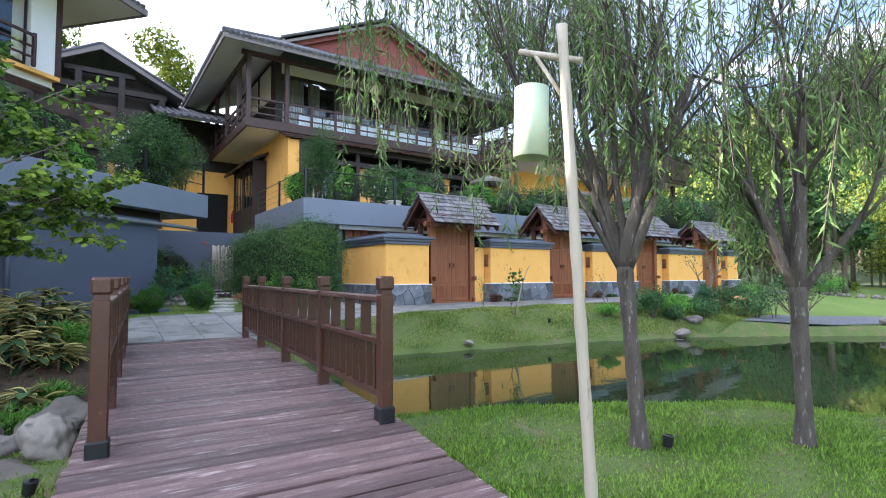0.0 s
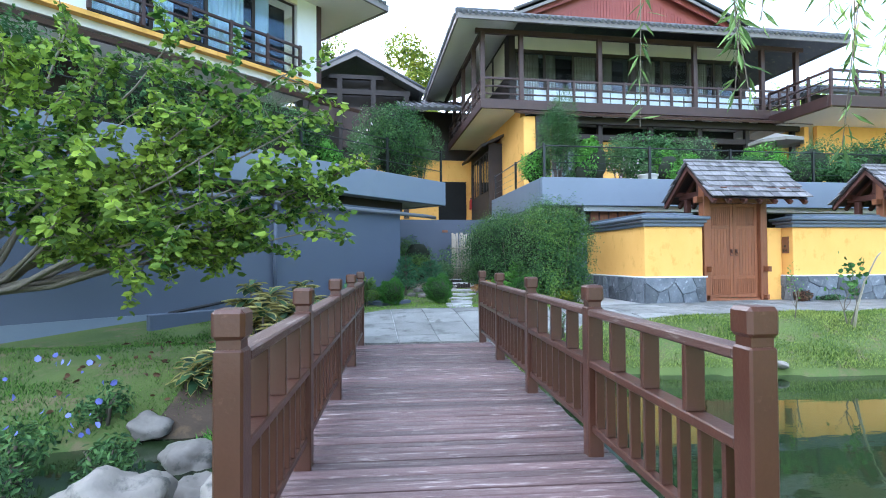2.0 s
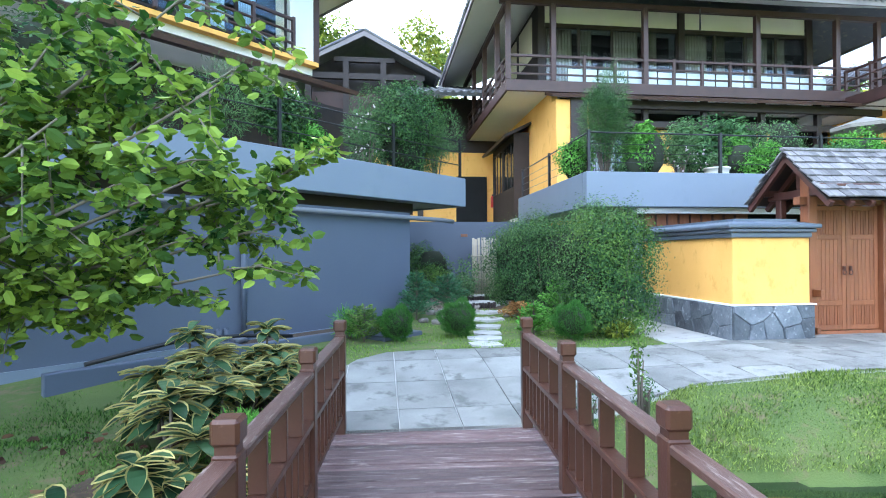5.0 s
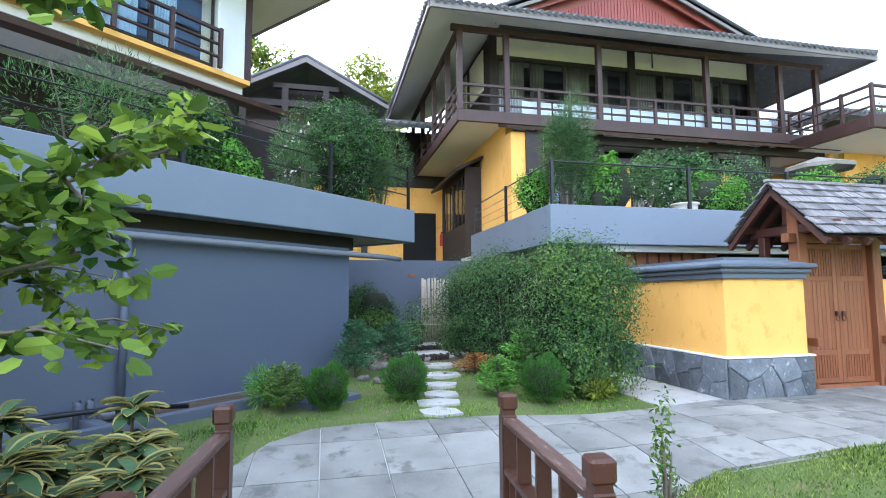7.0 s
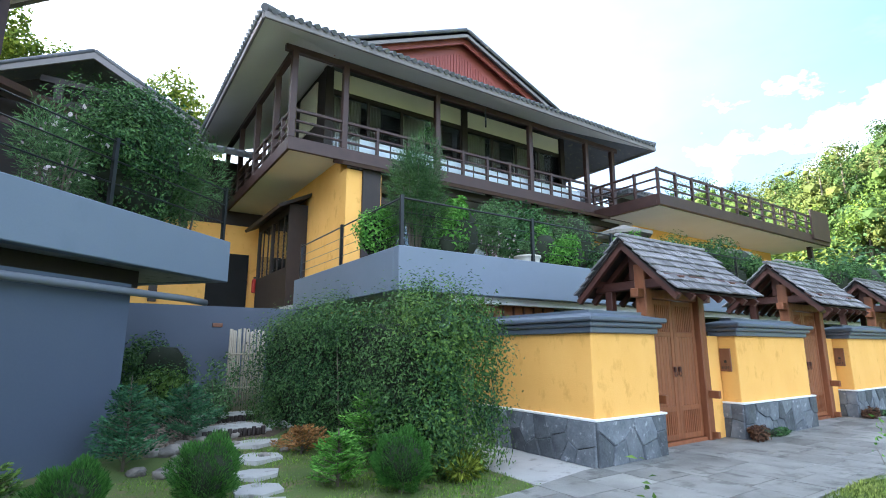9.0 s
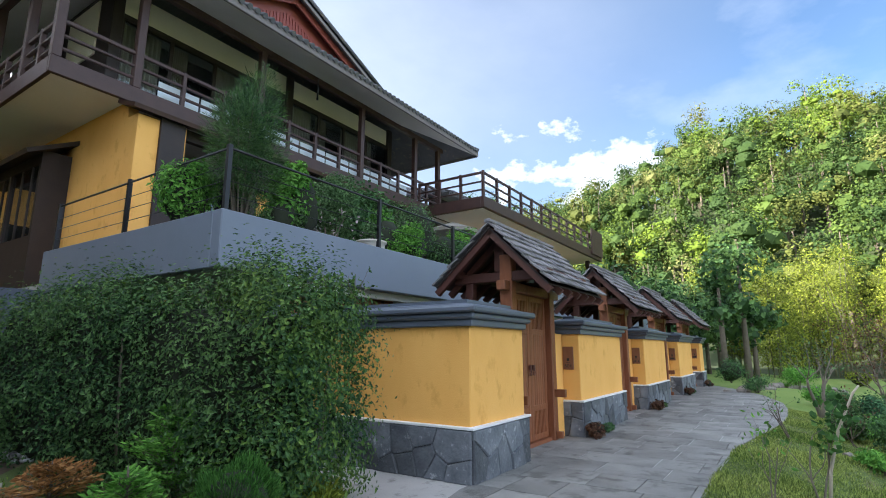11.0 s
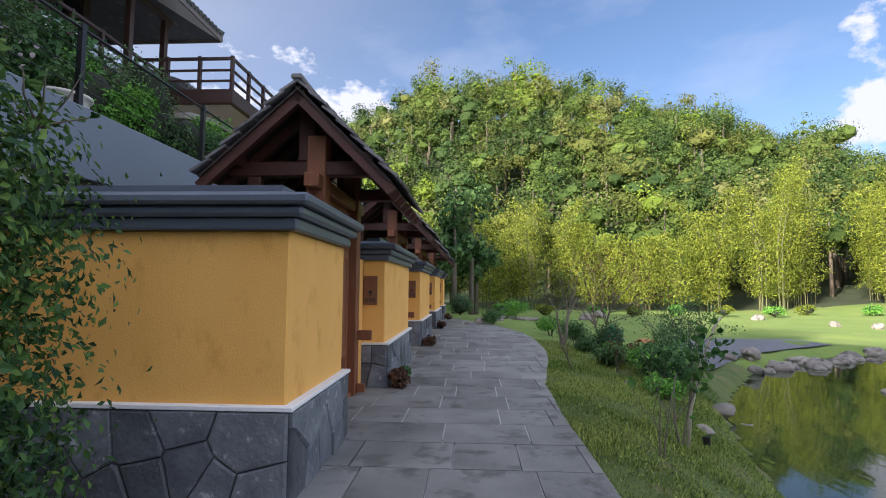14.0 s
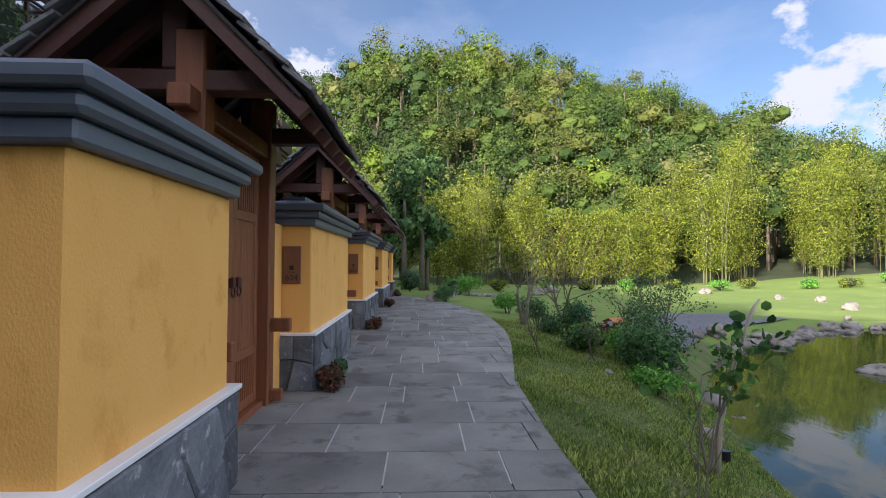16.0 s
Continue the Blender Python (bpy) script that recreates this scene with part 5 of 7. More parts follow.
def leaf_mesh(name, pts, dirs, size, material, ratio=0.45, kind="diamond", jitter=0.35, rs=GRAIN, fold=0.12, flat=False):
    """Many small leaves in one mesh: at each point a leaf that grows along its direction."""
    n = len(pts)
    pts, d = np.asarray(pts, float), np.asarray(dirs, float)
    d = d + rs.normal(0, jitter, (n, 3))
    d /= np.linalg.norm(d, axis=1)[:, None] + 1e-9
    r = rs.normal(0, 1, (n, 3))
    if flat:  # the leaf lies across its direction, as on the outside of a crown
        d = np.cross(d, r)
        d /= np.linalg.norm(d, axis=1)[:, None] + 1e-9
        r = np.asarray(dirs, float) + rs.normal(0, jitter, (n, 3))
        r = np.cross(r, d)
        r = np.cross(d, r)
    s = np.cross(d, r)
    s /= np.linalg.norm(s, axis=1)[:, None] + 1e-9
    u = np.cross(s, d)
    L = (size * rs.uniform(0.6, 1.3, n))[:, None]  # size: one length, or one for each leaf
    W = L * ratio
    if kind == "diamond":
        v = np.stack([pts, pts + d * L * 0.45 + s * W * 0.5 + u * L * fold, pts + d * L, pts + d * L * 0.45 - s * W * 0.5 + u * L * fold], 1)
        k = 4
    else:
        v = np.stack([pts, pts + d * L * 0.22 + s * W * 0.42 + u * L * fold, pts + d * L * 0.68 + s * W * 0.45 + u * L * fold, pts + d * L,
                      pts + d * L * 0.68 - s * W * 0.45 + u * L * fold, pts + d * L * 0.22 - s * W * 0.42 + u * L * fold], 1)
        k = 6
    verts = v.reshape(-1, 3)
    if k == 4:
        faces = np.arange(n * 4).reshape(n, 4)
    else:
        i = np.arange(n)[:, None] * 6
        faces = np.concatenate([i + [0, 1, 2, 3], i + [0, 3, 4, 5]])
    me = bpy.data.meshes.new(name)
    me.from_pydata(verts.tolist(), [], faces.tolist())
    me.materials.append(material)
    return me


def blob_points(n, centre, radii, rs, hollow=0.55):
    """Points spread in the outer shell of a lumpy ellipsoid, with directions outward."""
    d = rs.normal(0, 1, (n, 3))
    d /= np.linalg.norm(d, axis=1)[:, None]
    r = rs.uniform(hollow ** 3, 1, n) ** (1 / 3)
    lump = 1 + 0.16 * np.sin(d[:, 0] * 5 + centre[0]) * np.cos(d[:, 1] * 4 + centre[1] * 2) + 0.10 * np.sin(d[:, 2] * 7 + d[:, 0] * 6)
    p = d * (r * lump)[:, None] * np.asarray(radii) + np.asarray(centre)
    return p, d


def lump(radii, seed, material=None, sub=3, rough=0.22, freq=1.6):
    """An uneven closed body from a sphere pushed by noise."""
    b = bmesh.new()
    bmesh.ops.create_icosphere(b, subdivisions=sub, radius=1)
    o = Vector((seed * 3.7, seed * 1.3, seed * 2.9))
    for v in b.verts:
        k = 1 + rough * noise.noise(v.co * freq + o) + rough * 0.35 * noise.noise(v.co * freq * 3 + o)
        v.co = Vector((v.co.x * radii[0], v.co.y * radii[1], v.co.z * radii[2])) * k
    for f in b.faces:
        f.smooth = True
    return b


# near-black bodies inside the bushes paint the shade between their leaves
CORE = surface("inner_bush_shade", (0.012, 0.018, 0.008), (0.025, 0.03, 0.014), 0.95, 5, 0.4, 30)
TWIG = surface("twig_bark", (0.09, 0.07, 0.05), (0.17, 0.14, 0.11), 0.9, 6, 0.4, 40)
BIGBARK = surface("smooth_grey_bark", (0.12, 0.10, 0.075), (0.22, 0.19, 0.15), 0.85, 4, 0.4, 30)
MARGIN = foliage("cream_leaf_margin", (0.34, 0.30, 0.09), (0.48, 0.42, 0.17), 0.25)
STRAPGREEN = foliage("strap_leaf_green", (0.022, 0.065, 0.03), (0.075, 0.13, 0.05), 0.15, 0.4, 0.4)


def shrub(name, x, y, z, radii, n, leaf, material, label, ratio=0.5, hollow=0.5, core=True, droop=0.0, stems=5, seed=1, category="shrub", group="", kind="diamond", blobs=5, up=0.3, m=None):
    """A bush on a few stems: several uneven leaf masses, with gaps, round a near-black heart painted as inner shade."""
    rs = np.random.RandomState(seed)
    t = thing(name, label, category, group, m=(m if m is not None else Matrix()) @ pose(x, y, z))
    P, D = [], []
    for i in range(blobs):
        c = np.array([rs.uniform(-0.5, 0.5) * radii[0], rs.uniform(-0.5, 0.5) * radii[1], radii[2] * rs.uniform(0.6, 1.45)])
        r = np.array(radii) * rs.uniform(0.42, 0.7)
        c[2] = max(c[2], r[2] * 0.8)
        p, d = blob_points(n // blobs, c, r, rs, hollow)
        d[:, 2] += up - droop
        P.append(p), D.append(d)
    P, D = np.concatenate(P), np.concatenate(D)
    keep = P[:, 2] > 0.02
    part("foliage", leaf_mesh("foliage", P[keep], D[keep], leaf, material, ratio, kind, 0.4, rs, flat=ratio > 0.2), material, t)
    b = bmesh.new()
    for i in range(stems):
        a = rs.uniform(0, 6.28)
        top = Vector((math.cos(a) * radii[0] * 0.45, math.sin(a) * radii[1] * 0.45, radii[2] * rs.uniform(0.9, 1.5)))
        tube_into(b, [(0.03 * math.cos(a), 0.03 * math.sin(a), -0.04), top * 0.5 + Vector((0, 0, 0.05)), top], [0.018, 0.013, 0.005], 5)
    part("stem", b, TWIG, t)
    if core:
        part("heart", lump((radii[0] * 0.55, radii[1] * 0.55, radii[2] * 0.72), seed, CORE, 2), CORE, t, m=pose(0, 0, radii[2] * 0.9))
    return t


def grow(bm, p, d, length, r, level, rs, tips, spread=0.5, lift=0.15, bend=0.18, kids=(3, 3, 3)):
    """A branch that bends, tapers and forks; its thin ends are gathered in tips."""
    pts, rad = [Vector(p)], [r]
    d = Vector(d).normalized()
    n = 5
    for i in range(n):
        d = (d + Vector(rs.normal(0, bend, 3)) + Vector((0, 0, lift * 0.3))).normalized()
        pts.append(pts[-1] + d * (length / n))
        rad.append(r * (1 - 0.55 * (i + 1) / n))
    tube_into(bm, pts, rad, 8 if r > 0.03 else 5)
    if level <= 0:
        tips += [(pts[k], d) for k in (2, 3, 4, 5)]
        return
    for k in range(kids[level - 1]):
        i = rs.randint(2, n + 1)
        dd = (d + Vector(rs.normal(0, spread, 3)) + Vector((0, 0, lift))).normalized()
        grow(bm, pts[i], dd, length * rs.uniform(0.55, 0.8), rad[i] * 0.62, level - 1, rs, tips, spread, lift, bend, kids)


def strands(points, rs, low, high):
    """Hanging willow withies: leaf places and directions, and the withies' own lines."""
    P, D, lines = [], [], []
    for p in points:
        L = rs.uniform(low, high)
        sway = rs.normal(0, 0.10, 2)
        n = int(L / 0.045) + 2
        pts = []
        for i in range(n):
            s = i / n
            pts.append(Vector((p[0] + sway[0] * s * L + 0.012 * math.sin(i * 0.7), p[1] + sway[1] * s * L, p[2] - L * s)))
        lines.append(pts)
        for i in range(1, n):
            for q in range(2):
                if rs.rand() < 0.8:
                    a = rs.uniform(0, 6.28)
                    P.append(pts[i]), D.append((math.cos(a) * 0.55, math.sin(a) * 0.55, -0.8))
    return P, D, lines


def willow(x, y, z, stems, seed, extra=(), label=""):
    rs = np.random.RandomState(seed)
    t = thing("willow_tree", label, "tree", "willows", m=pose(x, y, z))
    bm, tips = bmesh.new(), []
    fork = Vector(stems[0])
    n = 26
    line = [fork * (i / (n - 1)) - Vector((0, 0, 0.1 if i == 0 else 0)) for i in range(n)]
    tube_into(bm, line, [0.058 + 0.040 * math.exp(-i * 0.6) + 0.008 * max(0, i - n + 6) / 6 for i in range(n)], 18)
    for v in bm.verts:
        axis_pt = fork * min(1, max(0, v.co.z / fork.z))
        out = (v.co - axis_pt).normalized()
        v.co += out * (0.012 * noise.noise(Vector((v.co.x * 22, v.co.y * 22, v.co.z * 7 + seed))) + 0.006 * noise.noise(v.co * 45))
    for sx, sy, sz, r in stems[1:]:
        d = Vector((sx, sy, sz))
        grow(bm, fork - Vector((0, 0, 0.08)), d, d.length, r, 2, rs, tips, 0.42, 0.12, 0.10, (4, 5, 4))
    part("trunk", bm, BARK, t, "rough grey-brown forked trunk")
    pts = []
    for p, d in tips:
        if rs.rand() < 0.9:
            pts.append(p)
    P, D, lines = strands([p for p in pts], rs, 0.25, 0.8)
    P2, D2, lines2 = strands([Vector(e) for e in extra], rs, 0.45, 1.5)
    P, D = P + P2, D + D2
    part("crown", leaf_mesh("crown", P, D, 0.085, LEAF_WILLOW, 0.15, "diamond", 0.3, rs, 0.03), LEAF_WILLOW, t, "thin hanging willow leaves")
    b = bmesh.new()
    for l in lines + lines2:
        tube_into(b, [l[0], l[len(l) // 2], l[-1]], [0.0035, 0.003, 0.002], 3, cap=False)
    part("withy", b, TWIG, t)["kind"] = "stuff"
    return t


def near_tree():
    rs = np.random.RandomState(21)
    t = thing("round_leaved_tree", "small spreading tree with round yellow-green leaves beside the bridge", "tree", m=pose(-4.5, 9.2, -0.2))
    o = Vector((-4.5, 9.2, -0.2))
    bm, tips = bmesh.new(), []
    tube_into(bm, [(0, 0, -0.1), (0.05, -0.05, 0.4), (0.15, -0.1, 0.9)], [0.10, 0.085, 0.07], 10)
    goals = [(-1.3, 7.4, 1.35), (-0.5, 8.3, 1.55), (0.25, 8.25, 2.05), (-0.9, 8.5, 2.9), (-2.2, 7.6, 2.2), (-2.9, 7.3, 3.0), (-1.6, 8.2, 3.7), (-2.6, 8.4, 1.6),
             (-1.9, 7.0, 1.75), (-3.6, 7.6, 2.0), (-0.3, 8.0, 2.5), (-3.0, 8.6, 3.9), (-1.0, 7.6, 2.2), (-1.9, 9.0, 2.6), (-4.2, 8.4, 2.8), (-0.6, 7.7, 1.9), (0.0, 8.25, 1.35), (-0.2, 8.35, 2.8), (0.5, 8.35, 2.15), (-0.3, 8.1, 2.0), (0.1, 8.3, 1.65), (-0.5, 8.4, 1.15),
             (-0.4, 7.9, 3.1), (-1.3, 7.9, 2.6), (-2.3, 8.0, 3.2), (-1.7, 7.6, 1.4), (-2.6, 7.5, 2.5), (-0.9, 8.2, 3.4), (-3.2, 7.9, 3.4), (-2.0, 8.2, 2.0)]
    P, D = [], []
    for g in goals:
        g = Vector(g) - o
        mid = g * 0.5 + Vector((0, 0, 0.25)) + Vector(rs.normal(0, 0.12, 3))
        pts = [Vector((0.12, -0.08, 0.75)), mid * 0.55 + Vector((0.05, 0, 0.25)), mid, g * 0.8 + Vector((0, 0, 0.12)), g]
        tube_into(bm, pts, [0.042, 0.030, 0.021, 0.013, 0.006], 7)
        for k in range(12):
            q = mid.lerp(g, rs.uniform(0.1, 1.0))
            dd = (g - mid).normalized() * 0.6 + Vector(rs.normal(0, 0.55, 3)) + Vector((0, 0, 0.1))
            L = rs.uniform(0.3, 0.75)
            e = q + dd.normalized() * L
            sag = q.lerp(e, 0.5) + Vector((0, 0, 0.05))
            tube_into(bm, [q, sag, e], [0.009, 0.006, 0.003], 4)
            for s in np.linspace(0.15, 1.0, 15):
                b = q.lerp(e, s)
                for _ in range(3):
                    P.append(b + Vector(rs.normal(0, 0.035, 3)))
                    a = rs.uniform(0, 6.28)
                    D.append((math.cos(a), math.sin(a), rs.uniform(-0.75, 0.15)))
    part("trunk", bm, BIGBARK, t, "grey-brown trunk and limbs")
    part("crown", leaf_mesh("crown", P, D, 0.098, LEAF_BIG, 0.60, "round", 0.32, rs, 0.10), LEAF_BIG, t, "round leaves, yellowish at the rims")


near_tree()
_rs = np.random.RandomState(8)
veil = [(1.45 + _rs.uniform(0, 1) ** 0.9 * 3.2 - 3.45, 3.1 + _rs.uniform(0, 0.7) - 2.43, 0.5 + 2.35 + _rs.uniform(0, 1.1) + 0.5) for _ in range(340)]
willow(3.5, 2.45, -0.52, [(-0.05, 0.07, 1.39), (-0.33, 0.48, 1.05, 0.036), (0.03, -0.05, 1.35, 0.062), (-0.10, 0.10, 1.5, 0.05), (0.10, -0.20, 1.6, 0.042), (-0.7, 0.9, 1.9, 0.028), (0.12, 0.3, 1.9, 0.036), (0.3, -0.3, 1.9, 0.034)], 5, veil,
       "leaning willow with a rough forked trunk on the lawn")
willow(4.57, 1.75, -0.52, [(0.0, 0.01, 1.23), (0.2, -0.5, 0.95, 0.034), (-0.06, 0.18, 0.85, 0.05), (0.03, -0.06, 1.4, 0.06), (-0.12, 0.3, 1.3, 0.04), (0.10, -0.2, 1.9, 0.036), (-0.3, 0.6, 1.5, 0.026), (0.2, 0.3, 1.8, 0.03)], 9, (),
       "slim willow with a rough trunk near the pond edge")
willow(6.2, 0.6, -0.52, [(0.25, 0.2, 1.2), (0.5, 0.3, 1.8, 0.04), (-0.1, 0.2, 2.0, 0.04), (0.3, 0.7, 1.7, 0.03)], 13, (),
       "slanting young willow at the pond edge")


def lantern_post():
    p = thing("lantern_post", "bamboo pole with a hanging pale green fabric lantern", "lamp", m=pose(2.107, 1.741, -0.55))
    b = bmesh.new()
    pts, rad = [], []
    for i in range(29):
        zz = 2.78 * i / 28
        pts.append((-0.029 * zz, 0.035 * zz, zz - 0.1))
        rad.append(0.031 - 0.005 * zz / 2.8 + (0.0035 if i % 4 == 0 else 0))
    tube_into(b, pts, rad, 10)
    part("pole", b, BAMBOOPOLE, p, "dry bamboo pole")
    part("arm", tube([(-0.154, 0.342, 2.608), (-0.03, 0.01, 2.47)], 0.017, 8), BAMBOOPOLE, p)
    part("brace", tube([(-0.125, 0.26, 2.575), (-0.07, 0.09, 2.27)], 0.011, 6), BAMBOOPOLE, p)
    b = bmesh.new()
    n = 24
    r0 = [b.verts.new((0.098 * math.cos(6.2832 * k / n), 0.098 * math.sin(6.2832 * k / n), 0)) for k in range(n)]
    r1 = [b.verts.new((0.096 * math.cos(6.2832 * k / n), 0.096 * math.sin(6.2832 * k / n), 0.40)) for k in range(n)]
    i0 = [b.verts.new((0.093 * math.cos(6.2832 * k / n), 0.093 * math.sin(6.2832 * k / n), 0)) for k in range(n)]
    i1 = [b.verts.new((0.091 * math.cos(6.2832 * k / n), 0.091 * math.sin(6.2832 * k / n), 0.39)) for k in range(n)]
    for k in range(n):
        j = (k + 1) % n
        for q in ((r0[k], r0[j], r1[j], r1[k]), (i0[j], i0[k], i1[k], i1[j]), (r0[j], r0[k], i0[k], i0[j])):
            f = b.faces.new(q)
            f.smooth = True
    b.faces.new(r1)
    b.faces.new(i1[::-1])
    sh = part("shade", b, SHADECLOTH, p, "pale green fabric drum shade", m=pose(-0.073, 0.349, 2.018, 0, 2, 0))
    part("cord", tube([(0, 0, 0.40), (-0.07, -0.015, 0.58)], 0.004, 5), BLACKMETAL, sh)


lantern_post()


def uplight(x, y, z):
    u = thing("garden_spotlight", "small black garden spotlight set in the grass", "spotlight", "garden spotlights", m=pose(x, y, z))
    part("stake", tube([(0, 0, -0.05), (0, 0, 0.04)], 0.015, 8), BLACKMETAL, u)
    part("housing", tube([(0, 0, 0.03), (0, 0, 0.045), (0.01, 0, 0.10), (0.012, 0, 0.112)], [0.032, 0.036, 0.040, 0.046], 14), BLACKMETAL, u)
    part("lens", tube([(0.012, 0, 0.106), (0.012, 0, 0.1135)], 0.036, 14), GLASS, u)


def ground_at(x, y):
    return float(ground_height(np.array([x]), np.array([y]))[0])


for x, y in ((3.62, 2.30), (8.85, 8.55), (-0.28, 4.1), (20.6, 8.3)):
    uplight(x, y, ground_at(x, y))


def rock(x, y, r, seed, flat=0.7, dz=0.0, label="rounded grey river boulder with dark lichen", group="boulders"):
    rs = random.Random(seed)
    k = [rs.uniform(0.8, 1.25) for _ in range(2)]
    b = lump((r * k[0], r * k[1], r * flat), seed, None, 4 if r > 0.2 else 3, 0.42, 1.25)
    for v in b.verts:
        v.co *= 1 + 0.05 * noise.noise(v.co * (9 / max(r, 0.1) * 0.3)) + 0.025 * noise.noise(v.co * (30 / max(r, 0.1) * 0.3))
    return solo("boulder", b, ROCK, label, "rock", group, m=pose(x, y, max(ground_at(x, y), WATER_Z - 0.1) + r * flat * 0.45 + dz, rs.uniform(-12, 12), rs.uniform(-12, 12), rs.uniform(0, 360)))


for i, (x, y, r, f) in enumerate([(-0.86, 4.95, 0.31, 0.75), (-0.62, 5.62, 0.25, 0.8), (-0.22, 4.98, 0.22, 0.9), (-0.28, 5.9, 0.25, 0.7), (-1.25, 4.5, 0.24, 0.5), (-0.9, 6.4, 0.25, 0.7),
                                  (-0.2, 6.6, 0.3, 0.7), (-0.35, 5.3, 0.18, 0.7), (3.0, 4.3, 0.17, 0.6), (-1.5, 7.1, 0.2, 0.5), (11.75, 7.05, 0.17, 0.55), (11.35, 6.83, 0.14, 0.5), (14.0, 2.5, 0.30, 0.6),
                                  (11.24, 8.62, 0.08, 0.6), (9.6, 8.25, 0.1, 0.6), (12.6, 7.2, 0.2, 0.6), (6.4, 8.45, 0.1, 0.5)]):
    rock(x, y, r, 30 + i, f)
_r = random.Random(77)
for i in range(30):
    s = i / 29
    x, y = 16.0 + 4.6 * s + _r.uniform(-0.25, 0.25), 4.6 - 8.2 * s + _r.uniform(-0.3, 0.3)
    rock(x + (0.6 if i % 3 == 0 else 0), y, _r.uniform(0.12, 0.28), 120 + i, 0.65, 0.05)
for i in range(26):
    s = i / 25
    rock(21.6 + 8.0 * s + _r.uniform(-0.3, 0.3), 9.3 - 2.0 * s * s + _r.uniform(-0.35, 0.35) + (1.6 * (1 - s)), _r.uniform(0.10, 0.2), 170 + i, 0.7)
for i, (x, y, r) in enumerate(((33, 4.5, 0.35), (36, 3.0, 0.4), (35, -6.0, 0.3), (30, -7.0, 0.26), (28, -7.6, 0.25), (24.5, -6.0, 0.3))):
    rock(x, y, r, 210 + i, 0.7)

# pale sand between the boulders beside the bridge
bm = bmesh.new()
ring = [(-1.9, 4.55), (-1.0, 4.35), (-0.15, 4.5), (-0.12, 5.6), (-0.2, 6.3), (-0.9, 6.1), (-1.5, 5.4)]
cen = bm.verts.new((-0.8, 5.2, max(ground_at(-0.8, 5.2), WATER_Z) + 0.05))
vs = [[bm.verts.new((-0.8 + (x + 0.8) * k, 5.2 + (y - 5.2) * k, max(ground_at(-0.8 + (x + 0.8) * k, 5.2 + (y - 5.2) * k), WATER_Z) + (0.05 if k < 1 else -0.03))) for x, y in ring] for k in (0.5, 1.0)]
for i in range(len(ring)):
    j = (i + 1) % len(ring)
    bm.faces.new((cen, vs[0][i], vs[0][j]))
    bm.faces.new((vs[0][i], vs[1][i], vs[1][j], vs[0][j]))
solo("sand_patch", bm, surface("damp_sand", (0.09, 0.078, 0.065), (0.18, 0.16, 0.135), 0.95, 4, 0.7, 50), "damp grey sand between the boulders", "sand", kind="structure")

# gravel beach by the pond
bm = bmesh.new()
ring = [(13.8, 6.6), (15.6, 5.3), (17.6, 3.7), (19.4, 1.6), (20.6, -0.6), (22.6, -0.4), (22.6, 2.6), (21.0, 5.0), (18.8, 6.2), (16.0, 7.0)]
cx, cy = 18.5, 3.6
cen = bm.verts.new((cx, cy, ground_at(cx, cy) + 0.03))
vs = [[bm.verts.new((cx + (x - cx) * k, cy + (y - cy) * k, ground_at(cx + (x - cx) * k, cy + (y - cy) * k) + 0.03)) for x, y in ring] for k in (0.35, 0.7, 1.0)]
for i in range(len(ring)):
    j = (i + 1) % len(ring)
    bm.faces.new((cen, vs[0][i], vs[0][j]))
    for a, b in zip(vs, vs[1:]):
        bm.faces.new((a[i], b[i], b[j], a[j]))
solo("gravel_beach", bm, GRAVEL, "grey gravel beach beside the pond", "gravel", kind="structure")


def bird_table(x, y):
    z = ground_at(x, y)
    t = thing("garden_lantern_box", "small orange-brown timber box on legs on the gravel", "garden box", m=pose(x, y, z, 0, 0, 20) @ Matrix.Scale(0.6, 4))
    orange = REDWOOD
    for dx in (-0.22, 0.22):
        for dy in (-0.15, 0.15):
            part("leg", blk(dx - 0.025, dx + 0.025, dy - 0.025, dy + 0.025, -0.05, 0.72, bev=0.004), orange, t)
    part("tray", blk(-0.26, 0.26, -0.19, 0.19, 0.42, 0.46, bev=0.004), orange, t)
    for s in (-1, 1):
        part("roof_board", slab(bmesh.new(), [(s * 0.34, -0.26, 0.74), (s * 0.34, 0.26, 0.74), (0, 0.26, 0.88), (0, -0.26, 0.88)][::s], 0.025), SIGN_ORANGE, t)


SIGN_ORANGE = surface("orange_stained_wood", (0.42, 0.16, 0.04), (0.52, 0.22, 0.07), 0.5, 3, 0.2, 30)
bird_table(14.9, 7.15)

# ---- garden between the buildings ----
for i, (x, y, r) in enumerate(((1.08, 12.86, 0.31), (2.13, 13.14, 0.345), (3.92, 12.55, 0.335))):
    rs = np.random.RandomState(300 + i)
    t = thing("clipped_cypress_ball", "round clipped dark green cypress bush on the grass", "shrub", "clipped bushes", m=pose(x, y, ground_at(x, y)))
    p, d = blob_points(11000, (0, 0, r * 0.95), (r * 0.92, r * 0.92, r * 0.95), rs, 0.82)
    d = d * 0.7 + np.array([0, 0, 0.7])
    part("foliage", leaf_mesh("foliage", p - d * 0.035, d, 0.046, LEAF_CONIFER, 0.15, "diamond", 0.2, rs, 0.02), LEAF_CONIFER, t)
    # dark ball paints the clipped bush's inner shade
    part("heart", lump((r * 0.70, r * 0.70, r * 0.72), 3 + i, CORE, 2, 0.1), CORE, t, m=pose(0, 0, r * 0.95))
    part("stem", tube([(0, 0, -0.05), (0, 0, r * 0.6)], 0.03, 6), TWIG, t)


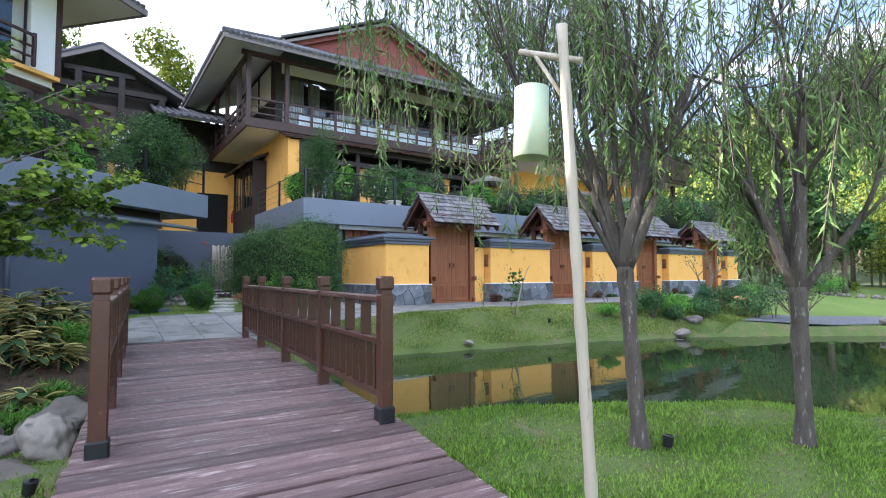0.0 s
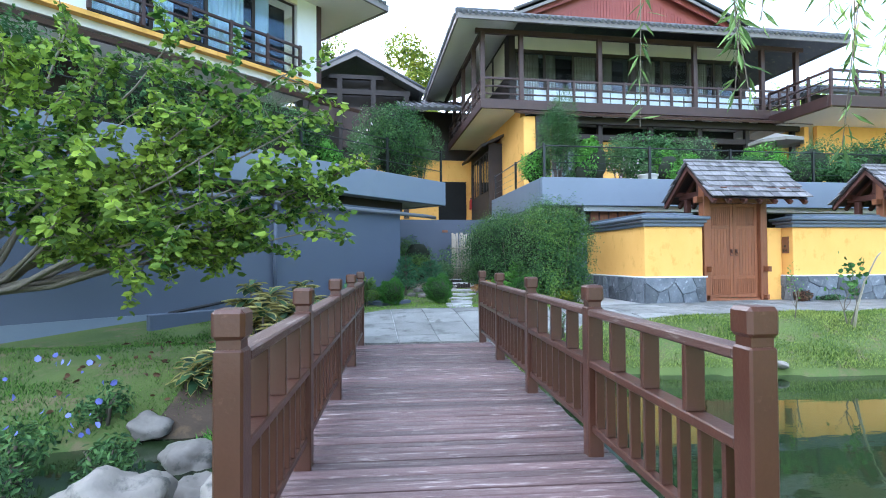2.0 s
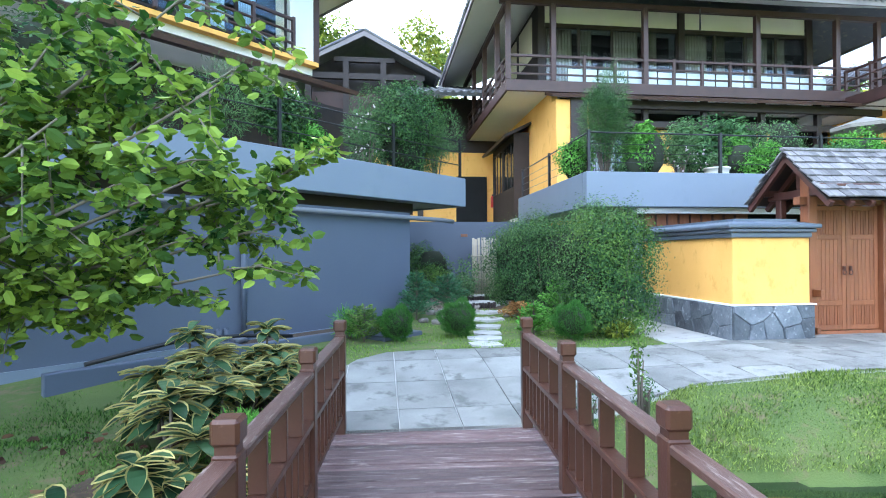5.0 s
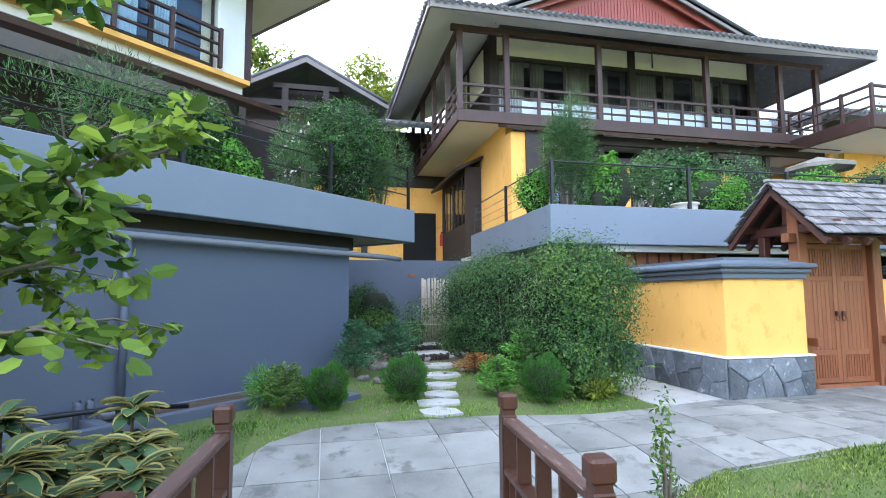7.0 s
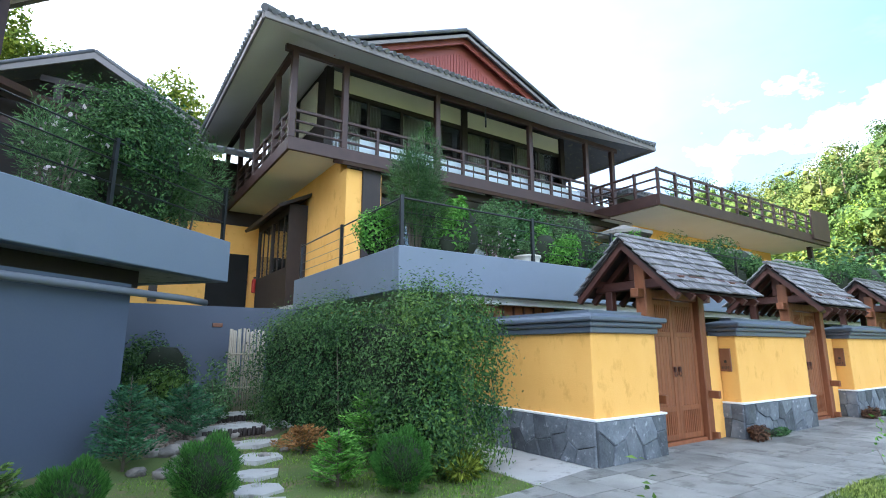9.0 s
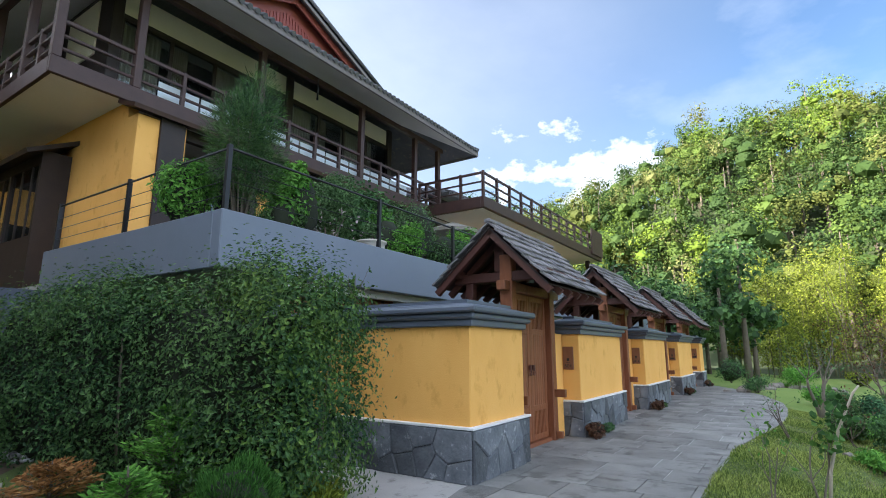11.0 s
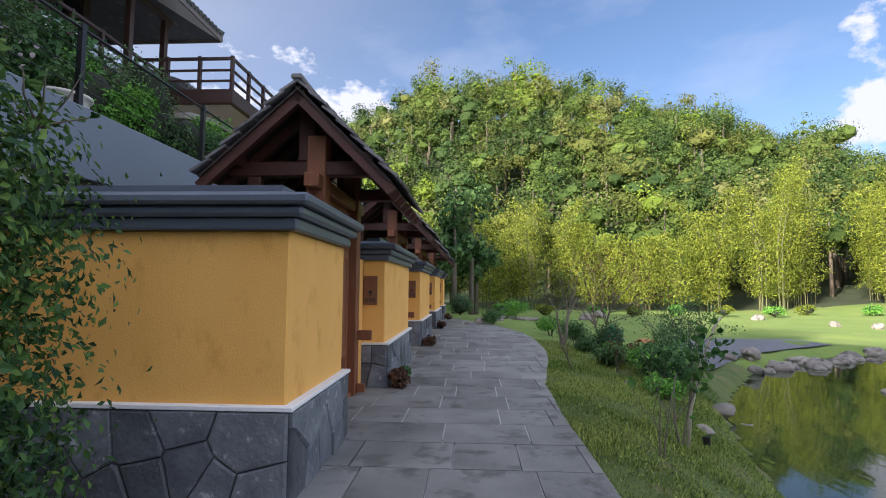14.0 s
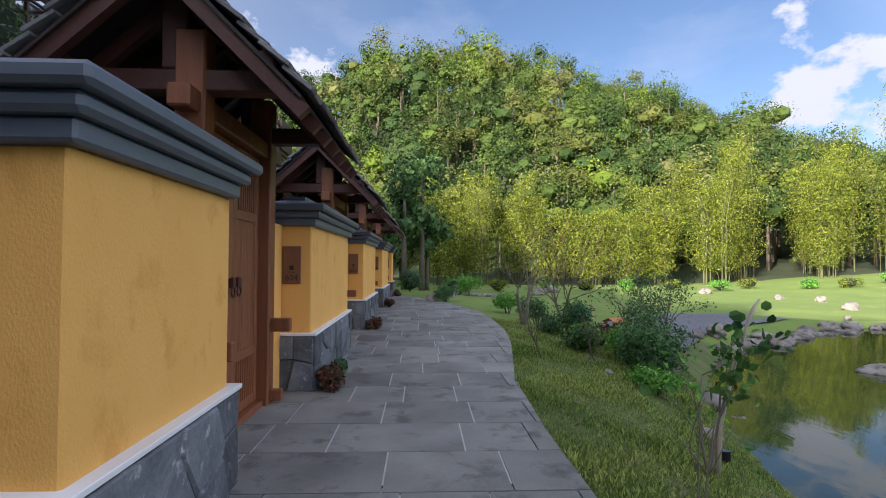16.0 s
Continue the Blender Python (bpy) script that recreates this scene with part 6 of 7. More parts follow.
def hedge():
    rs = np.random.RandomState(44)
    a, b = Vector((4.88, 12.95, 0)), Vector((3.92, 17.3, 0))
    d = (b - a).normalized()
    nrm = Vector((d.y, -d.x, 0))
    L, H, W = (b - a).length, 2.04, 0.56
    t = thing("hedge", "tall loose evergreen hedge of small glossy leaves beside the wall", "hedge")
    P, D, P2, D2 = [], [], [], []
    for i in range(860):
        q, sd = rs.rand(), (-1 if rs.rand() < 0.6 else 1)
        s0, h0 = rs.uniform(-0.2, L), rs.uniform(0.04, 1.0)
        if q < 0.62:
            w0, out = sd * rs.uniform(0.72, 1.12), nrm * sd
        elif q < 0.84:
            w0, h0, out = rs.uniform(-0.9, 0.9), rs.uniform(0.93, 1.06), Vector((0, 0, 1))
        else:
            s0, w0, out = rs.uniform(-0.36, -0.05), rs.uniform(-0.95, 0.95), -d
        top = H * (1 + 0.06 * math.sin(s0 * 3.1) + 0.04 * math.sin(s0 * 8.3)) * (1 - 0.10 * max(0, s0 / L))
        swell = 1 + 0.14 * math.sin(s0 * 2.3 + h0 * 3) + 0.12 * math.sin(s0 * 5.1 + 1) * math.cos(h0 * 7) - (0.22 if h0 > 0.93 else 0)
        c = np.array(a + d * s0 + nrm * (w0 * W * swell) + Vector((0, 0, h0 * top)))
        k = rs.randint(45, 95)
        spread = rs.uniform(0.08, 0.16)
        pts = c + rs.normal(0, spread, (k, 3)) * np.array([1, 1, 1.15])
        dirs = np.tile(np.array(out) + np.array([0, 0, 0.45]), (k, 1)) + (pts - c) * 5
        young = s0 < 0.25 and rs.rand() < 0.4 or q > 0.62 and rs.rand() < 0.1
        (P2 if young else P).append(pts), (D2 if young else D).append(dirs)
    shoots = bmesh.new()
    for i in range(90):
        s0 = rs.uniform(-0.4, L)
        o = a + d * s0 + nrm * rs.uniform(-0.5, 0.5) * W + Vector((0, 0, H * (0.93 - 0.10 * max(0, s0 / L))))
        e = o + Vector((rs.normal(0, 0.10), rs.normal(0, 0.10), rs.uniform(0.12, 0.34)))
        tube_into(shoots, [o, o.lerp(e, 0.5) + Vector((rs.normal(0, 0.02), 0, 0)), e], [0.006, 0.004, 0.002], 4)
        f = rs.rand(16)[:, None]
        P2.append(np.array(o) * (1 - f) + np.array(e) * f)
        D2.append(rs.normal(0, 0.7, (16, 3)) + np.array([0, 0, 0.5]))
    part("shoot", shoots, TWIG, t)["kind"] = "stuff"
    for nm, pp, dd, mt in (("foliage", P, D, LEAF_HEDGE), ("young_growth", P2, D2, LEAF_YOUNG)):
        pp, dd = np.concatenate(pp), np.concatenate(dd)
        ok = pp[:, 2] > 0.03
        part(nm, leaf_mesh(nm, pp[ok], dd[ok], 0.05, mt, 0.52, "diamond", 0.5, rs, flat=True), mt, t)
    m = Matrix.Translation(a) @ Matrix.Rotation(math.atan2(d.y, d.x), 4, "Z")
    # dark body painted as the shade behind the hedge leaves
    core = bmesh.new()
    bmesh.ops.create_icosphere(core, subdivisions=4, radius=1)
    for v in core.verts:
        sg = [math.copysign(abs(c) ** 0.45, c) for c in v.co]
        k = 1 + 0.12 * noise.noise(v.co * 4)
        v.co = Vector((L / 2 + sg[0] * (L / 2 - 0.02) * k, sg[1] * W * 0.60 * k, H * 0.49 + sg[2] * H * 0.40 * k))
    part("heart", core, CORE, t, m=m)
    st = bmesh.new()
    for i in range(16):
        s0 = -0.15 + L * i / 15
        p0 = a + d * s0 + nrm * rs.uniform(-0.3, 0.3)
        tube_into(st, [p0 + Vector((0, 0, -0.1)), p0 + Vector((rs.normal(0, 0.05), rs.normal(0, 0.05), 0.5)), p0 + Vector((rs.normal(0, 0.12), rs.normal(0, 0.12), 1.5))], [0.022, 0.016, 0.008], 6)
    part("stem", st, TWIG, t)


hedge()


def feather_conifer(name, x, y, h, r, material, label, seed, branches=46, leaf=0.055):
    """A young cypress: flat drooping sprays set round a stem, shorter towards the tip."""
    rs = np.random.RandomState(seed)
    t = thing(name, label, "shrub", "young conifers", m=pose(x, y, ground_at(x, y)))
    b, P, D = bmesh.new(), [], []
    tube_into(b, [(0, 0, -0.05), (0.01, 0.01, h * 0.5), (0, 0.02, h)], [0.02, 0.013, 0.004], 6)
    for i in range(branches):
        f = 0.06 + 0.92 * i / branches
        az = i * 2.4 + rs.normal(0, 0.25)
        L = r * (1.05 - 0.8 * f) * rs.uniform(0.7, 1.15)
        out = Vector((math.cos(az), math.sin(az), 0))
        side = Vector((-math.sin(az), math.cos(az), rs.normal(0, 0.35))).normalized()
        o = Vector((0, 0, h * f * 0.9))
        tip = o + out * L + Vector((0, 0, L * rs.uniform(0.25, 0.75)))
        mid = o.lerp(tip, 0.55) + Vector((0, 0, 0.04 * L))
        tube_into(b, [o, mid, tip], [0.006, 0.004, 0.002], 4)
        fwd = (tip - o).normalized()
        for k in range(14):
            q = o.lerp(tip, 0.18 + 0.82 * k / 13)
            wing = L * 0.42 * math.sin(math.pi * (0.12 + 0.8 * k / 13))
            for sd in (-1, 1):
                for j in range(1 + int(wing / 0.035)):
                    P.append(q + (side * sd + fwd * 0.6) * (0.035 * j) + Vector(rs.normal(0, 0.006, 3)))
                    D.append(side * sd + fwd * 0.9 + Vector((0, 0, -0.1)))
    part("stem", b, TWIG, t)
    part("foliage", leaf_mesh("foliage", P, D, leaf, material, 0.34, "diamond", 0.18, rs, 0.03), material, t, "flat feathery sprays")
    return t


feather_conifer("young_cypress", 1.52, 14.7, 1.05, 0.42, LEAF_CYPRESS, "feathery blue-green young cypress by the grey wall", 171)
feather_conifer("young_cypress", 2.28, 15.75, 0.80, 0.50, LEAF_CYPRESS, "spreading blue-green young cypress in the rockery", 172)
feather_conifer("bright_conifer", 4.16, 13.81, 0.95, 0.48, LEAF_BRIGHT, "bright green young conifer before the hedge", 174)
feather_conifer("bright_conifer", 3.45, 13.12, 0.60, 0.32, LEAF_BRIGHT, "small bright green conifer on the grass", 175)
feather_conifer("bright_conifer", 0.55, 12.85, 0.62, 0.36, LEAF_YOUNG, "young light green conifer on the lawn", 176, 36)
feather_conifer("dry_conifer", 3.55, 14.6, 0.36, 0.36, DRYLEAF, "dried orange-brown young conifer beside stepping stones", 177, 26)


def pebble_bed(name, cx, cy, rx, ry, n, size, material, label, seed):
    """A spread of small rounded stones lying on the soil."""
    rs = np.random.RandomState(seed)
    V, F, b = [], [], bmesh.new()
    bmesh.ops.create_icosphere(b, subdivisions=1, radius=1)
    b.verts.ensure_lookup_table()
    bv = np.array([v.co[:] for v in b.verts])
    bf = np.array([[v.index for v in f.verts] for f in b.faces])
    b.free()
    for i in range(n):
        a, q = rs.uniform(0, 6.283), math.sqrt(rs.rand()) * (1 + 0.2 * math.sin(i))
        x, y = cx + rx * q * math.cos(a), cy + ry * q * math.sin(a)
        k = size * rs.uniform(0.5, 1.5) * np.array([rs.uniform(0.8, 1.3), rs.uniform(0.8, 1.3), rs.uniform(0.5, 0.8)])
        V.extend((bv * k * (1 + 0.12 * rs.normal(0, 1, (len(bv), 1))) + np.array([x, y, ground_at(x, y) + size * 0.4])).tolist())
        F.extend((bf + i * len(bv)).tolist())
    me = bpy.data.meshes.new(name)
    me.from_pydata(V, [], F)
    me.polygons.foreach_set("use_smooth", np.ones(len(F), bool))
    me.materials.append(material)
    solo(name, me, material, label, "pebbles", kind="stuff")


PEBBLE = surface("pale_pebble", (0.26, 0.27, 0.28), (0.50, 0.50, 0.49), 0.8, 6, 0.3, 30, island=0.35)
GRIT = surface("brown_grit", (0.16, 0.12, 0.09), (0.36, 0.29, 0.23), 0.9, 6, 0.3, 30, island=0.4)
pebble_bed("pale_pebbles", 4.05, 16.4, 0.55, 0.32, 260, 0.04, PEBBLE, "pale grey pebbles heaped beside the hedge foot", 181)
pebble_bed("rockery_gravel", 3.1, 17.3, 0.95, 1.0, 700, 0.032, GRIT, "brown gravel between the rockery steps", 182)
pebble_bed("rockery_gravel", 2.0, 16.2, 0.6, 0.7, 320, 0.035, GRIT, "brown gravel round the rockery shrubs", 183)
pebble_bed("wall_foot_gravel", -0.6, 13.2, 0.4, 0.25, 120, 0.025, GRIT, "brown leaf litter and gravel at the wall foot", 184)
bm = bmesh.new()
ring = [(1.7, 15.2), (2.5, 15.0), (3.6, 15.2), (4.5, 16.2), (4.2, 18.3), (3.4, 19.2), (2.2, 18.8), (1.6, 17.0)]
cen = bm.verts.new((3.0, 17.0, ground_at(3.0, 17.0) + 0.015))
vs = [[bm.verts.new((3.0 + (x - 3.0) * k, 17.0 + (y - 17.0) * k, ground_at(3.0 + (x - 3.0) * k, 17.0 + (y - 17.0) * k) + (0.015 if k < 1 else -0.03))) for x, y in ring] for k in (0.33, 0.66, 1.0)]
for i in range(len(ring)):
    j = (i + 1) % len(ring)
    bm.faces.new((cen, vs[0][i], vs[0][j]))
    for a, b in zip(vs, vs[1:]):
        bm.faces.new((a[i], b[i], b[j], a[j]))
solo("rockery_soil", bm, SOIL, "bare brown rockery soil in the passage garden", "soil", kind="structure")


def garden_step(x, y, w, turn):
    st = thing("rockery_step", "sandy stone step edged with short round timber pegs", "step", "rockery steps", m=pose(x, y, ground_at(x, y), 0, 0, turn))
    part("tread", blk(-w / 2, w / 2, 0.0, 0.5, -0.05, 0.13, bev=0.02), CONCRETE, st, "sandy stone tread")
    n = int(w / 0.07)
    for k in range(n):
        px = -w / 2 + 0.035 + 0.07 * k
        part("peg", tube([(px, -0.035, -0.08), (px, -0.035, 0.115 + 0.012 * math.sin(k * 2.7)), (px, -0.035, 0.125 + 0.012 * math.sin(k * 2.7))], [0.034, 0.034, 0.026], 8), DARKTIMBER, st)


garden_step(2.95, 15.75, 0.95, 8)
garden_step(3.15, 16.85, 1.0, 14)
shrub("low_juniper", 0.9, 13.5, 0.0, (0.2, 0.2, 0.14), 500, 0.05, LEAF_YOUNG, "tiny pale green shrub at the wall foot", 0.3, core=False, seed=170, stems=3)
shrub("conifer_seedling", 0.3, 13.2, 0.0, (0.30, 0.30, 0.26), 1100, 0.13, LEAF_BRIGHT, "young light green conifer on the lawn", 0.08, core=False, seed=71, blobs=4, stems=3)
shrub("cypress_bush", 1.75, 17.0, 0.1, (0.36, 0.34, 0.38), 3000, 0.07, LEAF_GREY, "loose blue-green cypress bush by the grey wall", 0.25, seed=72)
shrub("garden_shrub", 1.55, 15.6, 0.05, (0.30, 0.30, 0.30), 1500, 0.07, LEAF_DARK, "dark green leafy shrub with pale stones round it", seed=73)
shrub("garden_shrub", 2.2, 18.7, 0.2, (0.85, 0.45, 0.85), 5200, 0.07, LEAF_HEDGE, "dark green shrub by the passage wall", seed=74)
shrub("garden_shrub", 2.1, 17.7, 0.15, (0.6, 0.45, 0.5), 3200, 0.07, LEAF_YOUNG, "yellow-green shrub in the garden bed", seed=75)
shrub("feathery_shrub", 2.9, 16.9, 0.1, (0.5, 0.5, 0.62), 1700, 0.07, LEAF_GREY, "thin feathery shrub beside the stepping stones", seed=76, core=False)
shrub("pale_fern_tuft", 4.75, 12.55, 0.0, (0.35, 0.25, 0.13), 900, 0.10, LEAF_BAMBOO, "low yellow-green fern at the foot of the hedge", 0.2, core=False, seed=80, stems=2, category="fern")
shrub("climbing_shoot", 3.3, 9.15, -0.25, (0.11, 0.11, 0.62), 190, 0.05, LEAF_YOUNG, "thin bright green climbing shoot", 0.5, core=False, seed=81, stems=3)
shrub("weedy_shoot", 2.75, 9.05, -0.25, (0.16, 0.16, 0.26), 160, 0.045, LEAF_HEDGE, "weedy green shoots beside the bridge post", 0.4, core=False, seed=82, stems=6)
shrub("weedy_shoot", 3.5, 9.4, -0.2, (0.16, 0.16, 0.2), 150, 0.045, LEAF_GREY, "weedy green shoots beside the path", 0.4, core=False, seed=83, stems=6)

# stepping stones
rnd = random.Random(3)
for i, (x, y, w) in enumerate(((2.42, 12.3, 0.42), (2.52, 12.85, 0.46), (2.7, 13.4, 0.40), (2.78, 13.95, 0.44), (2.95, 14.6, 0.5), (3.1, 15.3, 0.55), (3.2, 16.1, 0.6), (3.1, 16.9, 0.6), (3.3, 17.8, 0.7))):
    pts = [(x + w * math.cos(a) * rnd.uniform(0.75, 1.1) * 0.72, y + 0.27 * math.sin(a) * rnd.uniform(0.8, 1.1)) for a in [k * 1.0472 + 0.4 for k in range(6)]]
    z = ground_at(x, y)
    solo("stepping_stone", prism(bmesh.new(), pts, z - 0.08, z + 0.028), CONCRETE, "flat pale grey stepping stone in the grass", "stepping stone", "stepping stones")
for i in range(28):
    x, y = 2.3 + rnd.uniform(-0.7, 1.4), 15.6 + rnd.uniform(-1.3, 1.8)
    rock(x, y, rnd.uniform(0.05, 0.12), 250 + i, 0.6, 0.0, "small pale pebble in the garden bed", "pebbles")
# bamboo fence in the passage
fence = thing("bamboo_fence", "short weathered bamboo stick fence in the passage", "fence", m=pose(3.35, 18.6, 0.35))
stick = mesh_of("stick", tube([(0, 0, -0.15), (0.005, 0, 0.8), (0, 0, 1.5)], 0.02, 6), BAMBOOPOLE)
for i in range(16):
    part("stick", stick, BAMBOOPOLE, fence, m=pose(i * 0.045, 0, rnd.uniform(-0.05, 0.02), 0, rnd.uniform(-1, 1), 0))
for z in (0.35, 1.0):
    part("cross_pole", tube([(-0.05, -0.03, z), (0.75, -0.03, z)], 0.018, 6), BAMBOOPOLE, fence)

# drain trough by the left wall
tr = thing("drain_trough", "dark blue-grey concrete drain trough along the wall", "drain", m=LEFT)
part("kerb", blk(-6.5, -1.0, -0.85, -0.72, -0.2, 0.12, bev=0.01), GREYWALL, tr)
part("kerb", blk(-4.3, -4.15, -0.72, -0.04, -0.2, 0.12, bev=0.01), GREYWALL, tr)
part("litter_bed", blk(-4.1, -0.4, -0.70, -0.03, -0.2, 0.05), SOIL, tr)
part("cover", blk(-2.2, -1.3, -1.6, -0.9, -0.2, 0.07, bev=0.01), GREYWALL, tr)
part("hose", tube([(-6.0, -0.35, 0.08), (-4.9, -0.3, 0.22), (-4.0, -0.4, 0.2), (-3.2, -0.5, 0.10)], 0.03, 8), BLACKMETAL, tr)

# ---- planter greenery ----
for i, (x, y, r, h, n, lf, mt, lab, kw) in enumerate((
        (5.95, 15.75, 0.62, 1.22, 11500, 0.11, LEAF_HEDGE, "wispy green pencil shrub in the planter", dict(ratio=0.075, blobs=8, core=False, stems=14, droop=0.1)),
        (5.55, 16.5, 0.5, 0.6, 2600, 0.08, LEAF_BRIGHT, "light green shrub in the planter", {}),
        (7.0, 15.65, 0.50, 0.62, 2600, 0.10, LEAF_BRIGHT, "bright green leafy shrub in the planter", {}),
        (7.75, 15.7, 0.52, 0.66, 3400, 0.06, LEAF_GREY, "loose flowering shrub in the planter", dict(core=False)),
        (8.15, 15.9, 0.30, 0.32, 900, 0.10, LEAF_HEDGE, "grassy green shrub in the planter", dict(ratio=0.1, core=False)),
        (9.4, 15.8, 0.50, 0.50, 2400, 0.075, LEAF_BRIGHT, "rounded bright green shrub on bare stems", dict(stems=8)),
        (9.2, 16.3, 0.85, 0.95, 2600, 0.12, LEAF_DARK, "broad dark shrub with large leaves", dict(core=False)),
        (10.5, 15.8, 0.60, 0.78, 2800, 0.06, LEAF_GREY, "grey-green shrub in the planter", {}),
        (11.9, 15.7, 0.75, 0.45, 2600, 0.08, LEAF_DARK, "trailing dark green shrub over the parapet", dict(droop=0.5)),
        (13.4, 15.7, 0.85, 0.42, 2800, 0.08, LEAF_HEDGE, "trailing green shrub over the parapet", dict(droop=0.5)),
        (15.2, 15.7, 0.95, 0.45, 2800, 0.09, LEAF_DARK, "trailing dark shrub over the parapet", dict(droop=0.4)),
        (17.2, 15.7, 1.0, 0.52, 2600, 0.09, LEAF_HEDGE, "trailing green shrub over the parapet", dict(droop=0.4)),
        (19.6, 15.7, 1.1, 0.6, 2400, 0.10, LEAF_DARK, "dark green shrub on the far terrace", {}),
        (22.3, 15.7, 1.2, 0.65, 2400, 0.11, LEAF_GREY, "grey-green shrub on the far terrace", {}),
        (25.2, 15.7, 1.3, 0.75, 2400, 0.12, LEAF_HEDGE, "green shrub on the far terrace", {}),
        (6.6, 15.55, 0.35, 0.34, 1500, 0.07, LEAF_HEDGE, "low green shrub spilling over the parapet", dict(droop=0.4)),
        (10.0, 15.6, 0.5, 0.45, 2000, 0.07, LEAF_BRIGHT, "bright green bushy shrub in the planter", {}),
        (11.2, 15.6, 0.55, 0.5, 2200, 0.07, LEAF_HEDGE, "bushy green shrub in the planter", {}),
        (12.7, 15.9, 0.7, 0.62, 2400, 0.08, LEAF_BRIGHT, "loose bright green shrub over the parapet", dict(droop=0.3)),
        (14.3, 15.9, 0.8, 0.7, 2600, 0.08, LEAF_DARK, "tall dark green shrub on the terrace", {}),
        (16.2, 15.9, 0.9, 0.72, 2600, 0.09, LEAF_HEDGE, "tall green shrub on the terrace", {}),
        (18.4, 15.9, 0.9, 0.8, 2600, 0.09, LEAF_GREY, "tall grey-green shrub on the terrace", {}),
        (28.4, 15.7, 1.4, 0.9, 2400, 0.12, LEAF_DARK, "dark green shrub on the far terrace", {}))):
    k = dict(ratio=0.48, seed=400 + i)
    k.update(kw)
    shrub("planter_shrub", x, y, 3.03, (r * 1.25, r * 0.8, h * 1.2), int(n * 1.6), lf, mt, lab, **k)
for i, (x, y, r, h, n, lf, mt, lab, kw) in enumerate((
        (0.25, 0.35, 0.95, 1.08, 17000, 0.06, LEAF_HEDGE, "dense tall dark green shrub on the planter balcony", dict(blobs=9)),
        (1.2, 0.3, 0.55, 0.85, 5000, 0.09, LEAF_GREY, "pale grey-green wispy shrub at the planter's end", dict(ratio=0.09, core=False, stems=10)),
        (-0.95, 0.25, 0.5, 0.62, 2000, 0.10, LEAF_GREY, "feathery shrub with pink flowers on the planter balcony", dict(ratio=0.1, core=False)),
        (-2.1, 0.25, 0.5, 0.35, 1400, 0.08, LEAF_BRIGHT, "low green shrub on the planter balcony", {}),
        (-3.0, 0.3, 0.6, 0.7, 2200, 0.09, LEAF_HEDGE, "loose green shrub on the planter balcony", dict(core=False)),
        (-4.3, 0.3, 0.75, 0.8, 2600, 0.09, LEAF_GREY, "wispy green shrub on the planter balcony", dict(ratio=0.12, core=False)),
        (-6.2, 0.3, 0.9, 0.8, 2600, 0.09, LEAF_HEDGE, "broad green shrub on the planter balcony", {}),
        (-8.6, 0.3, 1.1, 0.8, 2600, 0.10, LEAF_DARK, "broad dark shrub on the planter balcony", {}))):
    k = dict(ratio=0.48, seed=500 + i, m=LEFT)
    k.update(kw)
    shrub("balcony_shrub", x, y, 3.03, (r * 1.3, r * 0.7, h * 1.12), int(n * 1.6), lf, mt, lab, **k)
rs0 = np.random.RandomState(91)
p, d = blob_points(60, (0, 0, 0.75), (0.5, 0.3, 0.6), rs0)
solo("pink_flowers", leaf_mesh("pink_flowers", p, d, 0.06, FLOWER, 0.8, "round", 0.5, rs0), FLOWER, "scattered pale pink blossoms on the balcony shrub", "flowers", kind="stuff", m=LEFT @ pose(-0.95, 0.2, 3.05))
p, d = blob_points(50, (0, 0, 0.45), (0.55, 0.3, 0.4), rs0)
solo("white_flowers", leaf_mesh("white_flowers", p, d, 0.06, FLOWER, 0.8, "round", 0.5, rs0), FLOWER, "scattered white blossoms on the planter shrub", "flowers", kind="stuff", m=pose(7.9, 15.6, 3.05))
pot = thing("flower_pot", "round cream glazed flower pot on the parapet bed", "pot", m=pose(8.5, 15.42, 3.05))
part("bowl", tube([(0, 0, 0), (0, 0, 0.03), (0, 0, 0.16), (0, 0, 0.26), (0, 0, 0.27), (0, 0, 0.30)], [0.16, 0.19, 0.25, 0.26, 0.29, 0.29], 20), POT, pot)
shrub("potted_flower", 8.5, 15.42, 3.33, (0.26, 0.24, 0.2), 500, 0.07, LEAF_GREY, "small flowering plant in the cream pot", core=False, seed=95, category="plant")

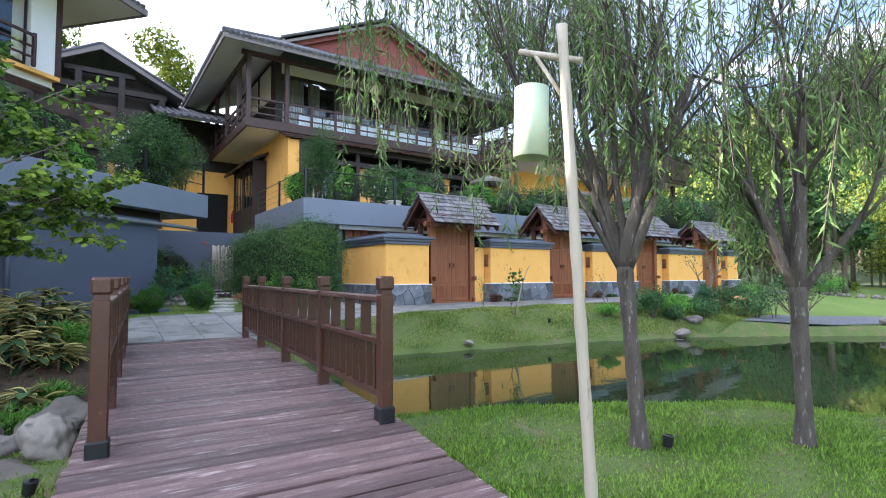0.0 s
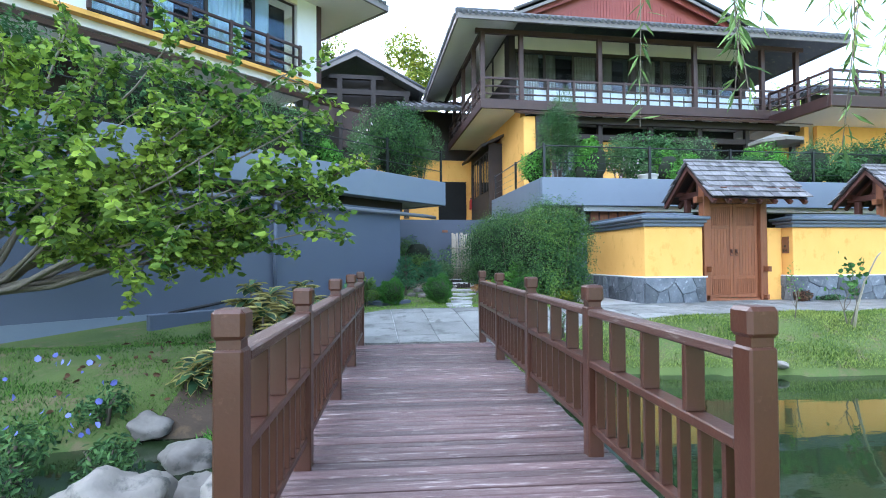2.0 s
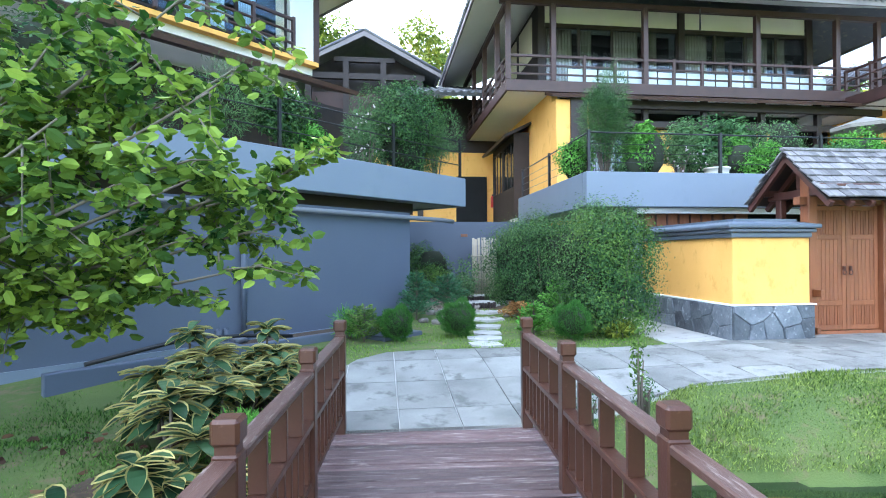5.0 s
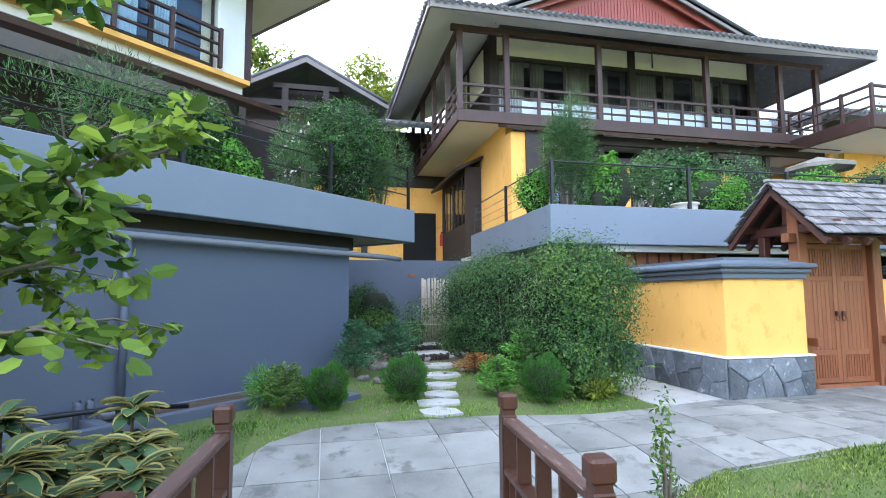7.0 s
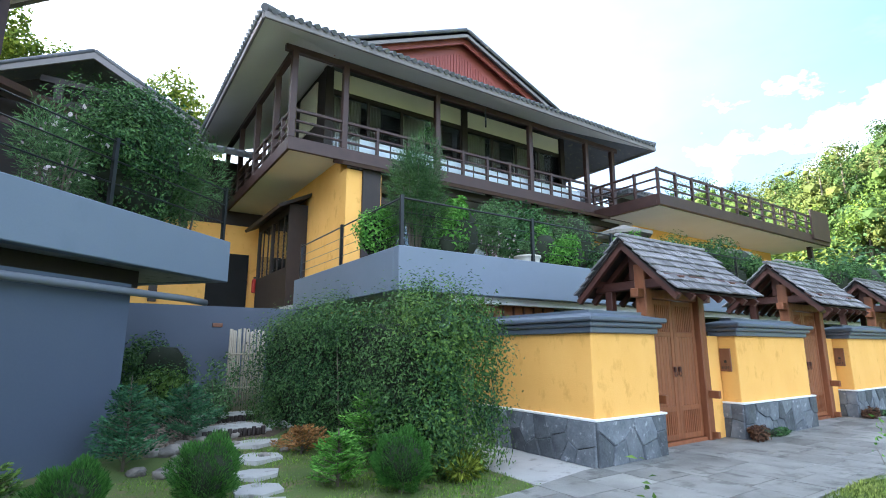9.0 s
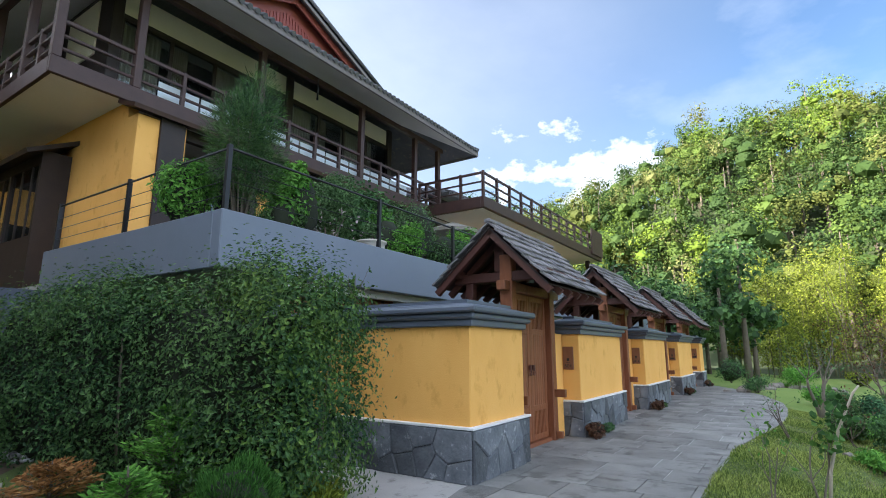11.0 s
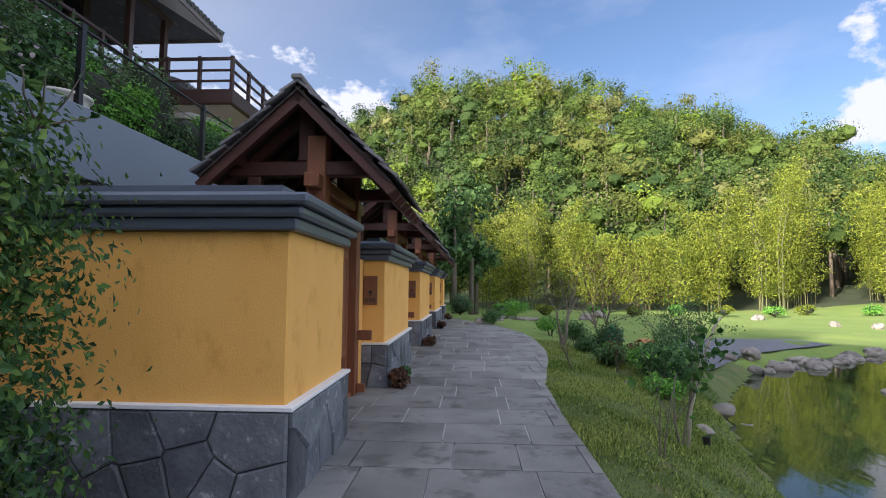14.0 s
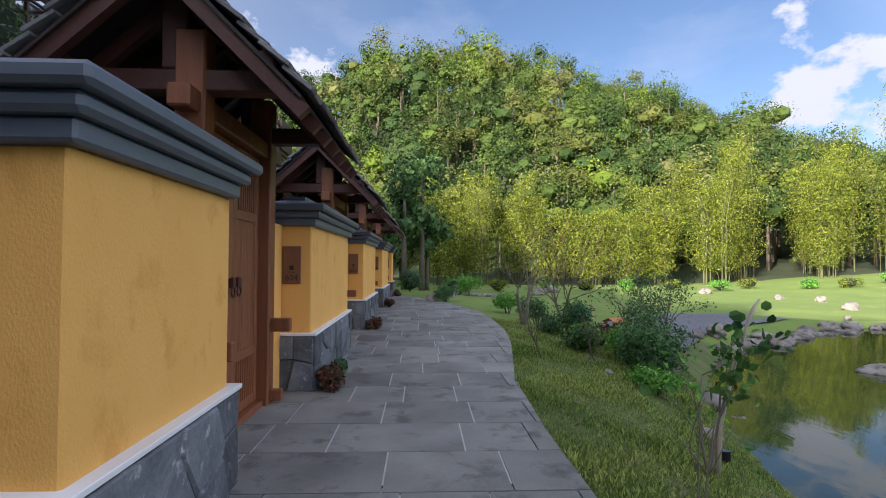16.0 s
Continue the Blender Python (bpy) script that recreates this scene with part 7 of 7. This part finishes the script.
# ---- plants left of the bridge ----
def strap_plant(x, y, h, seed, n=26):
    rs = np.random.RandomState(seed)
    t = thing("variegated_dracaena", "dracaena with cream-edged strap leaves on a thin stem", "plant", "variegated plants", m=pose(x, y, ground_at(x, y)))
    bg, by = bmesh.new(), bmesh.new()
    heads = [(0, 0, h)] + [(rs.uniform(-0.25, 0.25), rs.uniform(-0.25, 0.25), h * rs.uniform(0.5, 0.8)) for _ in range(2)]
    st = bmesh.new()
    for hx, hy, hz in heads:
        tube_into(st, [(hx * 0.2, hy * 0.2, -0.05), (hx * 0.7, hy * 0.7, hz * 0.6), (hx, hy, hz)], [0.016, 0.014, 0.010], 6)
        for i in range(n):
            a, up = rs.uniform(0, 6.28), rs.uniform(0.0, 1.1)
            L, W = rs.uniform(0.22, 0.34), rs.uniform(0.056, 0.08)
            o = Vector((hx, hy, hz - rs.uniform(0, 0.12)))
            out, side = Vector((math.cos(a), math.sin(a), 0)), Vector((-math.sin(a), math.cos(a), 0))
            prev = None
            for k in range(6):
                s = k / 5
                c = o + out * (L * s * math.cos(up * (1 - s * 0.6))) + Vector((0, 0, L * (math.sin(up) * s - 0.55 * s * s)))
                w = W * (0.35 + 1.3 * s) * (1 - s ** 3)
                cur = [c - side * w + Vector((0, 0, 0.012)), c - side * w * 0.84, c + side * w * 0.84, c + side * w + Vector((0, 0, 0.012))]
                if prev:
                    for b, (i0, i1) in ((by, (0, 1)), (bg, (1, 2)), (by, (2, 3))):
                        b.faces.new([b.verts.new(v) for v in (prev[i0], prev[i1], cur[i1], cur[i0])])
                prev = cur
    for b in (bg, by):
        bmesh.ops.remove_doubles(b, verts=b.verts[:], dist=0.0004)
    part("stem", st, TWIG, t)
    part("leaf_blade", bg, STRAPGREEN, t, "dark green strap leaves")
    part("leaf_margin", by, MARGIN, t, "cream leaf edges")


for i, (x, y, h) in enumerate(((-1.02, 7.65, 0.52), (-0.75, 8.55, 0.62), (-1.1, 9.2, 0.72), (-0.55, 9.6, 0.62), (-0.35, 10.4, 0.6), (-0.55, 7.2, 0.4), (-0.3, 8.1, 0.35), (-0.9, 10.3, 0.5), (-0.85, 9.7, 0.85), (-1.3, 10.5, 0.9), (-0.55, 10.9, 0.8), (-0.2, 9.9, 0.6), (-0.5, 8.95, 0.55), (-0.75, 8.0, 0.5))):
    strap_plant(x, y, h * 0.8, 600 + i)
for i, (x, y) in enumerate(((-0.45, 6.9), (-0.3, 7.5), (-0.75, 6.8), (-0.2, 8.7))):
    shrub("fern", x, y, ground_at(x, y), (0.30, 0.28, 0.16), 900, 0.10, LEAF_BRIGHT, "bright green fern beside the bridge", 0.12, core=False, seed=650 + i, stems=4, category="fern", group="ferns")
for i, (x, y, s) in enumerate(((-1.75, 5.4, 0.42), (-1.35, 5.9, 0.35), (-2.1, 6.2, 0.4), (-1.9, 7.1, 0.35))):
    shrub("plumbago_bush", x, y, max(ground_at(x, y), WATER_Z), (s * 0.8, s * 0.8, s * 0.6), 520, 0.06, LEAF_HEDGE, "loose light green bush with pale blue flowers", 0.45, core=False, seed=670 + i, group="plumbago bushes")
p, d = blob_points(36, (-1.75, 5.9, 0.0), (0.55, 0.8, 0.3), rs0)
solo("blue_flowers", leaf_mesh("blue_flowers", p, d, 0.045, BLUEFLOWER, 0.9, "round", 0.5, rs0), BLUEFLOWER, "small pale blue blossoms on the bushes", "flowers", kind="stuff")

# plants at the foot of the garden walls
for i in range(4):
    x = 10.05 + 4.7 * i
    shrub("bronze_ground_cover", x + 0.1, 11.9, 0.0, (0.26, 0.16, 0.13), 700, 0.06, LEAF_RED, "bronze leafed ground cover at the wall foot", 0.6, seed=700 + i, group="wall plants", stems=3, category="plant")
    shrub("low_green_plant", x + 0.75, 11.95, 0.0, (0.40, 0.13, 0.08), 700, 0.05, LEAF_DARK, "low dark green plants at the wall foot", 0.5, seed=710 + i, group="wall plants", stems=3, category="plant")


# ---- bank shrubs and saplings ----
def sapling(name, x, y, h, seed, leaf, n_leaf, material, label, r=0.02, bark=None, spread=0.5, size=(3, 3, 3), levels=2, ratio=0.5, stems=2):
    rs = np.random.RandomState(seed)
    t = thing(name, label, "tree" if h > 1.5 else "shrub", "bank saplings", m=pose(x, y, ground_at(x, y)))
    bm, tips = bmesh.new(), []
    for i in range(stems):
        grow(bm, (rs.uniform(-0.04, 0.04), rs.uniform(-0.04, 0.04), -0.08), (rs.normal(0, 0.22), rs.normal(0, 0.22), 1), h * 0.6, r, levels, rs, tips, spread, 0.2, 0.14, size)
    part("trunk", bm, bark or TWIG, t)
    P, D = [], []
    for p, d in tips:
        for k in range(n_leaf if p.z > 0.4 * h else 0):
            P.append(p + Vector(rs.normal(0, 0.05 * h, 3)))
            D.append(d + Vector(rs.normal(0, 0.5, 3)))
    if P:
        part("crown", leaf_mesh("crown", P, D, leaf, material, ratio, "round" if ratio > 0.6 else "diamond", 0.5, rs), material, t)


sapling("round_leaved_sapling", 8.2, 9.08, 1.25, 801, 0.075, 5, LEAF_SAPLING, "young sapling with a few round leaves on the bank", 0.013, BIGBARK, ratio=0.85, levels=1, stems=2)
sapling("bare_sapling", 7.6, 9.45, 1.0, 802, 0.05, 2, LEAF_BRIGHT, "thin sapling with sparse leaves on the bank", 0.009, BIGBARK, levels=1)
sapling("twiggy_shrub", 11.95, 9.26, 1.1, 803, 0.05, 1, LEAF_GREY, "bare twiggy shrub on the grassy bank", 0.014)
sapling("twiggy_shrub", 12.4, 8.4, 0.9, 804, 0.05, 1, LEAF_RED, "bare twiggy shrub low on the bank", 0.012)
sapling("dark_twiggy_tree", 18.6, 7.2, 3.0, 805, 0.07, 5, LEAF_RED, "dark twiggy small tree on the bank", 0.03, levels=2, size=(4, 4, 3), stems=4)
sapling("white_trunk_tree", 16.2, 8.7, 1.7, 806, 0.07, 2, LEAF_GREY, "small tree with a pale trunk by the path", 0.05, BIGBARK, stems=2)
sapling("dark_twiggy_tree", 15.4, 6.0, 1.5, 807, 0.06, 7, LEAF_DARK, "dense dark small-leaved bush beside the gravel", 0.03, levels=2, size=(4, 4, 3), stems=5)
sapling("twiggy_shrub", 15.6, 6.6, 1.5, 808, 0.05, 2, LEAF_GREY, "thin twiggy shrub on the bank", 0.016, stems=3)
dead = thing("pale_dead_branch", "pale bare lichened trunk leaning beside the sapling", "tree", m=pose(8.22, 9.0, ground_at(8.22, 9.0)))
part("trunk", tube([(0, 0, -0.08), (0.03, -0.05, 0.35), (0.05, -0.16, 0.75), (0.09, -0.32, 1.12), (0.10, -0.38, 1.2)], [0.020, 0.017, 0.015, 0.012, 0.008], 9), BAMBOOPOLE, dead)
for i, (x, y, r, h, mt, lab) in enumerate(((13.7, 8.1, 0.32, 0.22, LEAF_BRIGHT, "round bright green bush on the bank"), (14.3, 7.6, 0.36, 0.24, LEAF_RED, "low rust-red bush on the bank"), (11.75, 7.8, 0.55, 0.42, LEAF_DARK, "dark weedy bush hanging over the waterline"), (12.6, 7.75, 0.5, 0.3, LEAF_BRIGHT, "tangled green weeds above the waterline"), (13.3, 7.25, 0.55, 0.32, LEAF_DARK, "dark green weeds beside the gravel"), (14.9, 6.75, 0.6, 0.5, LEAF_GREY, "airy feathery shrub beside the gravel"), (13.0, 8.5, 0.4, 0.22, LEAF_HEDGE, "loose green weeds on the bank"), (15.4, 7.9, 0.45, 0.4, LEAF_HEDGE, "green bush beside the path bank"), (17.2, 8.2, 0.5, 0.35, LEAF_DARK, "dark green bush on the bank"), (10.6, 8.3, 0.3, 0.14, LEAF_BRIGHT, "low green weeds near the waterline"), (19.0, 8.6, 0.5, 0.3, LEAF_BRIGHT, "bright green low bush near the path"),
                                           (14.5, 7.95, 0.22, 0.4, LEAF_CYPRESS, "small blue-green conifer on the bank"), (15.0, 8.4, 0.25, 0.2, LEAF_DARK, "dark green bush on the bank"),
                                           (22.0, 10.2, 0.5, 0.3, LEAF_DARK, "dark green bush near the path's bend"), (12.2, 7.5, 0.3, 0.2, LEAF_DARK, "dark bush at the waterline"),
                                           (24.6, 13.6, 1.0, 1.3, LEAF_DARK, "tall dark shrub at the end of the wall"), (27.0, 13.5, 1.2, 1.1, LEAF_HEDGE, "green shrub past the end of the wall"),
                                           (26.5, 9.0, 0.7, 0.5, LEAF_BRIGHT, "bright green shrub on the far lawn"), (29.0, 11.5, 0.8, 0.6, LEAF_DARK, "dark shrub on the far lawn"))):
    shrub("bank_bush", x, y, ground_at(x, y), (r, r, h), int(1500 + 900 * r), 0.055 + 0.02 * r, mt, lab, seed=830 + i, core=r > 0.75, blobs=8, hollow=0.2)


bm = bmesh.new()
ring = [(-1.7, 6.95), (-0.8, 6.75), (0.05, 6.9), (0.15, 8.6), (0.2, 10.2), (-0.6, 10.6), (-1.2, 9.4), (-1.6, 8.0)]
cen = bm.verts.new((-0.6, 8.4, ground_at(-0.6, 8.4) + 0.02))
vs = [[bm.verts.new((-0.6 + (x + 0.6) * k, 8.4 + (y - 8.4) * k, ground_at(-0.6 + (x + 0.6) * k, 8.4 + (y - 8.4) * k) + (0.02 if k < 1 else -0.02))) for x, y in ring] for k in (0.4, 0.75, 1.0)]
for i in range(len(ring)):
    j = (i + 1) % len(ring)
    bm.faces.new((cen, vs[0][i], vs[0][j]))
    for a, b in zip(vs, vs[1:]):
        bm.faces.new((a[i], b[i], b[j], a[j]))
solo("planting_soil", bm, SOIL, "dark bare planting soil beside the bridge", "soil", kind="structure")


# ---- grass ----
SIDEGRASS = foliage("shaded_grass_blade", (0.045, 0.12, 0.02), (0.14, 0.23, 0.045), 0.3, k=0.5)
BANKGRASS = foliage("dry_grass_blade", (0.070, 0.155, 0.022), (0.34, 0.39, 0.105), 0.35, k=0.5)


def grass(name, region, n, height, seed, label, bright=GRASS):
    rs = np.random.RandomState(seed)
    x0, x1, y0, y1 = region
    x, y = rs.uniform(x0, x1, n), rs.uniform(y0, y1, n)
    keep = shore_distance(x, y) > 0.03
    outline = PATH_S + PATH_N[::-1]
    px = np.array([not inside(outline, a, b) for a, b in zip(x, y)])
    onbridge = (x > -0.12 + 0.07 * (y - 3.7)) & (x < 1.95 + 0.07 * (y - 3.7)) & (y < 9.5)
    ramp = (x > -0.16 + 0.07 * (y - 3.7)) & (x < 1.97 + 0.07 * (y - 3.7)) & (y < 3.8)
    wall = ((x > 5.3) & (y > 12.0)) | (((x - 1.44) * 0.669 - (y - 15.5) * 0.743) < 0.9)
    patch = np.sin(x * 2.1 + 1) * np.cos(y * 2.7) + 0.6 * np.sin(x * 5.3) * np.sin(y * 4.1) > -0.75 + 0.6 * rs.rand(n)
    keep &= px & ~onbridge & ~ramp & ~wall & (patch | (x > 1.2))
    x, y = x[keep], y[keep]
    z = ground_height(x, y) - 0.008
    k = len(x)
    P = np.column_stack([x, y, z])
    D = np.column_stack([rs.normal(0, 0.45, k), rs.normal(0, 0.45, k), np.ones(k)])
    solo(name, leaf_mesh(name, P, D, height * (0.65 + 0.35 * np.sin(x * 3.1 + 1.7 * np.sin(y * 2.3)) * np.cos(y * 4.1) + 0.25 * rs.rand(k)), bright, 0.2, "diamond", 0.3, rs, 0.05), bright, label, "grass", kind="stuff")


grass("lawn_grass", (1.2, 8.0, -0.3, 4.6), 120000, 0.055, 31, "short bright green lawn grass on the near bank")
grass("lawn_grass", (-3.0, 0.4, 2.0, 5.4), 16000, 0.06, 32, "short bright green lawn grass beside the bridge")
grass("bank_grass", (2.0, 17.0, 6.6, 10.2), 190000, 0.055, 33, "short yellow-green grass on the sloping bank", BANKGRASS)
grass("garden_grass", (-0.3, 5.4, 11.5, 15.6), 22000, 0.05, 34, "short green grass round the clipped bushes")
grass("side_grass", (-6.5, 0.3, 6.6, 13.5), 105000, 0.05, 35, "short dark green grass below the grey wall", SIDEGRASS)
rs1 = np.random.RandomState(55)
lx, ly = rs1.uniform(-2.6, -0.2, 90), rs1.uniform(6.6, 9.5, 90)
keep = shore_distance(lx, ly) > 0.1
lx, ly = lx[keep], ly[keep]
solo("fallen_leaves", leaf_mesh("fallen_leaves", np.column_stack([lx, ly, ground_height(lx, ly) + 0.03]), np.column_stack([rs1.normal(0, 1, len(lx)), rs1.normal(0, 1, len(lx)), np.zeros(len(lx))]), 0.09, LEAF_RED, 0.6, "round", 0.1, rs1),
     LEAF_RED, "scattered brown fallen leaves on the grass", "leaves", kind="stuff")


# ---- woods ----
_b = bmesh.new()
bmesh.ops.create_icosphere(_b, subdivisions=1, radius=1)
_b.verts.ensure_lookup_table()
BALL_V = np.array([v.co[:] for v in _b.verts])
BALL_F = np.array([[v.index for v in f.verts] for f in _b.faces])
_b.free()


def wood(name, places, label, material, card, per, seed, shape=(0.9, 1.25)):
    """Far woods: each tree several uneven leaf masses on a trunk, all in one."""
    rs = np.random.RandomState(seed)
    P, D, HV, HF = [], [], [], []
    bm = bmesh.new()
    for x, y, h, r in places:
        z = ground_at(x, y)
        n = rs.randint(6, 12)
        for i in range(n):
            a = rs.uniform(0, 6.28)
            c = (x + math.cos(a) * r * rs.uniform(0, 0.7), y + math.sin(a) * r * rs.uniform(0, 0.7), z + h * rs.uniform(0.45, 0.93))
            rr = r * rs.uniform(0.34, 0.60)
            p, d = blob_points(per // n, c, (rr, rr, rr * rs.uniform(0.7, 1.0)), rs, 0.72)
            d[:, 2] += 0.25
            P.append(p), D.append(d)
            o = len(HV)
            k = rr * (0.55 if c[2] < z + h * 0.72 else 0.2) * (1 + 0.16 * rs.uniform(-1, 1, len(BALL_V)))[:, None]
            HV.extend((np.array(c) + BALL_V * k * np.array([1, 1, 0.8])).tolist())
            HF.extend((BALL_F + o).tolist())
        tube_into(bm, [(x, y, z - 0.5), (x + rs.normal(0, 0.2), y, z + h * 0.4), (x, y, z + h * 0.85)], [0.06 + 0.018 * h, 0.05 + 0.012 * h, 0.04], 5)
    P, D = np.concatenate(P), np.concatenate(D)
    t = thing(name, label, "trees", kind="stuff")
    part("foliage", leaf_mesh("foliage", P, D, card, material, 0.7, "diamond", 0.35, rs, 0.1, flat=True), material, t)
    me = bpy.data.meshes.new("shaded_mass")
    me.from_pydata(HV, [], HF)
    me.materials.append(material)
    part("shaded_mass", me, material, t)["kind"] = "stuff"
    part("trunk", bm, TWIG, t)["kind"] = "stuff"


def forest_leaf(name, a, b, c, scale):
    m = foliage(name, a, b, 0.2, 0.7, 0.16)
    n, l = m.node_tree.nodes, m.node_tree.links
    for nd in n:
        if nd.type == "TEX_NOISE":
            nd.inputs["Scale"].default_value = scale
    return m


BACKWOOD = forest_leaf("back_wood_leaf", (0.05, 0.09, 0.02), (0.20, 0.22, 0.03), None, 0.10)
rs2 = np.random.RandomState(66)
places = []
for i in range(700):
    y = rs2.uniform(-95, 78)
    x = rs2.uniform(56, 124) - 0.12 * abs(y)
    if math.hypot(x, y) > 45:
        places.append((x, y, rs2.uniform(6.5, 11.0) * (1.3 if rs2.rand() < 0.10 else 1), rs2.uniform(3.0, 5.4)))
KINDS = (("dark", (0.025, 0.055, 0.015), (0.063, 0.104, 0.025)), ("mid", (0.052, 0.094, 0.020), (0.108, 0.156, 0.029)),
         ("olive", (0.072, 0.094, 0.021), (0.137, 0.153, 0.036)), ("pale", (0.108, 0.124, 0.042), (0.187, 0.195, 0.066)), ("lime", (0.094, 0.156, 0.018), (0.180, 0.247, 0.029)))
for y, h in ((34, 11), (26, 13), (22, 12), (19, 14), (11, 12), (2, 14), (-3, 13), (-13, 12), (-19, 12), (-34, 14), (-44, 10)):
    places.append((rs2.uniform(108, 114) - 0.12 * abs(y), y, h, rs2.uniform(2.6, 3.4)))
pick = [rs2.choice(5, p=(0.36, 0.28, 0.18, 0.08, 0.10)) for _ in places]
for q, (nm, a, b) in enumerate(KINDS):
    wood("hill_forest", [p for p, w in zip(places, pick) if w == q], "dense mixed green forest trees covering the hill", forest_leaf("forest_leaf_" + nm, a, b, None, 0.2), 0.34, 760, 67 + 10 * q)
places = []
# unseen trees added on the left slope to keep the low sun off the garden
for i in range(90):
    places.append((rs2.uniform(-75, -12), rs2.uniform(33, 70), rs2.uniform(10, 14), rs2.uniform(3, 4.5)))
for x, y, h, r in ((0.0, 58, 12, 3.2), (-9, 42, 15, 4.0), (9, 62, 9, 3.0), (27, 55, 8, 3), (33, 48, 9, 3.2), (38, 40, 9, 3.5), (43, 33, 9, 3.5), (40, 27, 8, 3.0), (46, 24, 9, 3.2), (36, 32, 7, 3), (47, 40, 10, 4), (50, 30, 10, 4)):
    places.append((x, y, h, r))
wood("back_wood", places, "tall trees on the slope behind the houses, most added unseen to block the sun", BACKWOOD, 0.5, 560, 68)
wood("slope_trees", [(-4.0, 45, 14.5, 3.6), (4.9, 47, 14.2, 3.2), (-1.0, 47, 10.5, 3.0), (1.8, 52, 10.5, 3.0), (-7.0, 48, 15, 3.8)], "leafy yellow-green trees behind the pavilion roof", forest_leaf("slope_leaf", (0.07, 0.13, 0.02), (0.28, 0.30, 0.03), None, 0.25), 0.26, 7500, 168)
places = [(rs2.uniform(31, 44), rs2.uniform(10, 24), rs2.uniform(3.5, 7.5), rs2.uniform(1.6, 2.8)) for _ in range(26)]
wood("orchard_trees", places, "dark green garden trees beyond the end of the path", LEAF_HEDGE, 0.28, 900, 69)


CULM = surface("green_culm", (0.07, 0.075, 0.03), (0.13, 0.13, 0.05), 0.6, 3, 0.1, 30)


def bamboo_grove():
    rs = np.random.RandomState(70)
    t = thing("bamboo_grove", "sunlit yellow-green bamboo grove along the far lawn", "bamboo", kind="stuff")
    P, D = [], []
    bm = bmesh.new()
    clumps = []
    for i in range(40):
        y = -47 + 1.5 * i + rs.uniform(-0.8, 0.8)
        clumps.append((44.5 + rs.uniform(-1.0, 8.0) - 0.006 * (y + 8) ** 2, y, rs.uniform(0.62, 1.12)))
    for i in range(160):
        cx, cy, tall = clumps[i // 4]
        turn = rs.uniform(0, 6.283)
        x, y = cx + 0.5 * math.cos(turn), cy + 0.5 * math.sin(turn)
        z = ground_at(x, y)
        h = (rs.uniform(7.5, 9.5) + min(5.5, max(0, (-y - 11) * 0.42))) * tall
        out = rs.uniform(0.5, 2.6)
        lean = (out * math.cos(turn), out * math.sin(turn))
        n = 1550
        s = rs.uniform(0.10, 1, n) ** 0.85
        spread = 0.3 + 1.25 * np.sin(np.clip(s, 0, 1) * math.pi * 0.92) ** 0.9
        a = rs.uniform(0, 6.283, n)
        rr = spread * np.sqrt(rs.uniform(0, 1, n)) * (1 + 0.3 * np.sin(s * 25 + i))
        px, py = x + lean[0] * s ** 2 + rr * np.cos(a), y + lean[1] * s ** 2 + rr * np.sin(a)
        pz = z + h * s - rr * 0.35
        P.append(np.column_stack([px, py, pz]))
        D.append(np.column_stack([np.cos(a), np.sin(a), np.full(n, 0.5)]))
        for k in range(2):
            ox, oy = rs.normal(0, 0.25, 2)
            tube_into(bm, [(x + ox, y + oy, z - 0.3), (x + ox * 1.2, y + oy * 1.2, z + h * 0.5), (x + ox + lean[0] * 0.8, y + oy + lean[1] * 0.8, z + h * 0.9)], [0.045, 0.04, 0.015], 5, cap=False)
    P, D = np.concatenate(P), np.concatenate(D)
    part("foliage", leaf_mesh("foliage", P, D, 0.21, LEAF_BAMBOO, 0.34, "diamond", 0.5, rs, 0.05, flat=True), LEAF_BAMBOO, t)
    part("culm", bm, CULM, t)["kind"] = "stuff"


bamboo_grove()
rs3 = np.random.RandomState(72)
for i in range(14):
    y = -26 + 2.9 * i + rs3.uniform(-0.6, 0.6)
    x = 38.5 - 0.006 * (y + 8) ** 2 + rs3.uniform(-1, 1)
    shrub("lawn_edge_bush", x, y, ground_at(x, y), (0.7, 0.7, 0.4), 900, 0.13, LEAF_BAMBOO if i % 2 else LEAF_BRIGHT, "low yellow-green bush at the lawn's edge", seed=900 + i, group="lawn edge bushes", stems=3)
